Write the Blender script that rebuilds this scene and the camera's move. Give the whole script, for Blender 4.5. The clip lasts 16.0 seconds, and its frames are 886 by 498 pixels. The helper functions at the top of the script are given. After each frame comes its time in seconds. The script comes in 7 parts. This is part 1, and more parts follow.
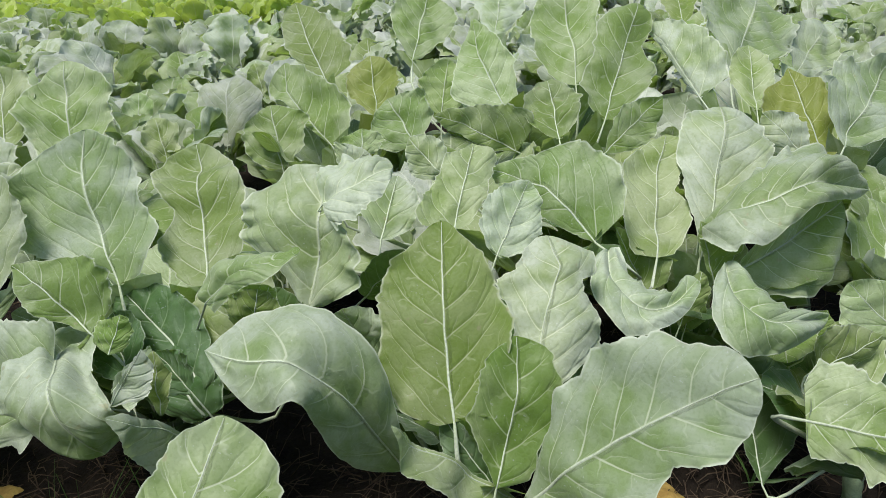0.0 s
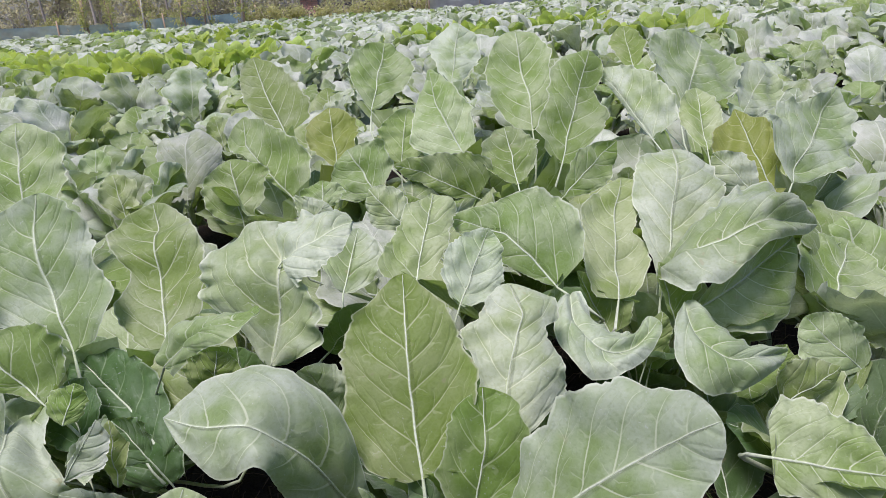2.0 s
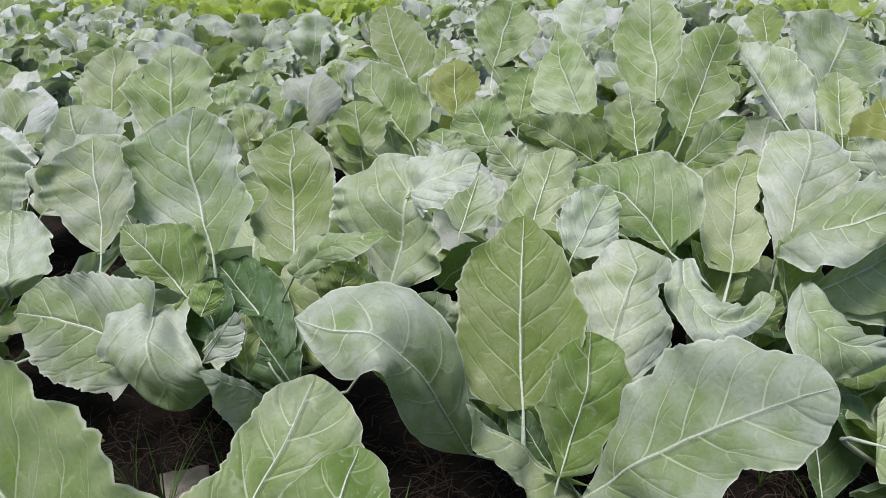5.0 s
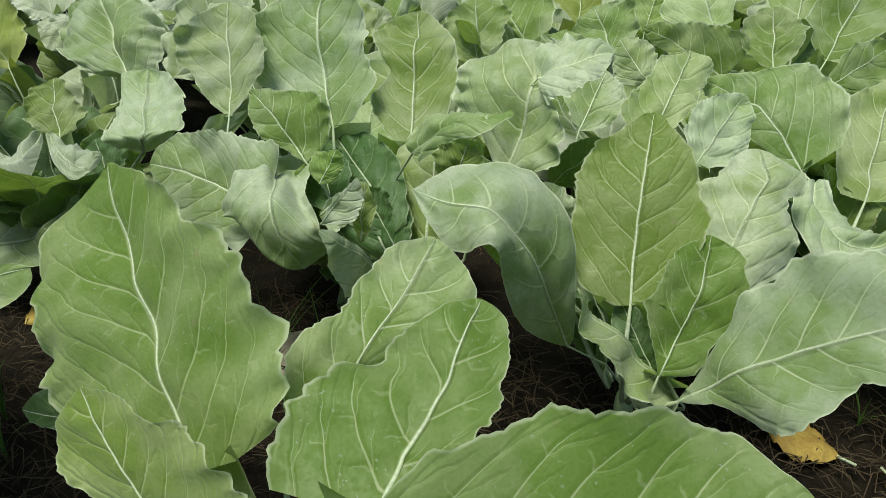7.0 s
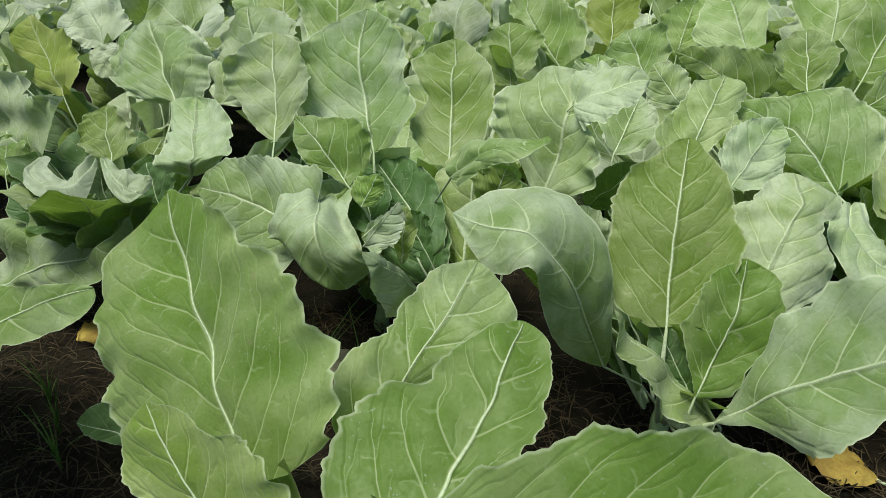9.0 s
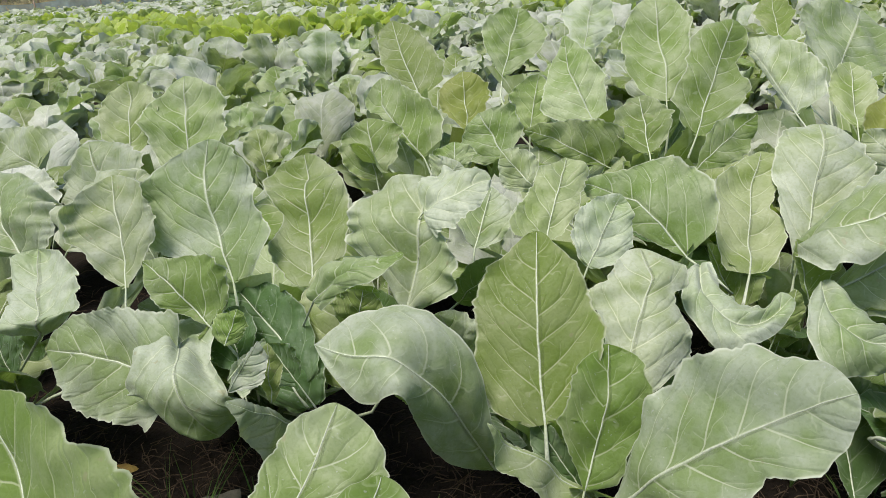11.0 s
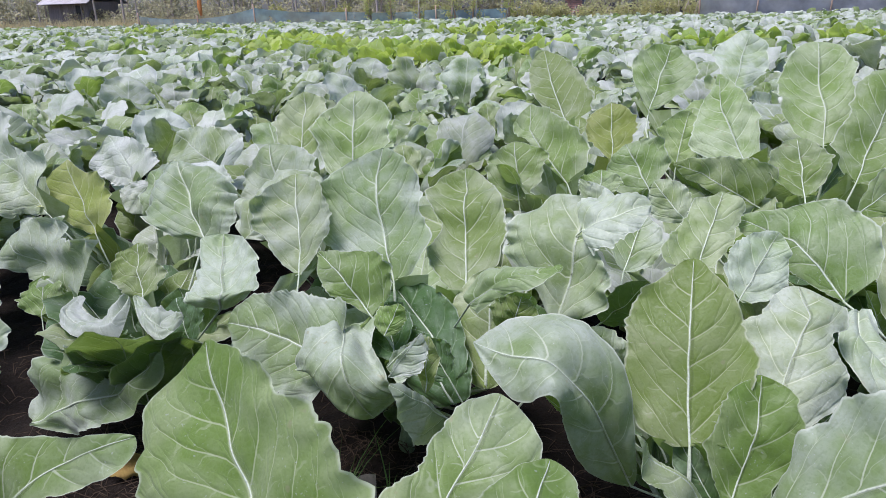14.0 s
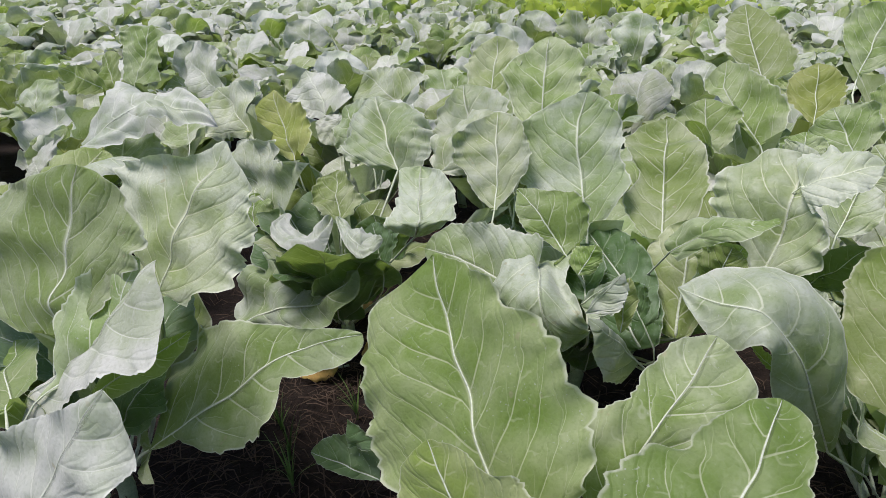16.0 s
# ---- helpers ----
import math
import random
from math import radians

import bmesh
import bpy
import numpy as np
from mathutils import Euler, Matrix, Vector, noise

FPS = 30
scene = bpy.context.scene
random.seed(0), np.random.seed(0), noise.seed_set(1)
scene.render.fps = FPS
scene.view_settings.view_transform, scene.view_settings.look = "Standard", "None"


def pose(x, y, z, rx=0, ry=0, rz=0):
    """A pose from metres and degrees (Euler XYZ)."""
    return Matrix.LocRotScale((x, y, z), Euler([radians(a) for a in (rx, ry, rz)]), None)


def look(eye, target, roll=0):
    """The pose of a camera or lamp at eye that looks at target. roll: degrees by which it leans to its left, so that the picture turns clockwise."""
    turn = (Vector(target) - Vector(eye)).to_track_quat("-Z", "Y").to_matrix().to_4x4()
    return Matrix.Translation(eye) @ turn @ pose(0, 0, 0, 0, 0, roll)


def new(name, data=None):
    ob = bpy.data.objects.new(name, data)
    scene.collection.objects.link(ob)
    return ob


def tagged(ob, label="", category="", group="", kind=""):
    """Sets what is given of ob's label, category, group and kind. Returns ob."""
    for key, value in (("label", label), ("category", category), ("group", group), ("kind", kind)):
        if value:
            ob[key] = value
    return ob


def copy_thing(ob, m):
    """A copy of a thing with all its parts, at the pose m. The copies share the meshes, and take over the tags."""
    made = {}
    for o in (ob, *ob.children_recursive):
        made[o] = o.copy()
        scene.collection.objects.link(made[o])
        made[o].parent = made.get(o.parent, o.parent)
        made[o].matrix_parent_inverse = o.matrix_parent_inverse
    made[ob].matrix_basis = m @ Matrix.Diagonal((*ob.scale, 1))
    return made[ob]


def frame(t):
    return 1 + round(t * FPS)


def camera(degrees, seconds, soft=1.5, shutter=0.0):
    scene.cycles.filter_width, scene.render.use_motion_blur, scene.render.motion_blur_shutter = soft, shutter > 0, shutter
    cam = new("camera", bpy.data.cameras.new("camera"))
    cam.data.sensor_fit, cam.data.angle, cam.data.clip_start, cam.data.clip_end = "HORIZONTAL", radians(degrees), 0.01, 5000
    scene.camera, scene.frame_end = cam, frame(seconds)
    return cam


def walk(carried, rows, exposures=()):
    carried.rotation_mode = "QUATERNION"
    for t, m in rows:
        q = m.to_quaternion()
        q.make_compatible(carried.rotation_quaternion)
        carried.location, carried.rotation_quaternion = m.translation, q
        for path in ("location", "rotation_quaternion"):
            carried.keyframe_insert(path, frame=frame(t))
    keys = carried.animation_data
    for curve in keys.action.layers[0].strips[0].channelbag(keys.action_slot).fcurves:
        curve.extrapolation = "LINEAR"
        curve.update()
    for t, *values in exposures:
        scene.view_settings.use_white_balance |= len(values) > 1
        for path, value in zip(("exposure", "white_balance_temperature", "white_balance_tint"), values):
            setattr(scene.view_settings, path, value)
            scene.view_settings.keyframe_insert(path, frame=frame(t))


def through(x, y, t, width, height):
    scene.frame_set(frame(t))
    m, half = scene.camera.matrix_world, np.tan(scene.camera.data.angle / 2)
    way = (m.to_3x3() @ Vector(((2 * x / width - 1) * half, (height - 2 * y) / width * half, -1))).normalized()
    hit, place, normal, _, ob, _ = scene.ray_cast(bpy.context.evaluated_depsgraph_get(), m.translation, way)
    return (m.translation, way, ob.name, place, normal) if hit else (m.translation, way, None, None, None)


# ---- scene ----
cam = camera(64.9, 16.0, soft=0.5)
PATH = [
    (0, (0.051, 0.004, 0.977), (-0.048, 1.838, 0.186), -3.2),
    (0.5, (0.053, 0.003, 0.984), (-0.015, 1.851, 0.222), -3.5),
    (1, (0.057, 0.004, 0.986), (0.021, 1.867, 0.26), -3.7),
    (1.5, (0.059, 0.007, 0.986), (0.035, 1.881, 0.288), -3.7),
    (2, (0.061, 0.009, 0.99), (0.062, 1.889, 0.305), -4.3),
    (2.5, (0.064, 0.013, 0.992), (0.102, 1.897, 0.323), -4.1),
    (3, (0.051, -0.001, 0.989), (0.009, 1.882, 0.318), -3.8),
    (3.2, (0.049, -0.005, 0.989), (-0.021, 1.876, 0.315), -3.8),
    (5.3, (0.005, -0.053, 0.952), (-0.294, 1.754, 0.147), 0.2),
    (5.5, (0.001, -0.055, 0.942), (-0.334, 1.721, 0.086), 0.3),
    (6, (-0.008, -0.066, 0.926), (-0.402, 1.677, 0.027), 1.1),
    (6.5, (-0.017, -0.072, 0.915), (-0.437, 1.647, -0.016), 1.9),
    (7, (-0.029, -0.085, 0.904), (-0.491, 1.612, -0.047), 2.8),
    (7.5, (-0.043, -0.106, 0.904), (-0.561, 1.577, -0.044), 3.4),
    (8, (-0.041, -0.117, 0.917), (-0.604, 1.562, -0.013), 2.2),
    (8.5, (-0.038, -0.116, 0.919), (-0.601, 1.57, 0.002), 2.0),
    (9, (-0.038, -0.114, 0.924), (-0.586, 1.581, 0.015), 1.7),
    (9.5, (-0.029, -0.105, 0.932), (-0.551, 1.609, 0.045), 1.1),
    (10, (-0.003, -0.072, 0.953), (-0.429, 1.691, 0.112), -1.3),
    (10.2, (0.01, -0.058, 0.963), (-0.364, 1.73, 0.149), -2.3),
    (12.3, (0.029, -0.046, 1.004), (-0.267, 1.812, 0.326), -4.5),
    (12.5, (0.005, -0.074, 1.001), (-0.307, 1.785, 0.333), -3.4),
    (13, (-0.023, -0.114, 1.002), (-0.504, 1.714, 0.346), -2.7),
    (13.5, (-0.029, -0.134, 1.0), (-0.607, 1.668, 0.352), -2.1),
    (14, (-0.039, -0.143, 0.994), (-0.658, 1.642, 0.338), -1.6),
    (14.5, (-0.06, -0.185, 0.992), (-0.806, 1.541, 0.311), -0.7),
    (15, (-0.083, -0.205, 0.979), (-0.902, 1.469, 0.253), -0.2),
    (15.5, (-0.109, -0.219, 0.975), (-0.988, 1.414, 0.227), -0.2),
    (16, (-0.129, -0.238, 0.969), (-1.079, 1.35, 0.211), -0.3),
]
LOOKS = [(0, -0.3, 6160, 8), (1.0, -0.32, 6060, 16), (2.3, -0.27, 5960, 22), (3.2, -0.29, 5710, 21), (5.5, -0.35, 5940, 21), (6.5, -0.37, 6250, 6), (7.0, -0.42, 6850, -10), (9.5, -0.41, 6950, -14), (10.2, -0.35, 6750, -3), (12.3, -0.23, 5940, 23), (13.2, -0.22, 5620, 24), (14.2, -0.24, 5600, 23), (15, -0.27, 5620, 20), (16, -0.27, 6090, 23)]
walk(cam, [(t, look(eye, target, roll)) for t, eye, target, roll in PATH], LOOKS)

# ---- world and light ----
SUN_AZ, SUN_EL = 222.0, 70.0
world = bpy.data.worlds.new("world")
scene.world = world
world.use_nodes = True
wn = world.node_tree
sky = wn.nodes.new("ShaderNodeTexSky")
sky.sky_type = "NISHITA"
sky.sun_disc = False
sky.sun_elevation, sky.sun_rotation = radians(SUN_EL), radians(SUN_AZ)
sky.air_density, sky.dust_density, sky.ozone_density = 1.0, 2.2, 1.4
wn.nodes["Background"].inputs["Strength"].default_value = 0.145
wn.links.new(sky.outputs[0], wn.nodes["Background"].inputs["Color"])
sun_data = bpy.data.lights.new("sun", "SUN")
sun_data.energy, sun_data.angle, sun_data.color = 5.0, radians(20), (1.0, 0.95, 0.87)
sun = new("sun", sun_data)
sun_way = Vector((math.sin(radians(SUN_AZ)) * math.cos(radians(SUN_EL)), math.cos(radians(SUN_AZ)) * math.cos(radians(SUN_EL)), math.sin(radians(SUN_EL))))
sun.matrix_world = look(sun_way * 40, (0, 0, 0))


# ---- materials ----
def nodes_of(name):
    m = bpy.data.materials.new(name)
    m.use_nodes = True
    nt = m.node_tree
    nt.nodes.clear()
    return m, nt


class Graph:
    """Small helper to write node graphs briefly."""

    def __init__(self, name):
        self.mat, self.nt = nodes_of(name)

    def node(self, kind, **values):
        n = self.nt.nodes.new(kind)
        for k, v in values.items():
            if k == "operation":
                n.operation = v
            elif k == "blend":
                n.blend_type = v
            elif k == "feature":
                n.feature = v
        return n

    def put(self, socket, value):
        if isinstance(value, bpy.types.NodeSocket):
            self.nt.links.new(value, socket)
        elif isinstance(value, (tuple, list)) and len(value) == 3 and socket.type == "RGBA":
            socket.default_value = (*value, 1)
        else:
            socket.default_value = value

    def math(self, op, a, b=0.0, c=0.0):
        n = self.node("ShaderNodeMath", operation=op)
        self.put(n.inputs[0], a), self.put(n.inputs[1], b), self.put(n.inputs[2], c)
        return n.outputs[0]

    def mix(self, f, a, b, blend="MIX"):
        n = self.node("ShaderNodeMixRGB", blend=blend)
        self.put(n.inputs[0], f), self.put(n.inputs[1], a), self.put(n.inputs[2], b)
        return n.outputs[0]

    def span(self, x, lo, hi, a=0.0, b=1.0):
        n = self.node("ShaderNodeMapRange")
        n.interpolation_type = "SMOOTHSTEP"
        for i, v in enumerate((x, lo, hi, a, b)):
            self.put(n.inputs[i], v)
        return n.outputs[0]

    def noise(self, at, scale, detail=3.0, rough=0.55):
        n = self.node("ShaderNodeTexNoise")
        self.put(n.inputs["Vector"], at)
        n.inputs["Scale"].default_value, n.inputs["Detail"].default_value, n.inputs["Roughness"].default_value = scale, detail, rough
        return n.outputs["Fac"]

    def voronoi(self, at, scale, feature="F1"):
        n = self.node("ShaderNodeTexVoronoi", feature=feature)
        self.put(n.inputs["Vector"], at)
        n.inputs["Scale"].default_value = scale
        return n.outputs["Distance"]

    def bump(self, height, strength, distance):
        n = self.node("ShaderNodeBump")
        n.inputs["Strength"].default_value, n.inputs["Distance"].default_value = strength, distance
        self.put(n.inputs["Height"], height)
        return n.outputs[0]

    def coords(self, which="Object"):
        return self.node("ShaderNodeTexCoord").outputs[which]

    def principled(self, colour, rough, normal=None, spec=0.4, metal=0.0, sheen=0.0):
        n = self.node("ShaderNodeBsdfPrincipled")
        self.put(n.inputs["Base Color"], colour), self.put(n.inputs["Roughness"], rough)
        n.inputs["Specular IOR Level"].default_value, n.inputs["Metallic"].default_value = spec, metal
        n.inputs["Sheen Weight"].default_value = sheen
        if normal is not None:
            self.put(n.inputs["Normal"], normal)
        return n.outputs[0]

    def out(self, shader):
        n = self.node("ShaderNodeOutputMaterial")
        self.put(n.inputs[0], shader)
        return self.mat

    def luck(self):
        """A number from 0 to 1 for each object and each loose island."""
        a = self.node("ShaderNodeObjectInfo").outputs["Random"]
        b = self.node("ShaderNodeNewGeometry").outputs["Random Per Island"]
        return self.math("FRACT", self.math("ADD", a, b))


def leaf_material(name, wax, green, vein, glow, wax_amount=0.5, through=0.22):
    """A waxy brassica leaf. UVMap: along and across the blade; vein: the count of side veins passed, and the way along them."""
    g = Graph(name)
    uv = g.node("ShaderNodeUVMap")
    uv.uv_map = "UVMap"
    sep = g.node("ShaderNodeSeparateXYZ")
    g.put(sep.inputs[0], uv.outputs[0])
    u, v = sep.outputs[0], sep.outputs[1]
    lines = g.node("ShaderNodeUVMap")
    lines.uv_map = "vein"
    sep2 = g.node("ShaderNodeSeparateXYZ")
    g.put(sep2.inputs[0], lines.outputs[0])
    luck = g.luck()
    w = g.math("MULTIPLY_ADD", v, 2.0, -1.0)
    a = g.math("ABSOLUTE", w)
    at = g.coords("Object")
    shift = g.node("ShaderNodeVectorMath", operation="ADD")
    g.put(shift.inputs[0], at)
    lots = g.node("ShaderNodeCombineXYZ")
    g.put(lots.inputs[0], g.math("MULTIPLY", luck, 37.0)), g.put(lots.inputs[1], g.math("MULTIPLY", luck, 11.0))
    g.put(shift.inputs[1], lots.outputs[0])
    at = shift.outputs[0]
    # side veins, thick at the midrib and thin towards the margin
    right = g.math("GREATER_THAN", w, 0.0)
    p = g.math("ADD", sep2.outputs[0], g.math("MULTIPLY", right, 0.45))
    along = sep2.outputs[1]
    d = g.math("ABSOLUTE", g.math("SUBTRACT", g.math("FRACT", p), 0.5))
    breadth = g.math("MULTIPLY_ADD", a, -0.034, 0.047)
    second = g.math("SUBTRACT", 1.0, g.span(d, g.math("MULTIPLY", breadth, 0.3), breadth))
    second = g.math("MULTIPLY", second, g.math("MULTIPLY", g.span(a, 0.98, 0.70), g.span(u, 0.98, 0.86)))
    mid = g.math("SUBTRACT", 1.0, g.span(a, 0.008, 0.032))
    # branches that leave the side veins and meet between them
    sway = g.math("MULTIPLY_ADD", g.noise(at, 30.0, 2.0), 0.9, -0.45)
    q = g.math("ADD", g.math("SUBTRACT", g.math("MULTIPLY", along, 1.35), g.math("MULTIPLY", d, 1.1)), g.math("ADD", sway, g.math("MULTIPLY", g.math("FLOOR", p), 0.37)))
    d3 = g.math("ABSOLUTE", g.math("SUBTRACT", g.math("FRACT", q), 0.5))
    thin = g.math("MULTIPLY_ADD", d, -0.07, 0.062)
    third = g.math("MULTIPLY", g.math("SUBTRACT", 1.0, g.span(d3, 0.012, thin)), g.math("MULTIPLY", g.span(a, 0.97, 0.8), g.span(d, 0.5, 0.36)))
    net_d = g.voronoi(at, 120.0, "DISTANCE_TO_EDGE")
    net = g.math("SUBTRACT", 1.0, g.span(net_d, 0.01, 0.14))
    patch = g.noise(at, 7.5, 3.0, 0.55)
    mottle = g.noise(at, 30.0, 3.0, 0.6)
    fine = g.noise(at, 190.0, 2.0, 0.6)
    waxy = g.math("ADD", g.span(patch, 0.36, 0.64), g.math("MULTIPLY_ADD", luck, 0.6, wax_amount - 0.8))
    bloom = g.math("ADD", g.math("MULTIPLY", g.math("POWER", a, 2.0), 0.45), g.math("MULTIPLY", mottle, 0.75))
    waxy = g.math("ADD", g.math("MULTIPLY", waxy, 0.75), g.math("ADD", bloom, -0.40))
    waxy = g.math("SUBTRACT", waxy, g.math("MULTIPLY", g.math("SUBTRACT", 1.0, g.span(d, 0.02, 0.17)), 0.16))
    clampn = g.node("ShaderNodeClamp")
    g.put(clampn.inputs[0], waxy)
    col = g.mix(clampn.outputs[0], green, wax)
    col = g.mix(g.span(fine, 0.44, 0.72, 0.0, 0.24), col, g.mix(0.4, green, (0.04, 0.06, 0.03)))
    col = g.mix(g.math("MULTIPLY", net, 0.10), col, g.mix(0.5, green, vein))
    col = g.mix(g.math("MULTIPLY", third, 0.30), col, vein)
    col = g.mix(g.math("MULTIPLY", second, 0.74), col, vein)
    col = g.mix(g.math("MULTIPLY", mid, 0.8), col, vein)
    col = g.mix(g.math("MULTIPLY", g.span(a, 0.955, 0.99), 0.7), col, g.mix(0.4, vein, (0.80, 0.82, 0.72)))
    # grey specks and a few bruised spots
    specks = g.math("MULTIPLY", g.span(g.noise(at, 230.0, 1.0), 0.68, 0.76), g.span(g.noise(at, 11.0, 1.0), 0.42, 0.6))
    col = g.mix(g.math("MULTIPLY", specks, 0.45), col, (0.62, 0.64, 0.58))
    spots = g.math("MULTIPLY", g.span(g.noise(at, 62.0, 1.0), 0.70, 0.76), g.span(g.noise(at, 5.0, 1.0), 0.5, 0.62))
    col = g.mix(g.math("MULTIPLY", spots, 0.55), col, (0.34, 0.31, 0.18))
    hsv = g.node("ShaderNodeHueSaturation")
    g.put(hsv.inputs["Value"], g.math("MULTIPLY_ADD", luck, 0.34, 0.83))
    g.put(hsv.inputs["Hue"], g.math("MULTIPLY_ADD", g.math("FRACT", g.math("MULTIPLY", luck, 7.3)), 0.025, 0.4875))
    g.put(hsv.inputs["Color"], col)
    col = hsv.outputs[0]
    # the blade is puffed up between its veins
    puff = g.math("ADD", g.math("MULTIPLY", g.span(d, 0.0, 0.17), 0.26), g.math("MULTIPLY", g.span(d3, 0.0, 0.25), 0.17))
    height = g.math("ADD", puff, g.math("MULTIPLY", g.span(net_d, 0.0, 0.3), 0.04))
    height = g.math("ADD", height, g.math("ADD", g.math("MULTIPLY", g.noise(at, 18.0, 3.0, 0.5), 0.32), g.math("MULTIPLY", g.noise(at, 60.0, 2.0, 0.5), 0.09)))
    bump = g.bump(height, 0.7, 0.0042)
    skin = g.principled(col, g.span(fine, 0.3, 0.7, 0.46, 0.64), bump, 0.36, 0.0, 0.18)
    light = g.node("ShaderNodeBsdfTranslucent")
    g.put(light.inputs[0], g.mix(0.6, col, glow)), g.put(light.inputs[1], bump)
    both = g.node("ShaderNodeMixShader")
    both.inputs[0].default_value = through
    g.put(both.inputs[1], skin), g.put(both.inputs[2], light.outputs[0])
    return g.out(both.outputs[0])


def plain_material(name, a, b, rough=0.7, scale=20.0, spec=0.3, bump=0.3, depth=0.004, stretch=(1, 1, 1), metal=0.0, fine=6.0):
    """Two colours mixed by noise at two scales, with relief and a little chance from piece to piece."""
    g = Graph(name)
    mp = g.node("ShaderNodeMapping")
    g.put(mp.inputs["Vector"], g.coords("Object"))
    mp.inputs["Scale"].default_value = stretch
    at = mp.outputs[0]
    n1, n2 = g.noise(at, scale, 5.0, 0.6), g.noise(at, scale * fine, 3.0)
    col = g.mix(g.span(n1, 0.3, 0.7), a, b)
    col = g.mix(g.span(n2, 0.4, 0.7, 0.0, 0.45), col, tuple(0.45 * c for c in a))
    hsv = g.node("ShaderNodeHueSaturation")
    g.put(hsv.inputs["Value"], g.math("MULTIPLY_ADD", g.luck(), 0.4, 0.8)), g.put(hsv.inputs["Color"], col)
    nrm = g.bump(g.math("ADD", n1, g.math("MULTIPLY", n2, 0.5)), bump, depth)
    return g.out(g.principled(hsv.outputs[0], rough, nrm, spec, metal))


WAX, GREEN = (0.480, 0.530, 0.405), (0.198, 0.282, 0.068)
VEIN, GLOW = (0.62, 0.66, 0.47), (0.38, 0.55, 0.06)
leaf_mats = {
    "wax": leaf_material("waxy_leaf", WAX, (0.242, 0.322, 0.120), VEIN, GLOW, 0.55, 0.28),
    "pale": leaf_material("bluish_waxy_leaf", (0.565, 0.590, 0.508), (0.335, 0.400, 0.242), (0.68, 0.71, 0.60), GLOW, 0.75, 0.28),
    "mid": leaf_material("green_leaf", (0.410, 0.468, 0.272), GREEN, VEIN, GLOW, 0.34, 0.34),
    "green": leaf_material("fresh_leaf", (0.345, 0.412, 0.182), (0.190, 0.284, 0.052), (0.58, 0.63, 0.37), GLOW, 0.40, 0.42),
    "yellow": leaf_material("yellowing_leaf", (0.370, 0.400, 0.13), (0.26, 0.320, 0.055), (0.56, 0.60, 0.30), (0.44, 0.54, 0.07), 0.4, 0.38),
    # leaf green darkened to put the shade between leaves into the colour
    "dark": leaf_material("shaded_green_leaf", (0.15, 0.225, 0.115), (0.066, 0.140, 0.036), (0.26, 0.34, 0.18), GLOW, 0.38, 0.36),
}
mustard_mat = leaf_material("mustard_leaf", (0.46, 0.57, 0.15), (0.38, 0.50, 0.09), (0.52, 0.60, 0.24), (0.5, 0.65, 0.05), 0.5, 0.48)
rib_mat = plain_material("midrib", (0.58, 0.63, 0.48), (0.50, 0.57, 0.38), 0.5, 40.0, 0.4, 0.15, 0.001)
stem_mat = plain_material("stem", (0.30, 0.38, 0.22), (0.22, 0.28, 0.14), 0.55, 40.0, 0.35, 0.3, 0.002)


# ---- making meshes ----
def mesh_of(name, verts, faces, mat, uvs=None, smooth=True):
    me = bpy.data.meshes.new(name)
    me.from_pydata([tuple(map(float, p)) for p in verts], [], [tuple(map(int, f)) for f in faces])
    if uvs is not None:
        loops = np.empty(len(me.loops), dtype=np.int32)
        me.loops.foreach_get("vertex_index", loops)
        at_loops = np.asarray(uvs, dtype=np.float32)[loops]
        me.uv_layers.new(name="UVMap").data.foreach_set("uv", at_loops[:, :2].ravel())
        me.uv_layers.new(name="vein").data.foreach_set("uv", at_loops[:, 2:].ravel())
    if smooth:
        me.polygons.foreach_set("use_smooth", np.ones(len(me.polygons), dtype=bool))
    me.materials.append(mat)
    me.update()
    return me


def part(name, data, parent, label="", place=None):
    ob = new(name, data)
    ob.parent = parent
    if place is not None:
        ob.matrix_basis = place
    if label:
        ob["label"] = label
    return ob


def thing(name, place, label, category, group="", kind=""):
    ob = new(name)
    ob.empty_display_size = 0.05
    ob.matrix_basis = place
    return tagged(ob, label, category, group, kind)


def tube(points, radii, sides=8, flat=1.0):
    """A round, tapering tube along points; its end caps are closed."""
    pts = [Vector(p) for p in points]
    verts, faces = [], []
    ref = Vector((0.13, 0.21, 0.97))
    for i, p in enumerate(pts):
        way = (pts[min(i + 1, len(pts) - 1)] - pts[max(i - 1, 0)]).normalized()
        a = way.cross(ref)
        a = a.normalized() if a.length > 1e-4 else Vector((1, 0, 0))
        b = a.cross(way).normalized()
        for k in range(sides):
            th = 2 * math.pi * k / sides
            verts.append(p + radii[i] * (math.cos(th) * a + flat * math.sin(th) * b))
    n = len(pts)
    for i in range(n - 1):
        for k in range(sides):
            k2 = (k + 1) % sides
            faces.append((i * sides + k, i * sides + k2, (i + 1) * sides + k2, (i + 1) * sides + k))
    faces.append(tuple(range(sides - 1, -1, -1)))
    faces.append(tuple(range((n - 1) * sides, n * sides)))
    return verts, faces


def smooth_noise(rng, count, at):
    """Smooth random values between -1 and 1 along 0..1."""
    knots = rng.uniform(-1, 1, count + 3)
    x = np.clip(at, 0, 1) * count
    i = np.minimum(x.astype(int), count - 1)
    f = x - i
    f = f * f * (3 - 2 * f)
    return knots[i] * (1 - f) + knots[i + 1] * f


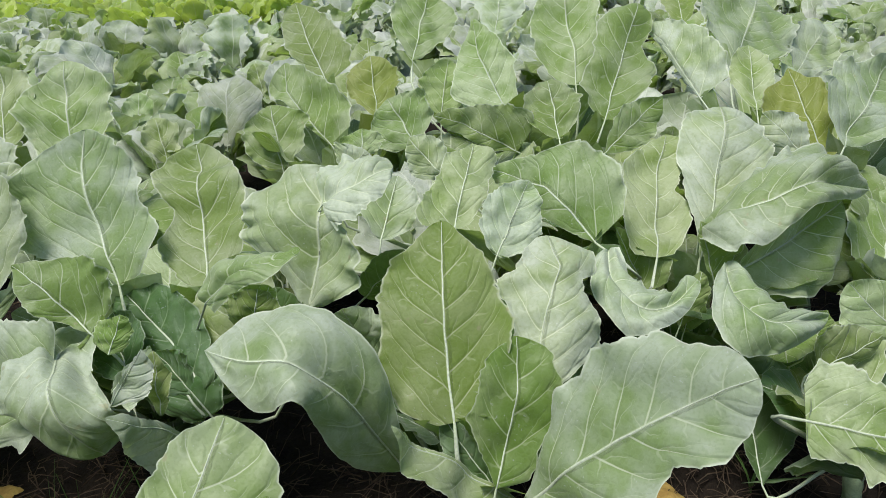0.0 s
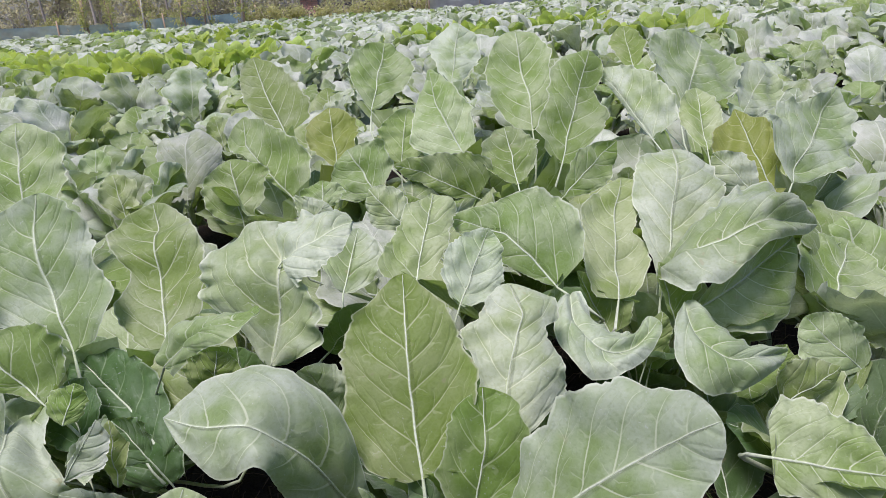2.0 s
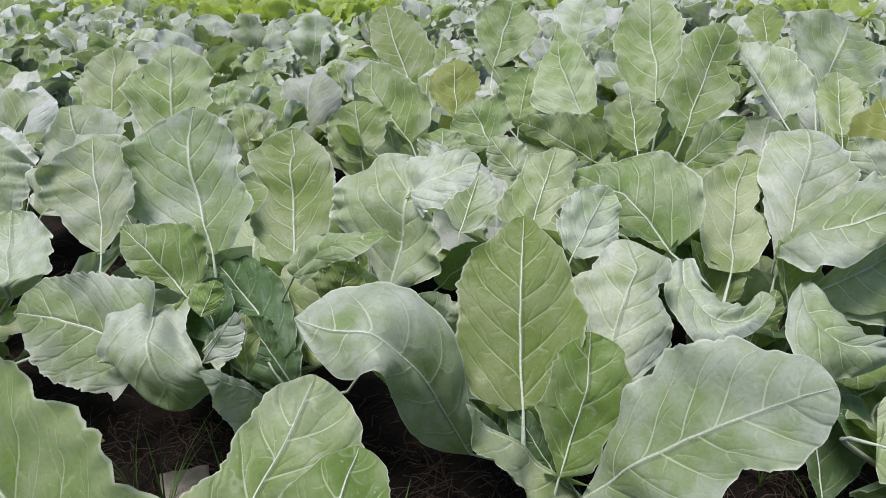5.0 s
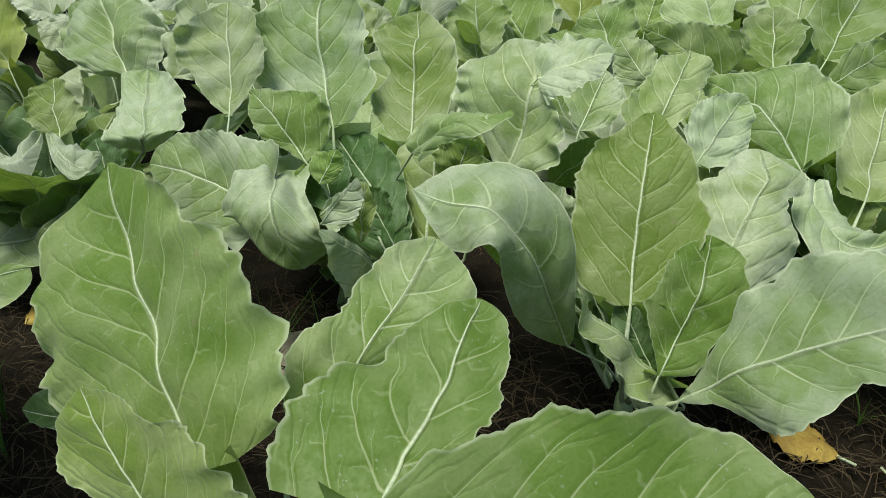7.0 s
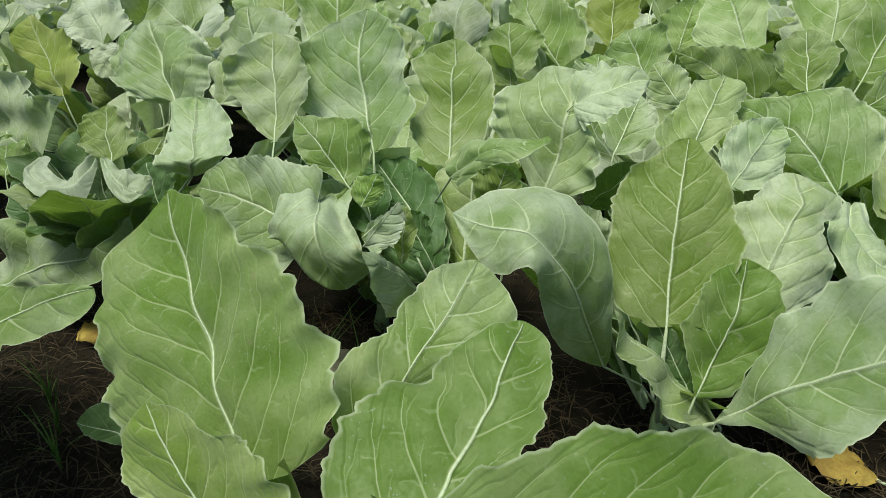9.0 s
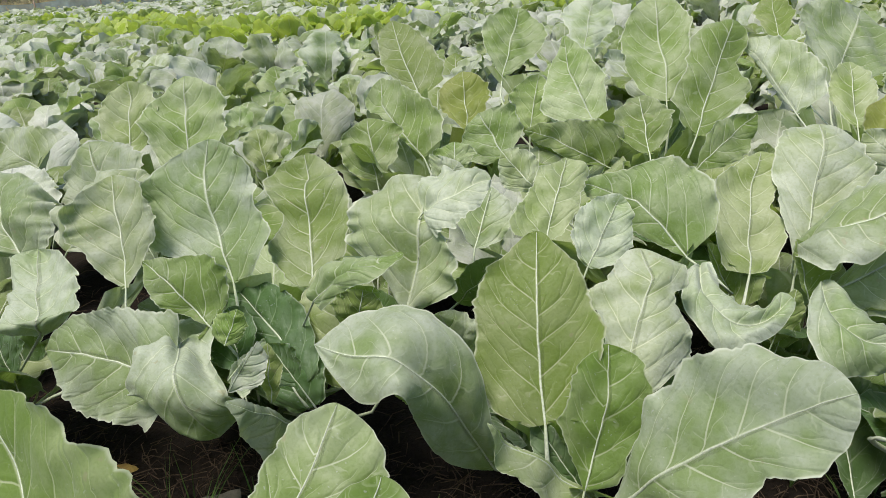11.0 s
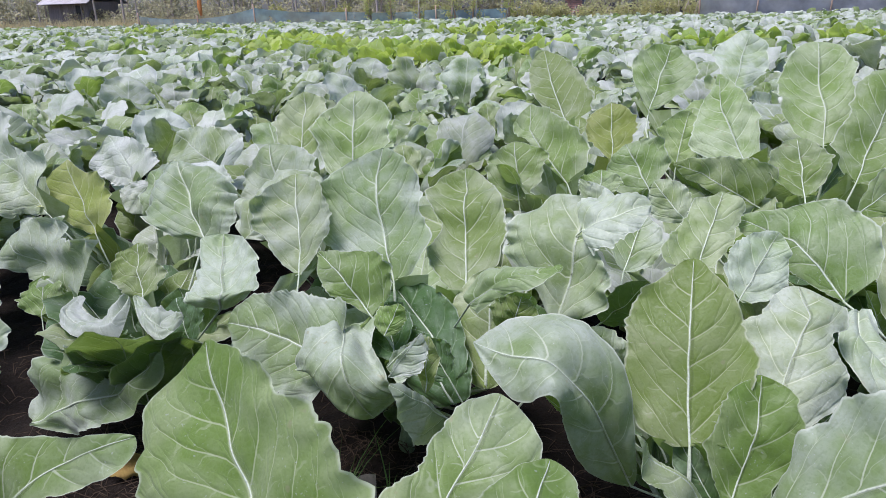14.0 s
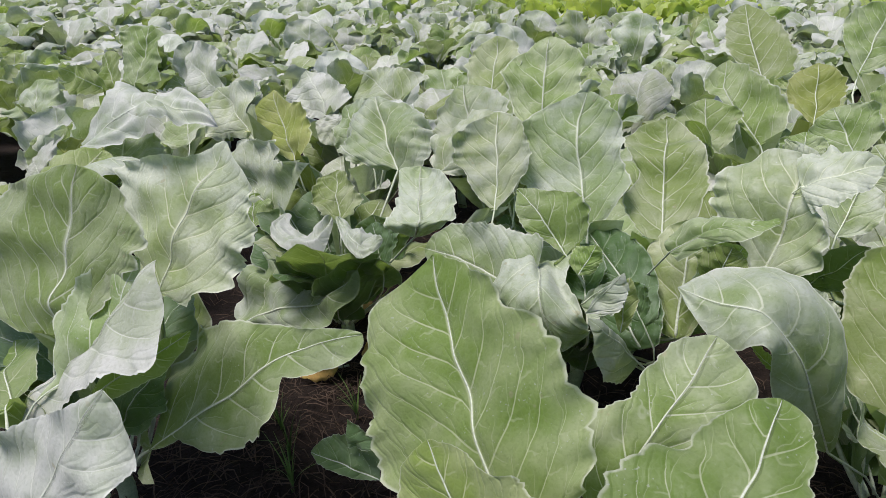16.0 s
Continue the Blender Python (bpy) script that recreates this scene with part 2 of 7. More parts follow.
def soft_line(values, at):
    """A smooth curve through evenly spaced values."""
    p = np.asarray(values, dtype=float)
    n = len(p) - 1
    x = np.clip(at, 0, 1) * n
    i = np.minimum(x.astype(int), n - 1)
    f = x - i
    q = np.concatenate([[p[0]], p, [p[-1]]])
    a, b, c, d = q[i], q[i + 1], q[i + 2], q[i + 3]
    return 0.5 * (2 * b + (c - a) * f + (2 * a - 5 * b + 4 * c - d) * f * f + (3 * b - a - 3 * c + d) * f ** 3)


def blade(seed, L, W, peak=0.5, bend=0.0, cup=0.0, rl=0.0, rr=0.0, wave=1.0, tipcurl=0.0, nu=36, nv=22, rough=1.0, lobes=0.0, point=0.72, crease=1.0, left=None, right=None, mid=None):
    """A leaf blade from the origin to (0, L, 0), its upper face to +z: points, faces, uv and the midrib's line.
    bend: how far the midrib bows up, cup: how far the halves rise; rl, rr: how far each margin rolls over (radians, or radians, start, middle and reach);
    left, right: the half widths from base to tip; mid: how the midrib sways."""
    rng = np.random.default_rng(seed)
    u = 1 - (1 - np.linspace(0, 1, nu + 1)) ** 1.35
    # the midrib, by its slope
    slope = bend * 4.0 * (0.5 - u) + smooth_noise(rng, 4, u) * 0.08 - tipcurl * np.clip((u - 0.62) / 0.38, 0, 1) ** 1.5
    step = np.diff(u)
    my = np.concatenate([[0], np.cumsum(step * np.cos((slope[1:] + slope[:-1]) / 2))])
    mz = np.concatenate([[0], np.cumsum(step * np.sin((slope[1:] + slope[:-1]) / 2))])
    ang = math.atan2(mz[-1], my[-1])
    size = L / math.hypot(my[-1], mz[-1])
    my, mz = size * (math.cos(ang) * my + math.sin(ang) * mz), size * (-math.sin(ang) * my + math.cos(ang) * mz)
    tilt = slope - ang
    # the outline
    k = math.log(0.5) / math.log(peak)
    prof = np.sin(math.pi * np.clip(u, 0, 1) ** k)
    prof = np.clip(prof, 0, 1) ** np.where(u < peak, 0.58, point)
    foot = 0.10 * np.clip(1 - u / 0.12, 0, 1)
    prof = np.maximum(prof, foot)
    prof[-1] = 0.01
    v = np.linspace(-1, 1, nv + 1)
    sway = smooth_noise(rng, 4, u) * 0.02 * L * np.sin(math.pi * u)
    if mid is not None:
        sway = soft_line(mid, u)
    verts = np.zeros((nu + 1, nv + 1, 3))
    passed, run = np.zeros((nu + 1, nv + 1)), np.zeros((nu + 1, nv + 1))
    dice = np.random.default_rng(seed + 77)
    veins, phase = min(7.2, max(4.2, L / 0.047)), dice.uniform(0, 1)
    grid_u = np.repeat(u[:, None], nv + 1, 1)
    for half, roll in ((-1, rl), (1, rr)):
        cols = [j for j in range(nv + 1) if v[j] * half >= -1e-9]
        lob = 1 + 0.10 * smooth_noise(rng, 8, u) + 0.065 * rough * smooth_noise(rng, 17, u) + 0.05 * rough * np.abs(smooth_noise(rng, 34, u))
        lob += lobes * np.clip(1 - u / 0.6, 0, 1) * smooth_noise(rng, 11, u)
        width = W / 2 * prof * lob
        given = left if half < 0 else right
        if given is not None:
            teeth = 0.075 * np.abs(smooth_noise(rng, 26, u)) + 0.055 * smooth_noise(rng, 14, u) - 0.03
            width = np.interp(u, np.linspace(0, 1, len(given)), given)
            round_tip = np.interp(0.95, np.linspace(0, 1, len(given)), given) * np.sqrt(np.clip((1 - u) / 0.05, 0, 1))
            width = np.where(u > 0.95, round_tip, width)
            width = np.maximum(width * (1 + rough * teeth), 0.0012)
        angle, begin, middle, reach = roll if isinstance(roll, tuple) else (roll, 0.42, 0.55, 0.6)
        rise = cup + 0.12 * smooth_noise(rng, 5, u)
        frill = smooth_noise(rng, 7, u) * 0.55 + smooth_noise(rng, 16, u) * 0.35
        start = np.clip(begin + 0.06 * smooth_noise(rng, 4, u), 0.05, 0.9)
        along = np.clip(1 - np.abs(u - middle) / reach, 0, 1) ** 0.6
        aa = np.linspace(0, 1, 25)
        theta = rise[:, None] * aa[None, :] ** 0.8 + angle * along[:, None] * np.clip((aa[None, :] - start[:, None]) / (1 - start[:, None]), 0, 1) ** 1.1
        theta = theta + wave * frill[:, None] * np.clip((aa[None, :] - 0.3) / 0.7, 0, 1) ** 1.6
        theta = theta + 0.36 * wave * smooth_noise(dice, 11, u)[:, None] * np.clip((aa[None, :] - 0.5) / 0.5, 0, 1) ** 1.2
        theta = theta + min(1.0, max(0.3, L / 0.24)) * 0.95 * wave * rough * smooth_noise(rng, 24, u)[:, None] * np.clip((aa[None, :] - 0.72) / 0.28, 0, 1)
        cx = np.concatenate([np.zeros((nu + 1, 1)), np.cumsum(np.cos((theta[:, 1:] + theta[:, :-1]) / 2), 1)], 1) / 24
        cz = np.concatenate([np.zeros((nu + 1, 1)), np.cumsum(np.sin((theta[:, 1:] + theta[:, :-1]) / 2), 1)], 1) / 24
        width = width / np.maximum(cx.max(1), 0.35)
        count = max(10, int(L / 0.011))
        saw = (u * count + 0.35 * smooth_noise(rng, 9, u)) % 1.0
        saw = np.where(saw < 0.7, saw / 0.7, (1 - saw) / 0.3) * (0.6 + 0.4 * smooth_noise(rng, 13, u))
        veer_u, veer_a = smooth_noise(dice, 5, u), smooth_noise(dice, 4, u)
        for j in cols:
            a = abs(v[j])
            x = np.array([np.interp(a, aa, cx[i]) for i in range(nu + 1)]) * width
            z = np.array([np.interp(a, aa, cz[i]) for i in range(nu + 1)]) * width
            if a > 0.999 and nu > 60:
                x = x + 0.0024 * rough * saw * np.sin(math.pi * np.clip(u * 1.02, 0, 1)) ** 0.3
            # the blade swells between the side veins
            out = a * width
            rise = (0.80 + 0.45 * a ** 2) * out / L
            passed[:, j] = (u - rise) * veins + phase + 0.16 * veer_u + 0.12 * a * veer_a
            run[:, j] = out / 0.047 + (9.0 if half > 0 else 0.0) * min(1, a * 50)
            between = np.abs(np.sin(math.pi * (passed[:, j] + (0.45 if half > 0 else 0.0) + 0.5)))
            z = z + (0.007 if nu > 60 else 0.005) * min(W, 0.7 * L) * between ** 0.7 * min(1, a * 4) * (1 - a ** 4)
            verts[:, j, 0] = half * x + sway
            back = 0.35 * a * width * np.clip(1 - u / 0.35, 0, 1)
            verts[:, j, 1] = my - np.sin(tilt) * z - back * 0.4
            verts[:, j, 2] = mz + np.cos(tilt) * z
    # the whole sheet is slightly crumpled
    fx, fy = verts[:, :, 0] / L, grid_u
    for k in range(7):
        long = rng.uniform(0.16, 0.6)
        th, ph = rng.uniform(0, math.pi), rng.uniform(0, 6.28)
        dent = np.sin(2 * math.pi * (fx * math.cos(th) + fy * math.sin(th)) / long + ph)
        verts[:, :, 2] += crease * 0.017 * L * long * 1.6 * dent * np.minimum(1, grid_u * 5)
    idx = np.arange((nu + 1) * (nv + 1)).reshape(nu + 1, nv + 1)
    faces = np.stack([idx[:-1, :-1], idx[:-1, 1:], idx[1:, 1:], idx[1:, :-1]], -1).reshape(-1, 4)
    uvs = np.stack([grid_u, np.repeat((v * 0.5 + 0.5)[None, :], nu + 1, 0), passed, run], -1).reshape(-1, 4)
    rib = [Vector(tuple(map(float, verts[i, nv // 2]))) for i in range(nu + 1)]
    return verts.reshape(-1, 3), faces, uvs, rib


def rib_mesh(rib, thick, start=None, lead=None, sides=7):
    """The midrib, and the stalk that leads to it from start (in the leaf's own space)."""
    pts, rad = [], []
    if start is not None:
        a, d = Vector(start), rib[0]
        b = a + (lead if lead is not None else Vector((0, 0, 0)))
        c = d - Vector((0, 1, 0)) * 0.4 * (d - a).length
        for i in range(8):
            t = i / 8
            pts.append((1 - t) ** 3 * a + 3 * (1 - t) ** 2 * t * b + 3 * (1 - t) * t * t * c + t ** 3 * d)
            rad.append(thick * (1.35 - 0.6 * t))
    n = len(rib)
    for i in range(0, n - 1, 2):
        t = i / (n - 1)
        pts.append(rib[i] + Vector((0, 0, -0.15 * thick * (1 - t))))
        rad.append(thick * (1 - t) ** 1.2 * 0.44 + 0.0004)
    return tube(pts, rad, sides, 0.8)


def winged(v, f, uv, rib, start, half, seed):
    """Adds the narrow, lobed foot of the blade that runs down its stalk."""
    rng = np.random.default_rng(seed + 4000)
    n, t = 10, np.linspace(0.35, 1.0, 11)
    a, d = np.array(start), np.array(rib[1])
    line = a + (d - a) * t[:, None] + np.array([0, 0, -0.06]) * (np.sin(math.pi * t) * np.linalg.norm(d - a))[:, None]
    rows = []
    for side in (-1, -0.55, 0, 0.55, 1):
        w = half * (0.16 + 0.34 * (t - 0.35) / 0.65) * (1 + 0.45 * smooth_noise(rng, 5, t))
        lift = w * (abs(side) * 0.35 + 0.5 * abs(side) * smooth_noise(rng, 4, t))
        rows.append(line + np.stack([side * w, 0 * w, lift], 1))
    more = np.stack(rows, 1).reshape(-1, 3)
    idx = np.arange(len(more)).reshape(n + 1, 5) + len(v)
    quads = np.stack([idx[:-1, :-1], idx[:-1, 1:], idx[1:, 1:], idx[1:, :-1]], -1).reshape(-1, 4)
    tt, vv = np.repeat(t, 5), np.tile(np.array((0.02, 0.22, 0.5, 0.78, 0.98)), n + 1)
    extra = np.stack([0.06 * tt, vv, 1.6 * tt - 0.5 * np.abs(vv - 0.5), np.abs(vv - 0.5) * 2], 1)
    return np.concatenate([v, more]), np.concatenate([f, quads]), np.concatenate([uv, extra])


TONE_LABEL = {"pale": "bluish white waxy leaf", "wax": "grey-green waxy leaf", "mid": "grey-green leaf with pale veins", "green": "fresh green leaf with pale veins", "yellow": "yellowing leaf", "dark": "small leaf coloured dark green for shade"}
leaf_count = [0]


def cauliflower(x, y, label="young cauliflower plant with broad waxy leaves in dark soil", h=0.11):
    """An empty plant at its foot, with a stem; leaves are added to it."""
    plant = thing("cauliflower_plant", pose(x, y, 0), label, "cauliflower", "cauliflower plants in the field")
    rng = np.random.default_rng(int(abs(x * 977 + y * 331)) + 5)
    pts = [(rng.uniform(-0.006, 0.006), rng.uniform(-0.006, 0.006), z) for z in np.linspace(-0.03, h, 5)]
    v, f = tube(pts, [0.019, 0.018, 0.017, 0.018, 0.013], 10)
    part("stem", mesh_of("stem", v, f, stem_mat), plant)
    return plant


def leaf(plant, base, tip, side, width, peak=0.5, bend=0.0, cup=0.0, rl=0.0, rr=0.0, wave=1.0, tipcurl=0.0, tone="mid", thick=0.0042, lobes=0.0, crown=0.09, stalk=True, nu=74, nv=26, point=0.72, crease=1.0, left=None, right=None, mid=None, frill=1.0):
    """One leaf of a plant, from base to tip in the world; side points to the leaf's right as its upper face is seen."""
    leaf_count[0] += 1
    base, tip, side = Vector(base), Vector(tip), Vector(side)
    D = tip - base
    L = D.length
    D.normalize()
    S = (side - side.dot(D) * D).normalized()
    N = S.cross(D)
    m = Matrix(((S.x, D.x, N.x, base.x), (S.y, D.y, N.y, base.y), (S.z, D.z, N.z, base.z), (0, 0, 0, 1)))
    v, f, uv, rib = blade(leaf_count[0] * 13 + 7, L, width, peak, bend, cup, rl, rr, wave, tipcurl, nu, nv, frill, lobes, point, crease, left, right, mid)
    if stalk and min(width, L) > 0.09:
        foot = plant.matrix_basis.translation
        s = Vector((foot.x, foot.y, crown)) + 0.03 * Vector((base.x - foot.x, base.y - foot.y, 0)).normalized()
        v, f, uv = winged(v, f, uv, rib, m.inverted() @ s, 0.5 * min(width, 0.8 * L), leaf_count[0])
    ob = part("leaf", mesh_of("leaf", v, f, leaf_mats[tone], uv), plant, TONE_LABEL[tone], plant.matrix_basis.inverted() @ m)
    inv = m.inverted()
    foot = plant.matrix_basis.translation
    start = lead = None
    if stalk:
        s = Vector((foot.x, foot.y, crown)) + 0.03 * Vector((base.x - foot.x, base.y - foot.y, 0)).normalized()
        start = inv @ s
        lead = inv.to_3x3() @ (Vector((0, 0, 0.35)) + 0.25 * Vector((base.x - foot.x, base.y - foot.y, 0)).normalized()) * (base - s).length
    rv, rf = rib_mesh(rib, thick, start, lead, 7 if nu > 60 else 5)
    part("midrib", mesh_of("midrib", rv, rf, rib_mat), ob, "pale midrib and stalk")
    return ob


def draped(plant, rib, left, right, tone="wax", bulge=0.1, ruffle=1.0, crumple=1.0, thick=0.003, nu=62, nv=24):
    """A leaf that arches, hangs or rolls over: its midrib and both margins pass a few places of the plant, from base to tip; bulge: how far each half swells."""
    leaf_count[0] += 1
    rng = np.random.default_rng(leaf_count[0] * 17 + 3)
    u = np.linspace(0, 1, nu + 1)
    M, A, B = (np.stack([soft_line([q[c] for q in line], u) for c in range(3)], 1) for line in (rib, left, right))
    D = np.gradient(M, axis=0)
    D /= np.linalg.norm(D, axis=1)[:, None]
    N = np.cross(B - A, D)
    N /= np.maximum(np.linalg.norm(N, axis=1)[:, None], 1e-6)
    N *= np.sign(-N[:, 1:2] + 0.6 * N[:, 2:3] + 1e-6)
    L = float(np.linalg.norm(np.diff(M, axis=0), axis=1).sum())
    v = np.linspace(-1, 1, nv + 1)
    verts, passed, run = np.zeros((nu + 1, nv + 1, 3)), np.zeros((nu + 1, nv + 1)), np.zeros((nu + 1, nv + 1))
    veins, phase = min(7.2, max(4.2, L / 0.047)), rng.uniform(0, 1)
    ends = np.sqrt(np.clip((1 - u) / 0.07, 0, 1)) * np.sqrt(np.clip((u + 0.01) / 0.06, 0, 1))
    for half, E in ((-1, A), (1, B)):
        span = (E - M) * (ends * (1 + 0.05 * smooth_noise(rng, 9, u) + 0.035 * np.abs(smooth_noise(rng, 24, u))))[:, None]
        size = np.linalg.norm(span, axis=1)
        slow, quick, fast = smooth_noise(rng, 5, u), smooth_noise(rng, 11, u), smooth_noise(rng, 22, u)
        for j in range(nv + 1):
            a = v[j] * half
            if a < -1e-9:
                continue
            lift = bulge * math.sin(math.pi * a ** 0.8) + ruffle * (0.10 * slow * a + 0.13 * quick * max(0, (a - 0.4) / 0.6) ** 1.5 + 0.09 * fast * max(0, (a - 0.7) / 0.3))
            out = a * size
            passed[:, j] = (u - (0.80 + 0.45 * a ** 2) * out / L) * veins + phase + 0.12 * slow
            run[:, j] = out / 0.047 + (9.0 if half > 0 else 0.0) * min(1, a * 50)
            puff = 0.05 * np.abs(np.sin(math.pi * (passed[:, j] + (0.45 if half > 0 else 0.0) + 0.5))) ** 0.7 * min(1, a * 4) * (1 - a ** 4)
            verts[:, j] = M + span * a + N * (size * (lift + puff))[:, None]
    for k in range(7):
        long, th, ph = rng.uniform(0.16, 0.6), rng.uniform(0, math.pi), rng.uniform(0, 6.28)
        dent = np.sin(2 * math.pi * (v[None, :] * 0.4 * math.cos(th) + u[:, None] * math.sin(th)) / long + ph)
        verts += N[:, None, :] * (crumple * 0.014 * L * long * dent * ends[:, None])[:, :, None]
    base = Vector(rib[0])
    verts -= np.array(rib[0])
    idx = np.arange((nu + 1) * (nv + 1)).reshape(nu + 1, nv + 1)
    faces = np.stack([idx[:-1, :-1], idx[:-1, 1:], idx[1:, 1:], idx[1:, :-1]], -1).reshape(-1, 4)
    uvs = np.stack([np.repeat(u[:, None], nv + 1, 1), np.repeat((v * 0.5 + 0.5)[None, :], nu + 1, 0), passed, run], -1).reshape(-1, 4)
    m = Matrix.Translation(base)
    ob = part("leaf", mesh_of("leaf", verts.reshape(-1, 3), faces, leaf_mats[tone], uvs), plant, TONE_LABEL[tone], plant.matrix_basis.inverted() @ m)
    line = [Vector(tuple(map(float, verts[i, nv // 2]))) for i in range(nu + 1)]
    foot = plant.matrix_basis.translation
    start = Vector((foot.x, foot.y, 0.09)) - base
    pts = [start, 0.6 * start + Vector((0, 0, 0.02))] + line[::3]
    rv, rf = tube(pts, [max(0.0025, thick)] * 2 + [thick * (1 - i / len(line[::3])) + 0.0004 for i in range(len(line[::3]))], 7, 0.8)
    part("midrib", mesh_of("midrib", rv, rf, rib_mat), ob, "pale midrib and stalk")
    return ob


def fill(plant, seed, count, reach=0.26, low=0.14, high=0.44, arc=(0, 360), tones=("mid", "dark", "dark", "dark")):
    """Lower and inner leaves of a plant, mostly in the dark tone that paints its inner shade; arc: the compass degrees
    they may point to.
    """
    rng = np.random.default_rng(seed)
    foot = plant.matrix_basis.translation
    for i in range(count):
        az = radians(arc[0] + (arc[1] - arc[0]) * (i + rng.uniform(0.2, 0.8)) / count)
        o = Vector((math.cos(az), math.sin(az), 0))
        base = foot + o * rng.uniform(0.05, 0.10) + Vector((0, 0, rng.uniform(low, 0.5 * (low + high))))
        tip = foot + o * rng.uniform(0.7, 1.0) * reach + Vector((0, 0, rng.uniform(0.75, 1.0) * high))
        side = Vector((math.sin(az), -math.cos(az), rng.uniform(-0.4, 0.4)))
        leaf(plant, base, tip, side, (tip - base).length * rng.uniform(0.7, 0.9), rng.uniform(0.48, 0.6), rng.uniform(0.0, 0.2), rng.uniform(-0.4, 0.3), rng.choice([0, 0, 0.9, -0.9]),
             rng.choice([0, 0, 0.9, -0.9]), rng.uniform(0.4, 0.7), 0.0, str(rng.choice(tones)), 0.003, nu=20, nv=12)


# ---- the plants nearest the camera, leaf by leaf ----
C = cauliflower(0.04, 0.97, "cauliflower plant with upright green and drooping grey-green leaves")
P = cauliflower(-0.60, 1.18, "cauliflower plant with tall round waxy leaves and a wilted leaf")
B = cauliflower(-0.31, 0.40, "cauliflower plant with large fresh green leaves, one with a yellow notch")
M = cauliflower(-1.20, 1.05, "low cauliflower plant with curled grey-green leaves")
N = cauliflower(-1.20, 0.36, "cauliflower plant with broad pale waxy leaves")
E = cauliflower(0.50, 1.36, "cauliflower plant with curled-over pale leaves")
F = cauliflower(0.72, 1.02, "cauliflower plant with pale round leaves")
Q = cauliflower(0.32, 1.72, "cauliflower plant with upright green leaves")
R = cauliflower(-0.38, 2.05, "tall cauliflower plant with upright leaves, one yellowing")
S = cauliflower(0.25, 2.30, "tall cauliflower plant with ruffled upright leaves")
T = cauliflower(0.95, 1.75, "cauliflower plant with waxy and yellowing upright leaves")
U = cauliflower(-0.88, 1.62, "cauliflower plant with an upright round green leaf")
V = cauliflower(-1.55, 1.50, "cauliflower plant with a yellow-green upright leaf")
W = cauliflower(-1.80, 1.92, "cauliflower plant with pale leaves bent outwards")
Y = cauliflower(-3.15, 1.60, "cauliflower plant with an olive green and pale leaves")
Z = cauliflower(-2.80, 2.05, "cauliflower plant with a tall upright green leaf")
X = cauliflower(-2.25, 1.25, "cauliflower plant with broad pale leaves folded over")
leaf(C, (0.011, 0.790, 0.377), (-0.002, 0.980, 0.603), (0.998, -0.000, 0.059), 0.199, left=(0.024, 0.050, 0.072, 0.084, 0.097, 0.100, 0.102, 0.099, 0.096, 0.092, 0.093, 0.095, 0.094, 0.090, 0.086, 0.082, 0.075, 0.061, 0.045, 0.028, 0.000), right=(0.000, 0.035, 0.048, 0.061, 0.071, 0.079, 0.087, 0.094, 0.097, 0.097, 0.092, 0.088, 0.083, 0.076, 0.070, 0.065, 0.060, 0.045, 0.032, 0.021, 0.000), mid=(0.000, -0.001, -0.002, -0.003, -0.004, -0.004, -0.004, -0.004, -0.005, -0.005, -0.004, -0.004, -0.004, -0.003, -0.003, -0.003, -0.002, -0.002, -0.001, -0.001, 0.000), bend=0.03, cup=0.12, wave=0.41, tone='green', thick=0.0042, crease=0.6)
leaf(C, (0.065, 0.745, 0.300), (0.102, 0.847, 0.478), (0.980, -0.008, -0.198), 0.134, left=(0.000, 0.007, 0.014, 0.021, 0.029, 0.036, 0.043, 0.050, 0.057, 0.062, 0.059, 0.055, 0.052, 0.050, 0.054, 0.051, 0.046, 0.041, 0.029, 0.014, 0.000), right=(0.000, 0.019, 0.038, 0.041, 0.042, 0.043, 0.044, 0.048, 0.060, 0.072, 0.070, 0.069, 0.067, 0.066, 0.064, 0.059, 0.053, 0.051, 0.051, 0.043, 0.000), mid=(0.000, 0.001, 0.002, 0.003, 0.004, 0.005, 0.006, 0.006, 0.007, 0.008, 0.008, 0.009, 0.009, 0.009, 0.008, 0.007, 0.005, 0.004, 0.003, 0.001, 0.000), bend=0.05, cup=0.2, wave=0.68, tone='green', thick=0.003, crease=0.8)
leaf(C, (0.059, 0.770, 0.286), (-0.006, 0.800, 0.379), (0.816, -0.031, 0.577), 0.056, left=(0.000, 0.005, 0.010, 0.015, 0.021, 0.026, 0.031, 0.031, 0.030, 0.029, 0.029, 0.028, 0.027, 0.027, 0.026, 0.025, 0.023, 0.019, 0.016, 0.013, 0.000), right=(0.000, 0.006, 0.013, 0.019, 0.022, 0.023, 0.023, 0.024, 0.025, 0.025, 0.025, 0.025, 0.025, 0.025, 0.024, 0.024, 0.023, 0.017, 0.011, 0.006, 0.000), bend=0.05, cup=0.7, wave=1.0, tone='dark', thick=0.002)
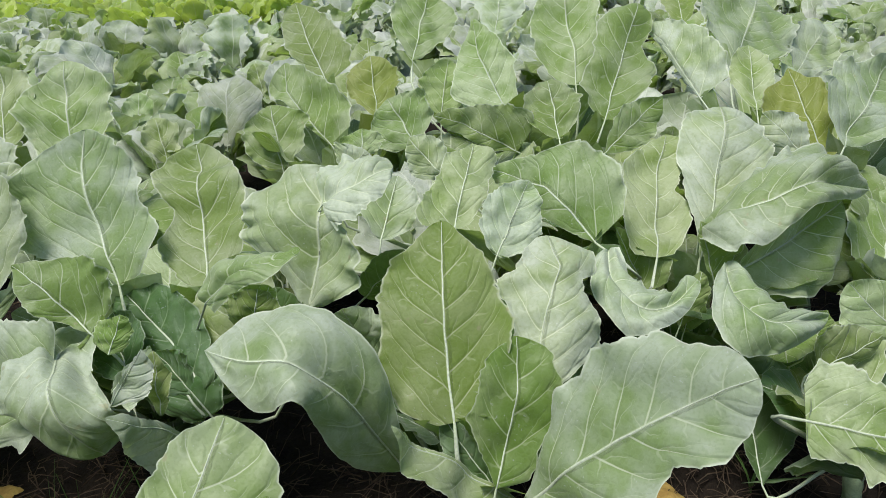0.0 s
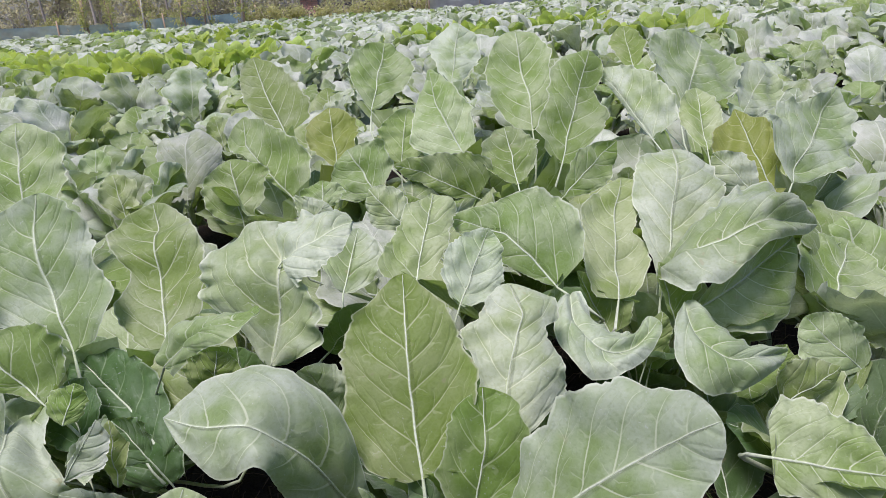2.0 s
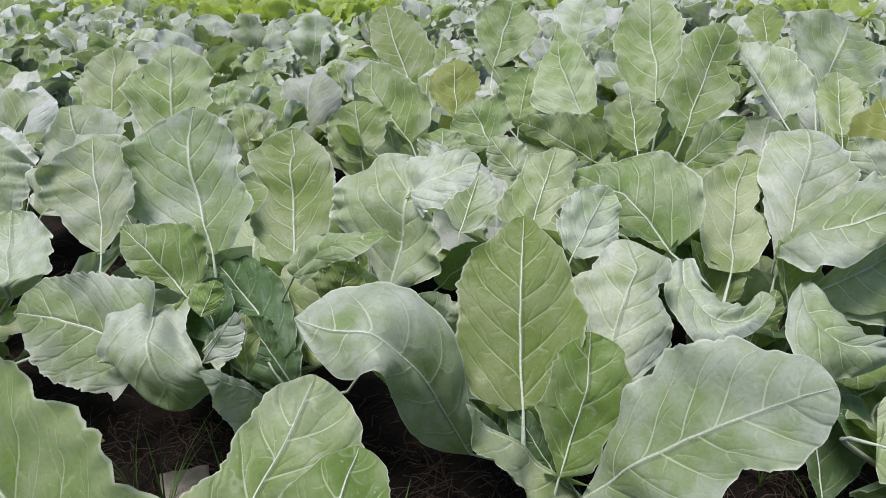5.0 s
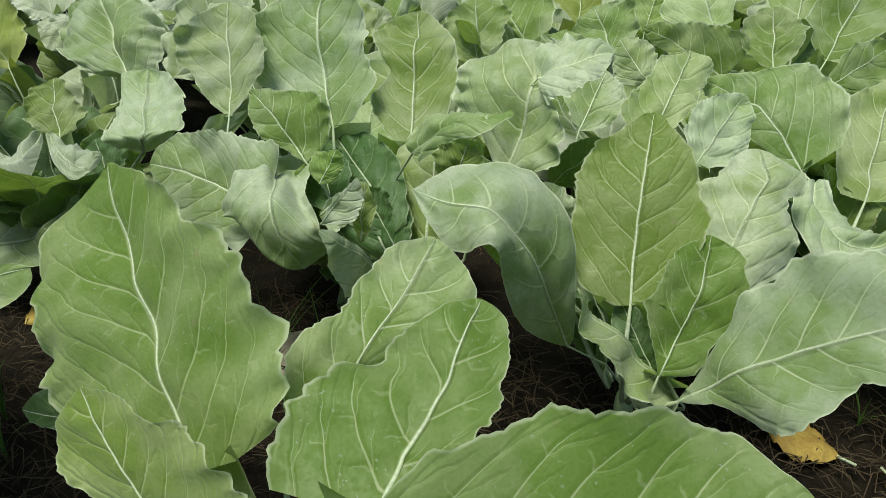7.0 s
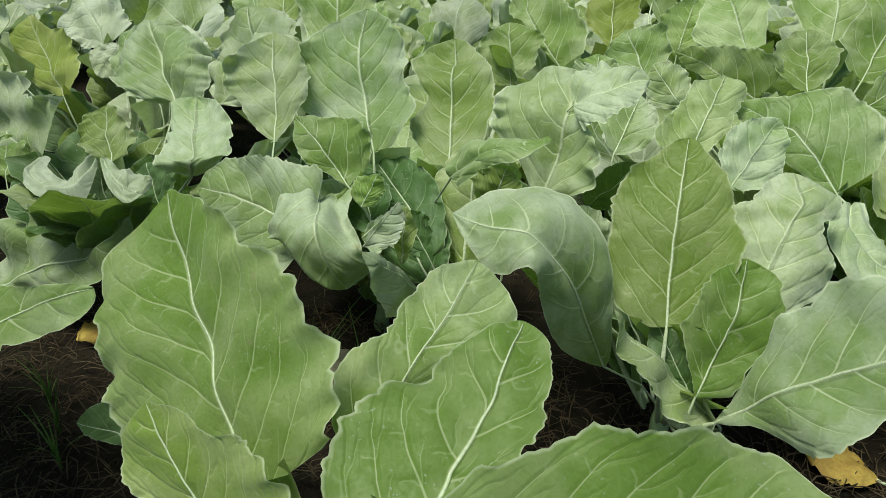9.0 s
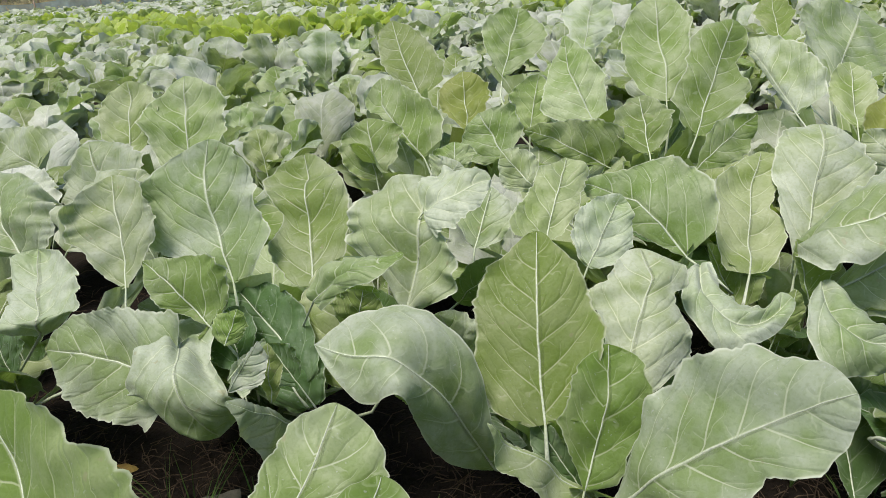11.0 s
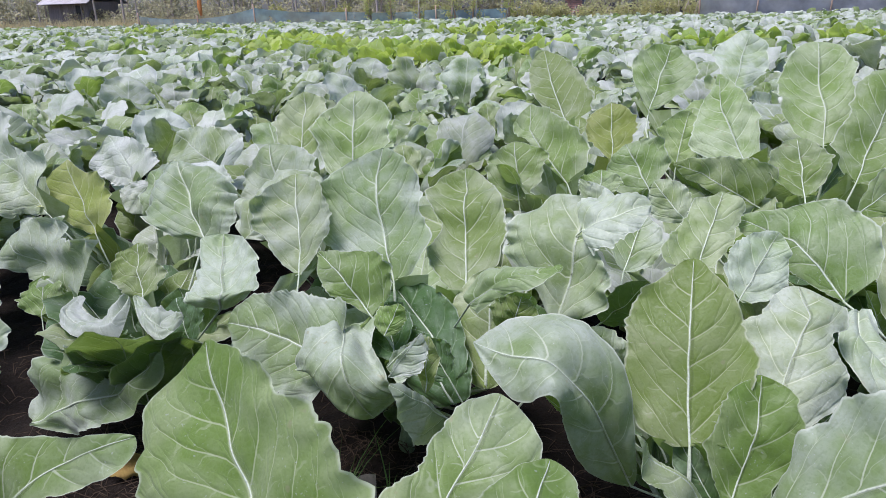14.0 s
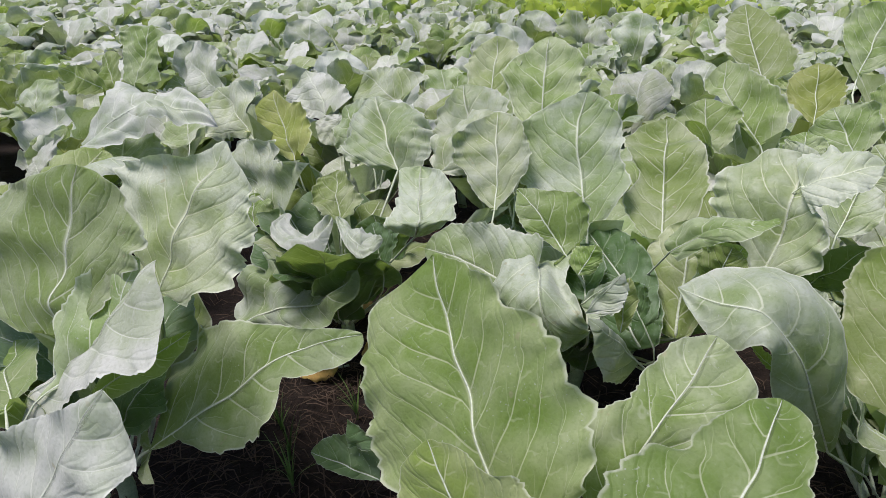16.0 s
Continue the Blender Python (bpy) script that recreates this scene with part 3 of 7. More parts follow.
leaf(C, (0.096, 0.740, 0.266), (0.350, 0.640, 0.540), (0.249, -0.812, -0.528), 0.213, left=(0.000, 0.011, 0.021, 0.032, 0.043, 0.058, 0.075, 0.092, 0.093, 0.092, 0.092, 0.118, 0.112, 0.106, 0.100, 0.094, 0.088, 0.071, 0.058, 0.048, 0.000), right=(0.000, 0.008, 0.015, 0.023, 0.037, 0.053, 0.075, 0.087, 0.093, 0.095, 0.090, 0.085, 0.064, 0.057, 0.065, 0.067, 0.068, 0.061, 0.050, 0.031, 0.000), mid=(0.000, -0.002, -0.004, -0.006, -0.008, -0.010, -0.011, -0.013, -0.014, -0.016, -0.017, -0.016, -0.016, -0.016, -0.015, -0.014, -0.012, -0.009, -0.007, -0.003, 0.000), bend=0.04, cup=-0.08, wave=0.54, tone='wax', thick=0.0055, crease=0.7)
leaf(C, (0.100, 0.780, 0.243), (-0.066, 0.700, 0.441), (0.086, 0.897, 0.433), 0.068, left=(0.000, 0.012, 0.024, 0.035, 0.047, 0.051, 0.055, 0.058, 0.061, 0.060, 0.058, 0.057, 0.055, 0.054, 0.053, 0.052, 0.051, 0.051, 0.048, 0.024, 0.000), right=(0.000, 0.002, 0.005, 0.007, 0.006, 0.005, 0.004, 0.004, 0.004, 0.004, 0.004, 0.004, 0.004, 0.004, 0.004, 0.004, 0.004, 0.004, 0.003, 0.001, 0.000), bend=-0.05, cup=0.5, wave=0.68, tone='mid', thick=0.003)
leaf(C, (-0.116, 0.970, 0.346), (-0.161, 0.950, 0.477), (0.945, 0.027, 0.327), 0.102, peak=0.6, wave=0.81, tone='wax')
leaf(C, (0.124, 0.860, 0.376), (0.163, 1.040, 0.547), (0.983, -0.041, -0.178), 0.179, left=(0.000, 0.008, 0.015, 0.022, 0.027, 0.032, 0.037, 0.041, 0.046, 0.054, 0.063, 0.071, 0.080, 0.087, 0.077, 0.067, 0.058, 0.049, 0.041, 0.027, 0.000), right=(0.000, 0.030, 0.045, 0.055, 0.064, 0.074, 0.083, 0.092, 0.089, 0.087, 0.082, 0.069, 0.056, 0.045, 0.041, 0.054, 0.064, 0.067, 0.067, 0.060, 0.000), mid=(0.000, 0.001, 0.001, 0.002, 0.002, 0.003, 0.003, 0.004, 0.005, 0.006, 0.008, 0.011, 0.013, 0.015, 0.018, 0.020, 0.016, 0.012, 0.008, 0.004, 0.000), bend=0.06, cup=-0.15, wave=0.61, tipcurl=0.3, tone='wax', thick=0.0035)
leaf(P, (-0.555, 1.040, 0.482), (-0.619, 1.170, 0.721), (0.971, 0.046, 0.236), 0.241, left=(0.000, 0.009, 0.017, 0.026, 0.044, 0.075, 0.105, 0.133, 0.138, 0.139, 0.139, 0.140, 0.141, 0.139, 0.135, 0.130, 0.124, 0.118, 0.100, 0.076, 0.000), right=(0.000, 0.037, 0.052, 0.068, 0.081, 0.094, 0.100, 0.094, 0.088, 0.088, 0.093, 0.097, 0.100, 0.096, 0.093, 0.089, 0.080, 0.068, 0.057, 0.031, 0.000), mid=(0.000, -0.002, -0.004, -0.006, -0.009, -0.011, -0.013, -0.015, -0.017, -0.019, -0.021, -0.022, -0.022, -0.022, -0.022, -0.022, -0.021, -0.016, -0.011, -0.005, 0.000), cup=0.1, wave=0.41, tone='wax', thick=0.004, crease=0.7)
leaf(P, (-0.407, 1.050, 0.468), (-0.482, 1.300, 0.653), (0.972, 0.172, 0.162), 0.182, left=(0.000, 0.033, 0.048, 0.056, 0.063, 0.071, 0.076, 0.070, 0.064, 0.057, 0.051, 0.049, 0.058, 0.068, 0.078, 0.084, 0.085, 0.087, 0.077, 0.060, 0.000), right=(0.000, 0.038, 0.046, 0.055, 0.064, 0.073, 0.080, 0.087, 0.095, 0.089, 0.083, 0.083, 0.084, 0.085, 0.077, 0.070, 0.063, 0.054, 0.044, 0.031, 0.000), mid=(0.000, -0.000, -0.001, -0.001, -0.001, -0.001, -0.002, -0.002, -0.002, -0.003, -0.002, -0.001, -0.001, 0.000, 0.001, 0.001, 0.001, 0.001, 0.000, 0.000, 0.000), cup=0.14, bend=0.03, wave=0.54, tone='mid', thick=0.004)
leaf(P, (-0.288, 0.880, 0.468), (-0.244, 0.880, 0.553), (0.887, -0.000, -0.461), 0.057, left=(0.000, 0.004, 0.008, 0.012, 0.016, 0.020, 0.022, 0.025, 0.028, 0.031, 0.033, 0.036, 0.039, 0.042, 0.044, 0.040, 0.036, 0.033, 0.027, 0.014, 0.000), right=(0.000, 0.001, 0.001, 0.002, 0.003, 0.004, 0.004, 0.005, 0.006, 0.007, 0.007, 0.008, 0.009, 0.010, 0.010, 0.011, 0.012, 0.013, 0.013, 0.011, 0.000), cup=0.3, wave=0.68, tone='green', thick=0.002, stalk=False)
leaf(P, (-0.555, 0.930, 0.454), (-0.685, 0.980, 0.553), (0.645, 0.459, 0.611), 0.135, left=(0.000, 0.003, 0.007, 0.010, 0.013, 0.016, 0.020, 0.025, 0.030, 0.035, 0.040, 0.042, 0.040, 0.037, 0.035, 0.033, 0.031, 0.024, 0.016, 0.008, 0.000), right=(0.000, 0.037, 0.060, 0.069, 0.077, 0.086, 0.094, 0.090, 0.087, 0.084, 0.081, 0.073, 0.065, 0.056, 0.048, 0.040, 0.033, 0.027, 0.020, 0.010, 0.000), mid=(0.000, 0.000, 0.001, 0.001, 0.002, 0.002, 0.003, 0.003, 0.004, 0.004, 0.005, 0.006, 0.006, 0.006, 0.005, 0.004, 0.004, 0.003, 0.002, 0.001, 0.000), cup=0.12, bend=0.05, wave=0.68, tone='mid', thick=0.003)
leaf(P, (-0.518, 0.900, 0.433), (-0.494, 0.920, 0.492), (0.928, -0.007, -0.373), 0.057, left=(0.000, 0.009, 0.018, 0.026, 0.030, 0.031, 0.031, 0.032, 0.032, 0.033, 0.034, 0.034, 0.035, 0.031, 0.026, 0.022, 0.017, 0.013, 0.009, 0.004, 0.000), right=(0.000, 0.005, 0.009, 0.014, 0.018, 0.020, 0.021, 0.021, 0.021, 0.021, 0.022, 0.022, 0.022, 0.022, 0.022, 0.020, 0.018, 0.016, 0.014, 0.012, 0.000), cup=-0.4, wave=0.68, tone='green', thick=0.002, stalk=False)
leaf(P, (-0.598, 0.860, 0.384), (-0.855, 0.900, 0.418), (0.183, 0.404, 0.896), 0.209, left=(0.000, 0.037, 0.073, 0.086, 0.088, 0.091, 0.093, 0.096, 0.097, 0.097, 0.098, 0.098, 0.098, 0.096, 0.086, 0.077, 0.067, 0.057, 0.039, 0.019, 0.000), right=(0.000, 0.067, 0.110, 0.109, 0.107, 0.106, 0.104, 0.102, 0.098, 0.094, 0.089, 0.085, 0.081, 0.077, 0.074, 0.071, 0.067, 0.062, 0.049, 0.037, 0.000), mid=(0.000, 0.001, 0.002, 0.003, 0.004, 0.005, 0.007, 0.008, 0.009, 0.011, 0.011, 0.012, 0.012, 0.013, 0.012, 0.010, 0.008, 0.006, 0.004, 0.002, 0.000), cup=0.12, bend=0.05, wave=0.41, tone='wax', thick=0.0035, crease=0.7)
leaf(P, (-0.485, 0.830, 0.411), (-0.415, 0.840, 0.485), (0.724, 0.006, -0.690), 0.055, left=(0.000, 0.002, 0.003, 0.005, 0.007, 0.009, 0.010, 0.009, 0.008, 0.007, 0.007, 0.006, 0.005, 0.005, 0.004, 0.003, 0.003, 0.002, 0.001, 0.001, 0.000), right=(0.000, 0.035, 0.036, 0.037, 0.039, 0.040, 0.041, 0.043, 0.044, 0.045, 0.043, 0.041, 0.038, 0.036, 0.033, 0.031, 0.027, 0.020, 0.013, 0.007, 0.000), cup=0.4, wave=0.54, tone='wax', thick=0.0025, stalk=False)
leaf(P, (-0.376, 0.840, 0.320), (-0.437, 0.730, 0.440), (0.230, 0.656, 0.719), 0.074, left=(0.000, 0.046, 0.048, 0.051, 0.054, 0.057, 0.060, 0.063, 0.062, 0.058, 0.054, 0.050, 0.047, 0.043, 0.039, 0.035, 0.028, 0.021, 0.014, 0.007, 0.000), right=(0.000, 0.001, 0.001, 0.002, 0.003, 0.004, 0.005, 0.005, 0.006, 0.007, 0.008, 0.009, 0.010, 0.010, 0.010, 0.011, 0.011, 0.011, 0.012, 0.006, 0.000), cup=-0.2, bend=0.1, wave=0.54, tone='wax', thick=0.003)
# dark-toned leaves here carry the plant's inner shade in their colour
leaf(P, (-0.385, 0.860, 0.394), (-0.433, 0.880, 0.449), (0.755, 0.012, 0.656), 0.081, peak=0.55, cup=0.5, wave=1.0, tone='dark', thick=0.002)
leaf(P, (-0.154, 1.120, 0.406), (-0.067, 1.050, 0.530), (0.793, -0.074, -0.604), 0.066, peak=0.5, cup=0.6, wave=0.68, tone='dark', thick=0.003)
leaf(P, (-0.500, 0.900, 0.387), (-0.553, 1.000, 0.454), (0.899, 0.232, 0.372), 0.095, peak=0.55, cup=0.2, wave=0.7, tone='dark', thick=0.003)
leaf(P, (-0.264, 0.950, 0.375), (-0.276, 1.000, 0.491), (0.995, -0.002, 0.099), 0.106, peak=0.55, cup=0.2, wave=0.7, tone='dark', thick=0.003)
leaf(B, (-0.393, 0.350, 0.352), (-0.609, 0.545, 0.582), (0.769, 0.111, 0.629), 0.349, left=(0.000, 0.038, 0.075, 0.107, 0.130, 0.152, 0.175, 0.189, 0.176, 0.164, 0.170, 0.175, 0.179, 0.174, 0.138, 0.161, 0.162, 0.152, 0.136, 0.118, 0.000), right=(0.047, 0.119, 0.138, 0.148, 0.154, 0.160, 0.151, 0.146, 0.156, 0.155, 0.150, 0.145, 0.130, 0.107, 0.101, 0.103, 0.086, 0.070, 0.054, 0.027, 0.000), mid=(0.000, -0.001, -0.002, -0.004, -0.005, -0.005, -0.004, -0.003, -0.003, -0.003, -0.004, -0.005, -0.007, -0.008, -0.010, -0.009, -0.008, -0.008, -0.006, -0.003, 0.000), cup=0.1, bend=0.05, wave=0.54, tone='green', thick=0.005, crease=0.7)
leaf(B, (-0.382, 0.270, 0.366), (-0.480, 0.310, 0.468), (0.726, 0.033, 0.687), 0.209, left=(0.000, 0.009, 0.018, 0.027, 0.036, 0.045, 0.053, 0.057, 0.061, 0.065, 0.069, 0.073, 0.077, 0.081, 0.082, 0.076, 0.071, 0.065, 0.059, 0.038, 0.000), right=(0.127, 0.127, 0.126, 0.123, 0.120, 0.117, 0.113, 0.108, 0.103, 0.098, 0.089, 0.077, 0.066, 0.055, 0.052, 0.049, 0.046, 0.038, 0.029, 0.015, 0.000), mid=(0.000, -0.000, -0.000, -0.000, -0.000, -0.000, -0.000, -0.000, -0.000, -0.000, -0.000, -0.000, -0.000, -0.000, -0.000, -0.000, -0.000, -0.000, -0.000, -0.000, 0.000), cup=0.06, bend=0.03, wave=0.2, tone='green', thick=0.004, crease=0.4)
leaf(B, (-0.313, 0.420, 0.344), (-0.230, 0.620, 0.523), (0.912, -0.010, -0.411), 0.153, left=(0.000, 0.021, 0.040, 0.049, 0.058, 0.067, 0.071, 0.070, 0.069, 0.062, 0.048, 0.048, 0.049, 0.051, 0.052, 0.049, 0.046, 0.043, 0.033, 0.018, 0.000), right=(0.000, 0.010, 0.021, 0.031, 0.042, 0.052, 0.057, 0.060, 0.062, 0.065, 0.067, 0.070, 0.073, 0.076, 0.079, 0.082, 0.080, 0.075, 0.068, 0.052, 0.000), cup=-0.05, bend=0.08, wave=0.47, tone='mid', thick=0.004)
leaf(B, (-0.174, 0.280, 0.442), (-0.141, 0.470, 0.550), (0.985, -0.174, 0.006), 0.171, left=(0.094, 0.102, 0.110, 0.115, 0.113, 0.111, 0.109, 0.107, 0.102, 0.096, 0.089, 0.079, 0.070, 0.064, 0.058, 0.052, 0.045, 0.037, 0.029, 0.016, 0.000), right=(0.000, 0.009, 0.017, 0.026, 0.034, 0.043, 0.046, 0.049, 0.051, 0.054, 0.055, 0.053, 0.050, 0.045, 0.044, 0.044, 0.044, 0.041, 0.035, 0.026, 0.000), mid=(0.000, -0.000, -0.001, -0.001, -0.001, -0.002, -0.000, 0.001, 0.003, 0.004, 0.005, 0.007, 0.008, 0.007, 0.006, 0.005, 0.004, 0.003, 0.002, 0.001, 0.000), cup=0.14, bend=0.05, wave=0.47, tone='green', thick=0.005, crease=0.8)
leaf(B, (-0.194, 0.260, 0.411), (0.151, 0.330, 0.503), (0.318, -0.609, -0.727), 0.165, left=(0.000, 0.018, 0.036, 0.052, 0.067, 0.084, 0.088, 0.090, 0.088, 0.092, 0.106, 0.100, 0.095, 0.098, 0.095, 0.091, 0.079, 0.071, 0.067, 0.041, 0.000), right=(0.000, 0.014, 0.028, 0.038, 0.041, 0.044, 0.048, 0.051, 0.054, 0.057, 0.060, 0.057, 0.055, 0.053, 0.050, 0.048, 0.046, 0.040, 0.027, 0.013, 0.000), cup=-0.1, bend=0.06, wave=0.54, tone='green', thick=0.005)
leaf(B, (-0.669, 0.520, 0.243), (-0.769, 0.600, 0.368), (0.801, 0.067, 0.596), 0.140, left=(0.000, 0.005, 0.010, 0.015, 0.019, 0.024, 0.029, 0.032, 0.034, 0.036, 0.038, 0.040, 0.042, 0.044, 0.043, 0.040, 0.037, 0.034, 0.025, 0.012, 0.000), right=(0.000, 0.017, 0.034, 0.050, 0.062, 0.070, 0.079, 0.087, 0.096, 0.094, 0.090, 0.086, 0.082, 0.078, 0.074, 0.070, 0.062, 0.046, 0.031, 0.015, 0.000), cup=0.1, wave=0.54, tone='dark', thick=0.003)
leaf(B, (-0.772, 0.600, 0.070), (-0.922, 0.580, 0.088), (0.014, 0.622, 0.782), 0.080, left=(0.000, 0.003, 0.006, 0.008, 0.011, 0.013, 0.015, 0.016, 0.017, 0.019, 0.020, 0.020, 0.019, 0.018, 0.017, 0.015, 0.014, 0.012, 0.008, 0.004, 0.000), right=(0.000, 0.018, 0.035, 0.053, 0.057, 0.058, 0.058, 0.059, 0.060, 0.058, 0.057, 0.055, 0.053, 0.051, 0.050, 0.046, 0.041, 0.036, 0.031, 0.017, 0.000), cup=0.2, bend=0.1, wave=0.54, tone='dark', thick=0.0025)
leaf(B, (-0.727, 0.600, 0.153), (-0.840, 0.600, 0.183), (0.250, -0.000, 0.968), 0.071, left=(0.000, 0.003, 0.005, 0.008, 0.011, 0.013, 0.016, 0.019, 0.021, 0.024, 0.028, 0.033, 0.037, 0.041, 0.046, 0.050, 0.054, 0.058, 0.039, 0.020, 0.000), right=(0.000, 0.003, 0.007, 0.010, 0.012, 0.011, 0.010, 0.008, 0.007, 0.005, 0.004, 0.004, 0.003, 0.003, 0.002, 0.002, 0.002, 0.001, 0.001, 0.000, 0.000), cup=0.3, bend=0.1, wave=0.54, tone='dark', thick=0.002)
leaf(N, (-1.020, 0.220, 0.376), (-0.889, 0.330, 0.486), (0.648, -0.013, -0.762), 0.047, left=(0.000, 0.003, 0.005, 0.008, 0.011, 0.013, 0.016, 0.018, 0.019, 0.019, 0.018, 0.017, 0.016, 0.016, 0.015, 0.014, 0.013, 0.010, 0.007, 0.003, 0.000), right=(0.000, 0.004, 0.009, 0.013, 0.018, 0.021, 0.022, 0.023, 0.024, 0.025, 0.026, 0.026, 0.027, 0.028, 0.026, 0.023, 0.020, 0.017, 0.014, 0.008, 0.000), cup=0.2, wave=0.54, tone='green', thick=0.003)
leaf(N, (-1.095, 0.360, 0.173), (-0.695, 0.470, 0.468), (0.584, -0.571, -0.577), 0.251, left=(0.000, 0.026, 0.052, 0.128, 0.136, 0.143, 0.151, 0.150, 0.138, 0.127, 0.114, 0.100, 0.086, 0.072, 0.058, 0.046, 0.033, 0.023, 0.020, 0.012, 0.000), right=(0.000, 0.007, 0.013, 0.017, 0.019, 0.038, 0.058, 0.071, 0.081, 0.091, 0.094, 0.097, 0.100, 0.087, 0.030, 0.041, 0.044, 0.043, 0.042, 0.036, 0.000), mid=(0.000, -0.000, -0.000, -0.001, -0.001, -0.003, -0.005, -0.008, -0.010, -0.012, -0.015, -0.016, -0.018, -0.020, -0.022, -0.021, -0.017, -0.013, -0.008, -0.004, 0.000), cup=0.08, bend=0.06, wave=0.61, tone='mid', thick=0.004)
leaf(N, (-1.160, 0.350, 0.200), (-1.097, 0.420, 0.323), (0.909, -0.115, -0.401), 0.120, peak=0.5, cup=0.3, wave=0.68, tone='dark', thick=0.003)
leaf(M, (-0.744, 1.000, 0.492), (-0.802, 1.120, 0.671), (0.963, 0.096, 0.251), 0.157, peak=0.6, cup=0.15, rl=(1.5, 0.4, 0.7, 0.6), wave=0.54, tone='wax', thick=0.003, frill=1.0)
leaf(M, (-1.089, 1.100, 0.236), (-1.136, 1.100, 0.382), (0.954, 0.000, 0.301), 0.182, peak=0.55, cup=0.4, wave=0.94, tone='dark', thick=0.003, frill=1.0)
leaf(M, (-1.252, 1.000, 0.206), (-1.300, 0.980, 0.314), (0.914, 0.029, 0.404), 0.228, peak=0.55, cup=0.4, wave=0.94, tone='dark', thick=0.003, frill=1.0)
leaf(U, (-0.861, 1.500, 0.528), (-0.926, 1.690, 0.775), (0.979, 0.130, 0.160), 0.224, peak=0.6, cup=0.15, wave=0.41, tone='mid', thick=0.004, frill=1.0)
leaf(U, (-1.043, 1.550, 0.587), (-1.096, 1.700, 0.767), (0.975, 0.162, 0.153), 0.168, peak=0.6, cup=0.15, wave=0.54, tone='mid', thick=0.003, frill=1.0)
leaf(U, (-0.947, 1.300, 0.456), (-1.067, 1.450, 0.662), (0.896, 0.133, 0.423), 0.227, peak=0.6, cup=-0.1, bend=0.1, wave=0.94, tone='wax', thick=0.003, frill=1.0)
leaf(U, (-0.815, 1.200, 0.483), (-0.884, 1.280, 0.623), (0.911, 0.077, 0.406), 0.178, left=(0.000, 0.010, 0.019, 0.029, 0.039, 0.049, 0.058, 0.069, 0.080, 0.091, 0.101, 0.112, 0.123, 0.129, 0.121, 0.112, 0.104, 0.096, 0.066, 0.033, 0.000), right=(0.000, 0.008, 0.015, 0.023, 0.027, 0.030, 0.033, 0.036, 0.040, 0.043, 0.046, 0.049, 0.047, 0.044, 0.042, 0.039, 0.037, 0.031, 0.020, 0.010, 0.000), bend=0.1, cup=-0.1, wave=0.68, tone='wax', thick=0.003, frill=1.0)
leaf(R, (-0.495, 1.900, 0.425), (-0.542, 2.030, 0.582), (0.971, 0.075, 0.228), 0.192, peak=0.55, cup=0.2, wave=0.68, tone='mid', thick=0.003, frill=1.0)
leaf(R, (-0.356, 1.950, 0.472), (-0.515, 2.150, 0.681), (0.834, 0.098, 0.543), 0.212, left=(0.000, 0.003, 0.005, 0.008, 0.010, 0.013, 0.015, 0.018, 0.018, 0.019, 0.020, 0.020, 0.021, 0.022, 0.032, 0.043, 0.055, 0.066, 0.077, 0.079, 0.000), right=(0.000, 0.077, 0.091, 0.106, 0.120, 0.130, 0.131, 0.133, 0.133, 0.127, 0.121, 0.115, 0.110, 0.104, 0.099, 0.094, 0.089, 0.069, 0.046, 0.023, 0.000), mid=(0.000, -0.003, -0.006, -0.009, -0.012, -0.015, -0.018, -0.022, -0.025, -0.027, -0.029, -0.030, -0.032, -0.034, -0.035, -0.036, -0.029, -0.022, -0.014, -0.007, 0.000), cup=0.1, wave=0.41, tone='mid', thick=0.004, frill=1.0)
leaf(R, (-0.402, 2.200, 0.608), (-0.534, 2.480, 0.830), (0.911, 0.116, 0.397), 0.195, left=(0.000, 0.008, 0.016, 0.025, 0.033, 0.041, 0.048, 0.054, 0.060, 0.065, 0.071, 0.077, 0.079, 0.078, 0.076, 0.075, 0.073, 0.072, 0.071, 0.064, 0.000), right=(0.000, 0.085, 0.094, 0.104, 0.113, 0.116, 0.114, 0.112, 0.111, 0.109, 0.108, 0.106, 0.098, 0.090, 0.081, 0.073, 0.065, 0.056, 0.038, 0.019, 0.000), mid=(0.000, -0.001, -0.001, -0.002, -0.003, -0.003, -0.004, -0.005, -0.006, -0.006, -0.007, -0.008, -0.008, -0.007, -0.006, -0.005, -0.004, -0.003, -0.002, -0.001, 0.000), cup=0.12, wave=0.41, tone='mid', thick=0.004, frill=1.0)
leaf(R, (-0.235, 2.050, 0.529), (-0.261, 2.220, 0.683), (0.993, 0.060, 0.102), 0.165, peak=0.6, cup=0.15, wave=0.41, tone='yellow', thick=0.003, frill=1.0)
leaf(R, (-0.114, 1.900, 0.485), (-0.193, 2.000, 0.591), (0.825, 0.055, 0.562), 0.203, peak=0.5, cup=0.1, wave=0.68, tone='mid', thick=0.003, frill=1.0)
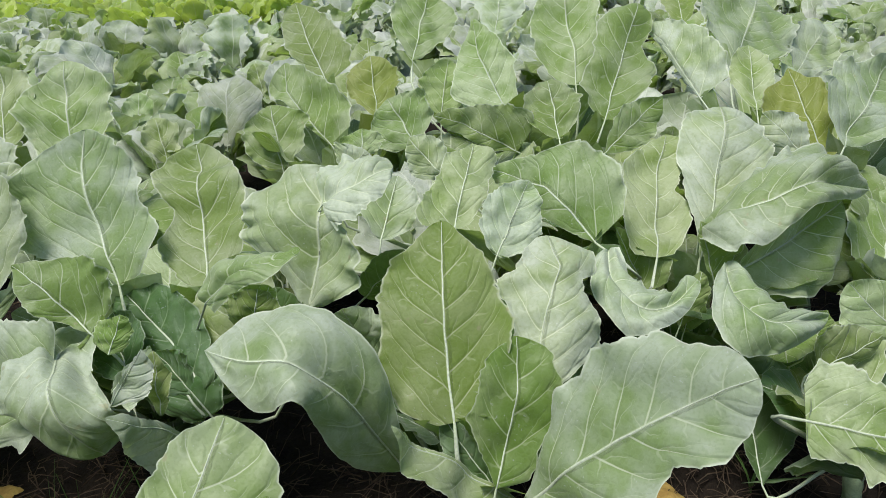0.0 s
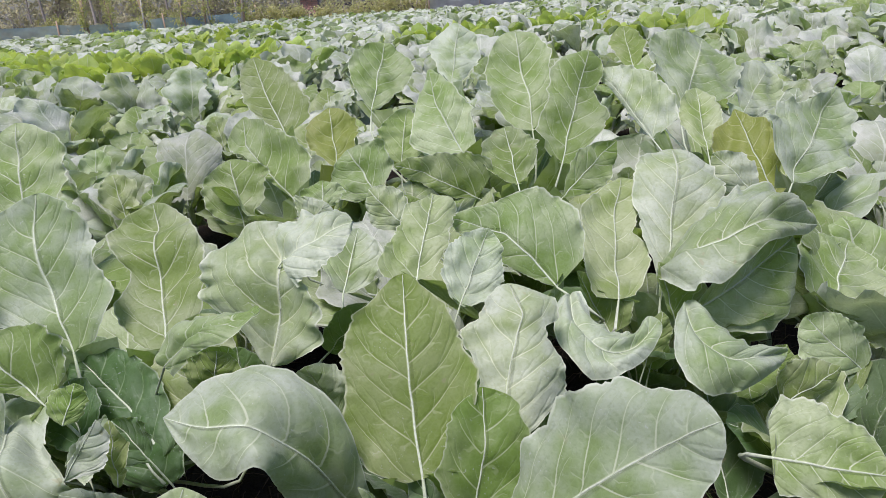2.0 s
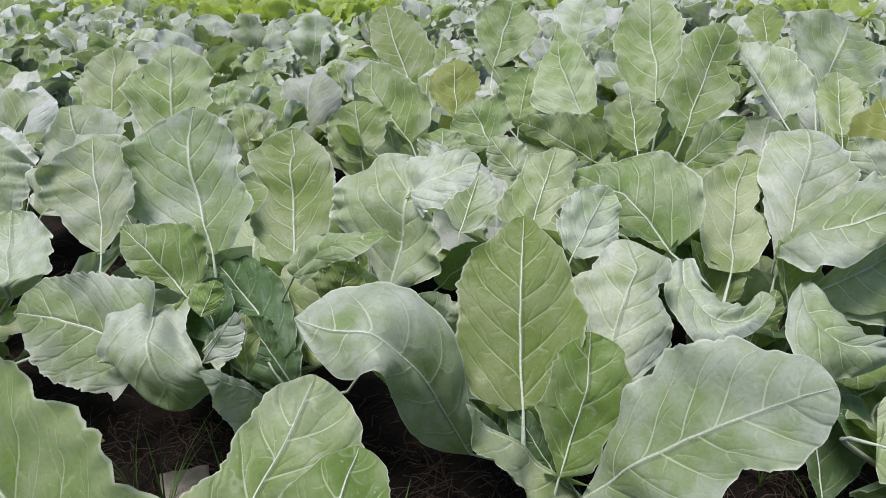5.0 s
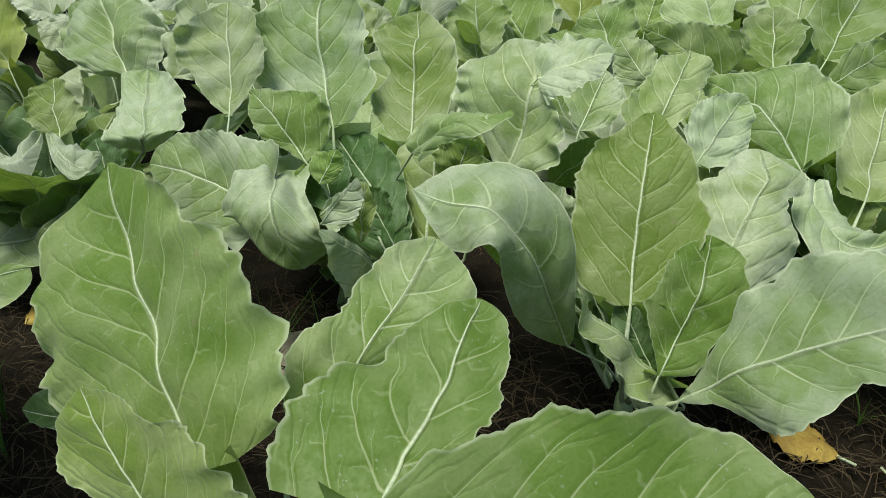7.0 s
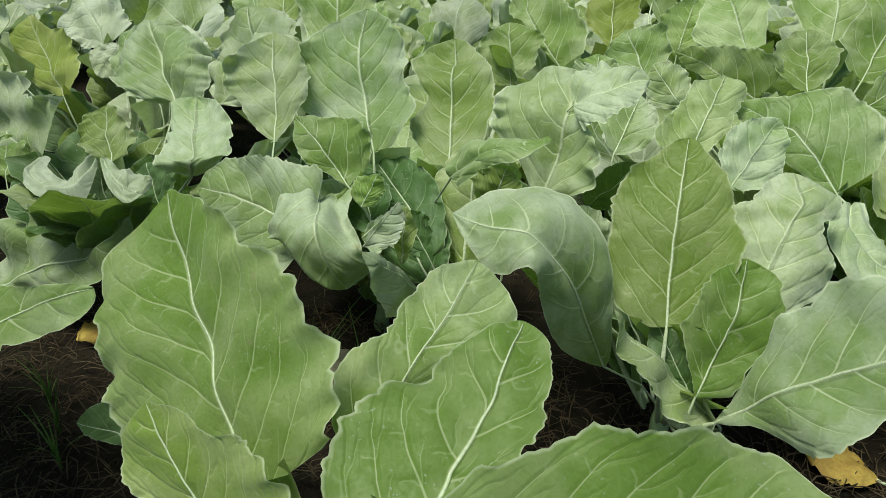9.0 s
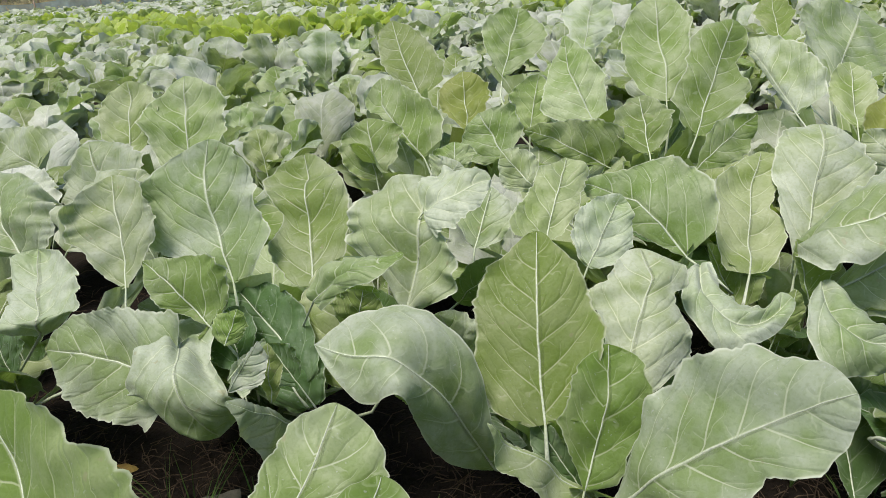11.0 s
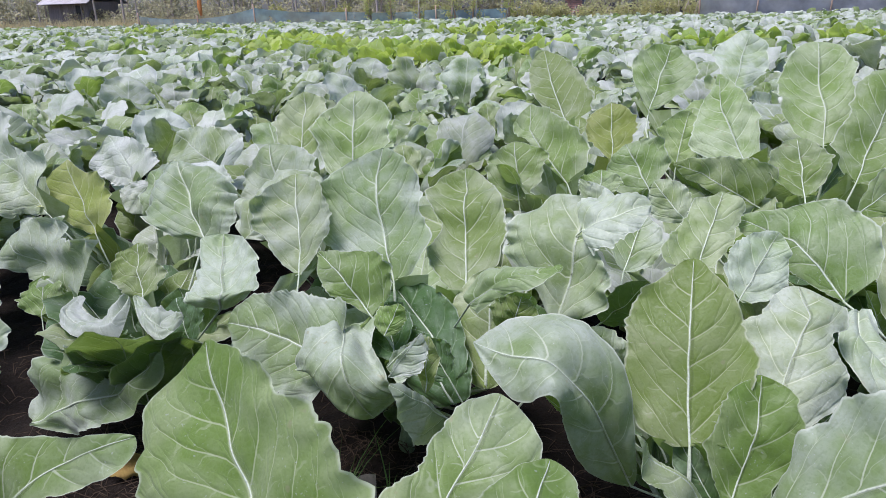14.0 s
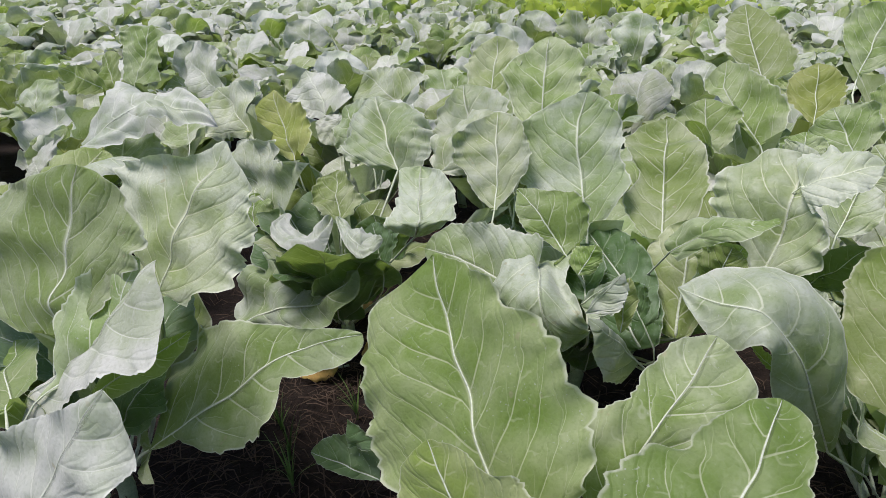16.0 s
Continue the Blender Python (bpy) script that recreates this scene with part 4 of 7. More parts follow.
leaf(S, (0.162, 1.750, 0.488), (-0.048, 1.800, 0.581), (0.401, -0.006, 0.916), 0.135, left=(0.000, 0.005, 0.010, 0.015, 0.020, 0.025, 0.027, 0.027, 0.027, 0.027, 0.027, 0.027, 0.027, 0.027, 0.027, 0.027, 0.026, 0.024, 0.016, 0.008, 0.000), right=(0.068, 0.108, 0.106, 0.102, 0.099, 0.096, 0.093, 0.090, 0.085, 0.079, 0.073, 0.067, 0.061, 0.054, 0.048, 0.042, 0.036, 0.030, 0.024, 0.012, 0.000), mid=(0.000, 0.001, 0.002, 0.003, 0.004, 0.005, 0.006, 0.006, 0.007, 0.007, 0.008, 0.008, 0.008, 0.009, 0.009, 0.007, 0.006, 0.004, 0.003, 0.001, 0.000), cup=0.1, wave=0.68, tone='mid', thick=0.003, frill=1.0)
leaf(S, (0.143, 2.000, 0.548), (0.063, 2.250, 0.762), (0.943, 0.019, 0.332), 0.211, left=(0.000, 0.036, 0.071, 0.087, 0.099, 0.110, 0.122, 0.120, 0.113, 0.105, 0.098, 0.091, 0.083, 0.076, 0.066, 0.056, 0.047, 0.036, 0.024, 0.012, 0.000), right=(0.000, 0.046, 0.051, 0.057, 0.062, 0.068, 0.073, 0.078, 0.084, 0.089, 0.086, 0.082, 0.078, 0.074, 0.069, 0.064, 0.055, 0.047, 0.038, 0.021, 0.000), mid=(0.000, -0.001, -0.003, -0.004, -0.006, -0.007, -0.009, -0.011, -0.012, -0.014, -0.015, -0.017, -0.019, -0.020, -0.019, -0.016, -0.013, -0.009, -0.006, -0.003, 0.000), cup=0.1, wave=0.54, tone='mid', thick=0.004, frill=1.0)
leaf(S, (0.373, 2.200, 0.566), (0.363, 2.500, 0.853), (0.998, -0.024, 0.060), 0.234, left=(0.000, 0.055, 0.072, 0.082, 0.093, 0.103, 0.113, 0.122, 0.122, 0.122, 0.122, 0.122, 0.122, 0.121, 0.119, 0.107, 0.095, 0.083, 0.071, 0.054, 0.000), right=(0.000, 0.051, 0.059, 0.066, 0.073, 0.081, 0.088, 0.096, 0.101, 0.097, 0.094, 0.090, 0.094, 0.103, 0.111, 0.112, 0.100, 0.089, 0.077, 0.065, 0.000), mid=(0.000, 0.001, 0.003, 0.004, 0.006, 0.007, 0.009, 0.008, 0.007, 0.005, 0.004, 0.002, 0.001, -0.000, -0.000, -0.000, -0.000, -0.000, -0.000, -0.000, 0.000), cup=0.12, wave=0.54, tone='mid', thick=0.004, frill=1.0)
leaf(S, (0.410, 1.900, 0.524), (0.547, 2.200, 0.794), (0.918, -0.068, -0.390), 0.198, left=(0.000, 0.039, 0.063, 0.073, 0.083, 0.093, 0.096, 0.093, 0.090, 0.087, 0.085, 0.083, 0.087, 0.090, 0.093, 0.093, 0.085, 0.078, 0.070, 0.035, 0.000), right=(0.000, 0.022, 0.042, 0.051, 0.060, 0.069, 0.078, 0.086, 0.091, 0.097, 0.102, 0.089, 0.075, 0.061, 0.050, 0.055, 0.060, 0.064, 0.060, 0.048, 0.000), mid=(0.000, -0.000, -0.000, -0.000, -0.000, -0.000, -0.000, -0.001, -0.001, -0.001, -0.001, -0.002, -0.002, -0.002, -0.002, -0.001, -0.001, -0.001, -0.001, -0.000, 0.000), cup=0.1, wave=0.81, tone='mid', thick=0.004, frill=1.0)
leaf(S, (0.262, 1.700, 0.531), (0.247, 1.850, 0.648), (0.986, -0.031, 0.162), 0.142, peak=0.55, cup=0.2, wave=0.81, tone='mid', thick=0.003, frill=1.0)
leaf(S, (0.364, 1.650, 0.502), (0.518, 1.750, 0.612), (0.602, -0.049, -0.797), 0.112, left=(0.000, 0.006, 0.012, 0.018, 0.025, 0.031, 0.036, 0.039, 0.043, 0.046, 0.049, 0.052, 0.048, 0.044, 0.041, 0.037, 0.033, 0.025, 0.017, 0.008, 0.000), right=(0.000, 0.008, 0.016, 0.024, 0.032, 0.038, 0.043, 0.047, 0.051, 0.055, 0.060, 0.060, 0.057, 0.054, 0.051, 0.047, 0.044, 0.039, 0.026, 0.013, 0.000), mid=(0.000, -0.000, -0.001, -0.001, -0.001, -0.001, -0.002, -0.002, -0.002, -0.002, -0.002, -0.002, -0.002, -0.002, -0.001, -0.001, -0.001, -0.001, -0.000, -0.000, 0.000), cup=0.15, wave=0.68, tone='mid', thick=0.003, frill=1.0)
leaf(S, (-0.045, 2.100, 0.513), (-0.018, 2.200, 0.665), (0.984, 0.006, -0.176), 0.144, peak=0.5, cup=0.3, rr=0.8, wave=0.68, tone='green', thick=0.003, frill=1.0)
leaf(S, (-0.154, 2.500, 0.625), (-0.098, 2.750, 0.836), (0.962, 0.013, -0.272), 0.222, peak=0.6, cup=0.1, wave=0.7, tone='mid', thick=0.004, frill=1.0)
leaf(S, (0.148, 2.900, 0.648), (0.207, 3.200, 0.858), (0.969, -0.021, -0.245), 0.212, peak=0.6, cup=0.1, wave=0.54, tone='wax', thick=0.004, frill=1.0)
leaf(Q, (0.265, 1.180, 0.472), (0.083, 1.310, 0.578), (0.622, 0.273, 0.734), 0.167, left=(0.000, 0.006, 0.013, 0.019, 0.025, 0.031, 0.038, 0.040, 0.042, 0.044, 0.044, 0.038, 0.032, 0.027, 0.023, 0.025, 0.027, 0.026, 0.023, 0.013, 0.000), right=(0.067, 0.089, 0.111, 0.119, 0.121, 0.123, 0.123, 0.121, 0.118, 0.116, 0.114, 0.111, 0.104, 0.092, 0.079, 0.066, 0.055, 0.045, 0.033, 0.019, 0.000), mid=(0.000, 0.004, 0.007, 0.011, 0.014, 0.018, 0.021, 0.022, 0.024, 0.026, 0.028, 0.030, 0.027, 0.024, 0.021, 0.017, 0.014, 0.010, 0.007, 0.003, 0.000), cup=-0.05, bend=0.06, wave=0.54, tone='mid', thick=0.004, frill=1.0)
leaf(Q, (0.390, 1.220, 0.420), (0.462, 1.480, 0.591), (0.969, -0.133, -0.208), 0.141, left=(0.046, 0.052, 0.058, 0.063, 0.065, 0.066, 0.067, 0.068, 0.070, 0.071, 0.071, 0.072, 0.073, 0.067, 0.059, 0.051, 0.044, 0.037, 0.030, 0.015, 0.000), right=(0.000, 0.030, 0.038, 0.047, 0.055, 0.064, 0.069, 0.067, 0.065, 0.048, 0.032, 0.037, 0.041, 0.046, 0.050, 0.054, 0.057, 0.052, 0.041, 0.031, 0.000), mid=(0.000, -0.001, -0.002, -0.004, -0.005, -0.006, -0.007, -0.008, -0.009, -0.010, -0.011, -0.012, -0.013, -0.013, -0.013, -0.011, -0.008, -0.006, -0.004, -0.002, 0.000), cup=0.12, wave=0.61, tone='mid', thick=0.004, frill=1.0)
leaf(E, (0.480, 1.250, 0.398), (0.576, 1.500, 0.638), (0.955, -0.101, -0.280), 0.195, left=(0.000, 0.007, 0.013, 0.022, 0.033, 0.044, 0.055, 0.062, 0.067, 0.072, 0.075, 0.078, 0.080, 0.083, 0.086, 0.085, 0.081, 0.077, 0.060, 0.030, 0.000), right=(0.000, 0.006, 0.012, 0.018, 0.024, 0.030, 0.036, 0.044, 0.054, 0.065, 0.075, 0.086, 0.094, 0.099, 0.104, 0.109, 0.109, 0.100, 0.091, 0.087, 0.000), mid=(0.000, 0.001, 0.001, 0.002, 0.003, 0.004, 0.004, 0.005, 0.005, 0.005, 0.004, 0.004, 0.003, 0.003, 0.002, 0.002, 0.002, 0.001, 0.001, 0.000, 0.000), cup=0.08, bend=0.05, tipcurl=0.4, wave=0.54, tone='wax', thick=0.0045, frill=1.0)
leaf(Q, (0.011, 1.150, 0.519), (0.051, 1.300, 0.635), (0.958, -0.036, -0.285), 0.123, left=(0.058, 0.069, 0.075, 0.072, 0.069, 0.066, 0.063, 0.059, 0.056, 0.054, 0.053, 0.051, 0.050, 0.048, 0.047, 0.045, 0.044, 0.033, 0.022, 0.011, 0.000), right=(0.000, 0.013, 0.025, 0.029, 0.032, 0.036, 0.040, 0.043, 0.047, 0.046, 0.046, 0.045, 0.044, 0.045, 0.046, 0.046, 0.047, 0.047, 0.047, 0.038, 0.000), mid=(0.000, -0.000, -0.001, -0.001, -0.002, -0.002, -0.002, -0.002, -0.002, -0.002, -0.002, -0.001, -0.001, -0.001, -0.001, -0.001, -0.001, -0.000, -0.000, -0.000, 0.000), cup=0.15, wave=0.54, tone='mid', thick=0.003, frill=1.0)
leaf(Q, (0.084, 1.100, 0.488), (0.147, 1.200, 0.588), (0.868, -0.050, -0.495), 0.107, peak=0.5, cup=0.1, wave=0.54, tone='wax', thick=0.003, frill=1.0)
leaf(Q, (-0.012, 1.400, 0.540), (-0.087, 1.450, 0.613), (0.703, 0.023, 0.711), 0.088, peak=0.5, cup=-0.3, bend=0.1, wave=0.68, tone='wax', thick=0.003, frill=1.0)
leaf(Q, (-0.121, 1.150, 0.505), (-0.093, 1.250, 0.592), (0.954, -0.006, -0.301), 0.106, peak=0.55, cup=0.2, wave=0.68, tone='wax', thick=0.003, frill=1.0)
leaf(Q, (-0.232, 1.500, 0.523), (-0.192, 1.520, 0.572), (0.786, -0.077, -0.613), 0.120, peak=0.55, cup=-0.2, bend=0.15, wave=0.81, tone='wax', thick=0.003, frill=1.0)
leaf(Q, (-0.230, 1.700, 0.508), (-0.233, 1.750, 0.566), (0.999, 0.038, 0.025), 0.114, peak=0.55, cup=-0.2, bend=0.1, wave=0.81, tone='mid', thick=0.003, frill=1.0)
leaf(E, (0.433, 1.160, 0.289), (0.460, 1.180, 0.408), (0.976, 0.017, -0.219), 0.060, left=(0.000, 0.006, 0.012, 0.019, 0.025, 0.029, 0.027, 0.025, 0.023, 0.021, 0.019, 0.017, 0.016, 0.014, 0.012, 0.010, 0.008, 0.006, 0.004, 0.002, 0.000), right=(0.000, 0.007, 0.014, 0.021, 0.027, 0.031, 0.029, 0.028, 0.027, 0.026, 0.025, 0.024, 0.023, 0.021, 0.020, 0.019, 0.016, 0.012, 0.008, 0.004, 0.000), cup=0.2, wave=0.54, tone='green', thick=0.002, frill=1.0)
leaf(E, (0.375, 1.220, 0.346), (0.322, 1.280, 0.460), (0.903, -0.015, 0.430), 0.073, left=(0.000, 0.001, 0.001, 0.002, 0.002, 0.003, 0.003, 0.004, 0.004, 0.005, 0.005, 0.006, 0.006, 0.006, 0.007, 0.007, 0.007, 0.005, 0.004, 0.002, 0.000), right=(0.000, 0.041, 0.047, 0.053, 0.060, 0.066, 0.065, 0.057, 0.049, 0.041, 0.042, 0.044, 0.046, 0.047, 0.042, 0.037, 0.031, 0.026, 0.017, 0.009, 0.000), cup=0.2, wave=0.81, tone='green', thick=0.003, frill=1.0)
leaf(E, (0.676, 1.160, 0.254), (0.714, 1.200, 0.306), (0.831, -0.075, -0.551), 0.043, left=(0.000, 0.007, 0.014, 0.020, 0.024, 0.024, 0.024, 0.025, 0.025, 0.025, 0.025, 0.025, 0.026, 0.026, 0.026, 0.026, 0.027, 0.020, 0.013, 0.007, 0.000), right=(0.000, 0.002, 0.004, 0.007, 0.009, 0.011, 0.013, 0.013, 0.013, 0.014, 0.014, 0.015, 0.015, 0.015, 0.016, 0.016, 0.017, 0.013, 0.008, 0.004, 0.000), cup=0.3, wave=0.54, tone='green', thick=0.002, frill=1.0)
leaf(E, (0.496, 1.200, 0.368), (0.464, 1.220, 0.490), (0.969, 0.006, 0.249), 0.076, left=(0.000, 0.001, 0.002, 0.003, 0.004, 0.005, 0.007, 0.007, 0.008, 0.008, 0.009, 0.009, 0.010, 0.010, 0.010, 0.011, 0.010, 0.008, 0.005, 0.003, 0.000), right=(0.000, 0.010, 0.019, 0.027, 0.031, 0.036, 0.041, 0.046, 0.051, 0.055, 0.060, 0.065, 0.062, 0.056, 0.050, 0.043, 0.037, 0.028, 0.019, 0.009, 0.000), cup=0.2, wave=0.54, tone='green', thick=0.003, frill=1.0)
leaf(T, (0.860, 1.300, 0.311), (0.993, 1.500, 0.391), (0.809, -0.350, -0.472), 0.207, peak=0.55, cup=0.1, wave=0.54, tone='mid', thick=0.004, frill=1.0)
leaf(F, (0.835, 1.150, 0.269), (0.741, 1.200, 0.365), (0.694, -0.061, 0.717), 0.115, peak=0.55, cup=0.3, bend=0.1, wave=0.68, tone='mid', thick=0.003)
leaf(F, (0.654, 1.100, 0.240), (0.773, 1.120, 0.299), (0.445, -0.013, -0.895), 0.102, left=(0.000, 0.012, 0.023, 0.035, 0.047, 0.052, 0.055, 0.059, 0.063, 0.066, 0.064, 0.059, 0.054, 0.049, 0.044, 0.039, 0.032, 0.024, 0.016, 0.008, 0.000), right=(0.000, 0.006, 0.011, 0.017, 0.022, 0.028, 0.030, 0.031, 0.031, 0.032, 0.033, 0.034, 0.035, 0.036, 0.034, 0.031, 0.029, 0.026, 0.023, 0.012, 0.000), cup=-0.2, bend=0.1, wave=0.54, tone='mid', thick=0.003)
leaf(F, (0.524, 0.860, 0.313), (0.669, 0.800, 0.312), (-0.244, -0.574, -0.782), 0.165, left=(0.054, 0.072, 0.090, 0.092, 0.093, 0.093, 0.094, 0.093, 0.090, 0.086, 0.083, 0.079, 0.076, 0.071, 0.066, 0.060, 0.055, 0.050, 0.033, 0.017, 0.000), right=(0.000, 0.033, 0.050, 0.050, 0.049, 0.048, 0.048, 0.047, 0.048, 0.049, 0.050, 0.071, 0.068, 0.064, 0.061, 0.058, 0.054, 0.043, 0.028, 0.014, 0.000), cup=-0.1, bend=0.06, wave=0.54, tone='mid', thick=0.0045)
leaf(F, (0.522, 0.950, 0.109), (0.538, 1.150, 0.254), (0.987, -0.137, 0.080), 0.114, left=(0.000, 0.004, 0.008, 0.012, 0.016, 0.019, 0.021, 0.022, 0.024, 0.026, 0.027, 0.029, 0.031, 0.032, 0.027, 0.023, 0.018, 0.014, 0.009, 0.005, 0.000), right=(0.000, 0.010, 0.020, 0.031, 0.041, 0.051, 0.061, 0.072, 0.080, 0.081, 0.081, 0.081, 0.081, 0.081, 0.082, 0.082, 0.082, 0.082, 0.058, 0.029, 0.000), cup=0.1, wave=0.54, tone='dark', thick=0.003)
leaf(T, (0.873, 1.600, 0.469), (0.859, 1.850, 0.657), (0.955, -0.144, 0.260), 0.168, left=(0.000, 0.013, 0.025, 0.038, 0.043, 0.048, 0.052, 0.056, 0.062, 0.069, 0.075, 0.082, 0.089, 0.087, 0.083, 0.079, 0.066, 0.046, 0.027, 0.013, 0.000), right=(0.000, 0.014, 0.029, 0.045, 0.043, 0.041, 0.039, 0.057, 0.079, 0.068, 0.057, 0.058, 0.059, 0.061, 0.062, 0.055, 0.039, 0.027, 0.018, 0.009, 0.000), mid=(0.000, -0.000, -0.001, -0.001, -0.001, -0.002, -0.002, -0.003, -0.003, -0.003, -0.004, -0.003, -0.003, -0.003, -0.002, -0.002, -0.002, -0.001, -0.001, -0.000, 0.000), cup=0.12, wave=0.54, tone='yellow', thick=0.004, frill=1.0)
leaf(T, (0.904, 1.600, 0.510), (1.108, 1.820, 0.694), (0.752, -0.169, -0.637), 0.251, left=(0.000, 0.027, 0.054, 0.077, 0.097, 0.117, 0.138, 0.109, 0.104, 0.121, 0.125, 0.107, 0.089, 0.071, 0.056, 0.046, 0.037, 0.028, 0.019, 0.009, 0.000), right=(0.000, 0.015, 0.030, 0.045, 0.060, 0.075, 0.088, 0.101, 0.114, 0.114, 0.110, 0.106, 0.102, 0.098, 0.094, 0.090, 0.086, 0.078, 0.052, 0.026, 0.000), cup=0.1, wave=0.68, tone='wax', thick=0.004, frill=1.0)
leaf(T, (0.769, 1.500, 0.524), (0.687, 1.550, 0.610), (0.711, -0.032, 0.703), 0.088, peak=0.5, cup=-0.2, bend=0.1, wave=0.81, tone='wax', thick=0.003, frill=1.0)
leaf(T, (0.678, 1.950, 0.562), (0.568, 2.200, 0.738), (0.774, -0.099, 0.625), 0.127, left=(0.000, 0.001, 0.003, 0.004, 0.006, 0.007, 0.008, 0.009, 0.009, 0.009, 0.009, 0.010, 0.010, 0.010, 0.010, 0.010, 0.009, 0.008, 0.007, 0.003, 0.000), right=(0.000, 0.084, 0.096, 0.107, 0.116, 0.115, 0.114, 0.113, 0.112, 0.111, 0.110, 0.109, 0.104, 0.094, 0.085, 0.076, 0.067, 0.057, 0.038, 0.019, 0.000), mid=(0.000, 0.001, 0.002, 0.003, 0.004, 0.004, 0.005, 0.006, 0.007, 0.008, 0.009, 0.010, 0.011, 0.011, 0.012, 0.011, 0.009, 0.007, 0.004, 0.002, 0.000), cup=0, rl=(-1.0, 0.5, 0.6, 0.6), wave=0.68, tone='wax', thick=0.004, frill=1.0)
leaf(T, (0.887, 2.300, 0.599), (1.056, 2.600, 0.780), (0.852, -0.187, -0.489), 0.335, peak=0.55, cup=0.1, wave=0.81, tone='wax', thick=0.004, frill=1.0)
leaf(T, (0.815, 1.900, 0.535), (0.848, 2.100, 0.681), (0.989, -0.146, -0.022), 0.120, peak=0.55, cup=0.1, wave=0.68, tone='mid', thick=0.003, frill=1.0)
leaf(T, (1.131, 2.400, 0.536), (1.293, 2.600, 0.671), (0.757, -0.189, -0.626), 0.193, peak=0.55, cup=0.1, wave=0.81, tone='wax', thick=0.003, frill=1.0)
leaf(T, (0.918, 3.000, 0.651), (0.925, 3.200, 0.806), (0.991, -0.102, 0.082), 0.145, peak=0.55, cup=0.1, wave=0.54, tone='green', thick=0.003, frill=1.0)
leaf(C, (-0.155, 0.780, 0.401), (-0.199, 0.750, 0.451), (-0.706, -0.136, -0.695), 0.018, left=(0.000, 0.001, 0.002, 0.004, 0.005, 0.006, 0.007, 0.009, 0.010, 0.010, 0.011, 0.011, 0.011, 0.011, 0.011, 0.011, 0.011, 0.012, 0.008, 0.004, 0.000), right=(0.000, 0.003, 0.006, 0.007, 0.006, 0.006, 0.006, 0.006, 0.005, 0.005, 0.005, 0.004, 0.004, 0.004, 0.003, 0.003, 0.002, 0.002, 0.001, 0.001, 0.000), cup=0.2, wave=0.4, tone='green', thick=0.001, stalk=False)
leaf(N, (-1.135, 0.270, 0.431), (-1.129, 0.360, 0.689), (0.999, -0.053, -0.008), 0.482, left=(0.095, 0.170, 0.245, 0.297, 0.294, 0.290, 0.287, 0.283, 0.279, 0.276, 0.272, 0.263, 0.250, 0.237, 0.224, 0.211, 0.177, 0.135, 0.096, 0.060, 0.000), right=(0.000, 0.034, 0.069, 0.084, 0.095, 0.107, 0.118, 0.129, 0.141, 0.151, 0.162, 0.172, 0.183, 0.185, 0.180, 0.174, 0.148, 0.130, 0.123, 0.097, 0.000), mid=(0.000, -0.002, -0.003, -0.005, -0.006, -0.008, -0.009, -0.010, -0.012, -0.013, -0.014, -0.015, -0.015, -0.016, -0.015, -0.014, -0.013, -0.012, -0.011, -0.005, 0.000), cup=0.1, wave=0.4, tone='mid', thick=0.004)
leaf(N, (-1.118, 0.450, 0.443), (-1.044, 0.570, 0.693), (0.965, -0.054, -0.257), 0.341, left=(0.000, 0.044, 0.063, 0.081, 0.099, 0.122, 0.145, 0.168, 0.174, 0.180, 0.186, 0.187, 0.155, 0.135, 0.119, 0.092, 0.050, 0.038, 0.029, 0.020, 0.000), right=(0.000, 0.073, 0.077, 0.084, 0.111, 0.137, 0.145, 0.149, 0.153, 0.154, 0.151, 0.149, 0.145, 0.137, 0.129, 0.120, 0.113, 0.106, 0.072, 0.035, 0.000), mid=(0.000, -0.001, -0.001, -0.002, -0.003, -0.005, -0.007, -0.008, -0.010, -0.012, -0.013, -0.014, -0.012, -0.010, -0.008, -0.006, -0.003, -0.001, -0.000, -0.000, 0.000), cup=0.08, bend=0.03, wave=0.5, tone='wax', thick=0.004)
leaf(N, (-1.083, 0.190, 0.376), (-0.994, 0.340, 0.572), (0.929, -0.080, -0.362), 0.114, left=(0.000, 0.003, 0.006, 0.009, 0.012, 0.032, 0.051, 0.071, 0.094, 0.100, 0.099, 0.098, 0.097, 0.093, 0.086, 0.079, 0.073, 0.066, 0.052, 0.026, 0.000), right=(0.000, 0.001, 0.002, 0.003, 0.004, 0.005, 0.006, 0.007, 0.008, 0.009, 0.010, 0.010, 0.011, 0.011, 0.012, 0.012, 0.013, 0.014, 0.015, 0.011, 0.000), mid=(0.000, 0.004, 0.008, 0.012, 0.016, 0.020, 0.025, 0.028, 0.029, 0.031, 0.033, 0.032, 0.031, 0.029, 0.028, 0.025, 0.020, 0.016, 0.012, 0.006, 0.000), cup=0.05, wave=0.3, tone='mid', thick=0.003)
leaf(N, (-1.146, 0.180, 0.323), (-0.897, 0.310, 0.593), (0.693, -0.641, -0.331), 0.194, left=(0.000, 0.001, 0.001, 0.002, 0.002, 0.003, 0.003, 0.004, 0.004, 0.004, 0.004, 0.004, 0.004, 0.004, 0.004, 0.011, 0.025, 0.061, 0.045, 0.022, 0.000), right=(0.000, 0.010, 0.021, 0.031, 0.041, 0.048, 0.055, 0.062, 0.069, 0.076, 0.083, 0.091, 0.098, 0.105, 0.112, 0.119, 0.127, 0.134, 0.130, 0.083, 0.000), cup=-0.12, wave=0.3, tone='pale', thick=0.002)
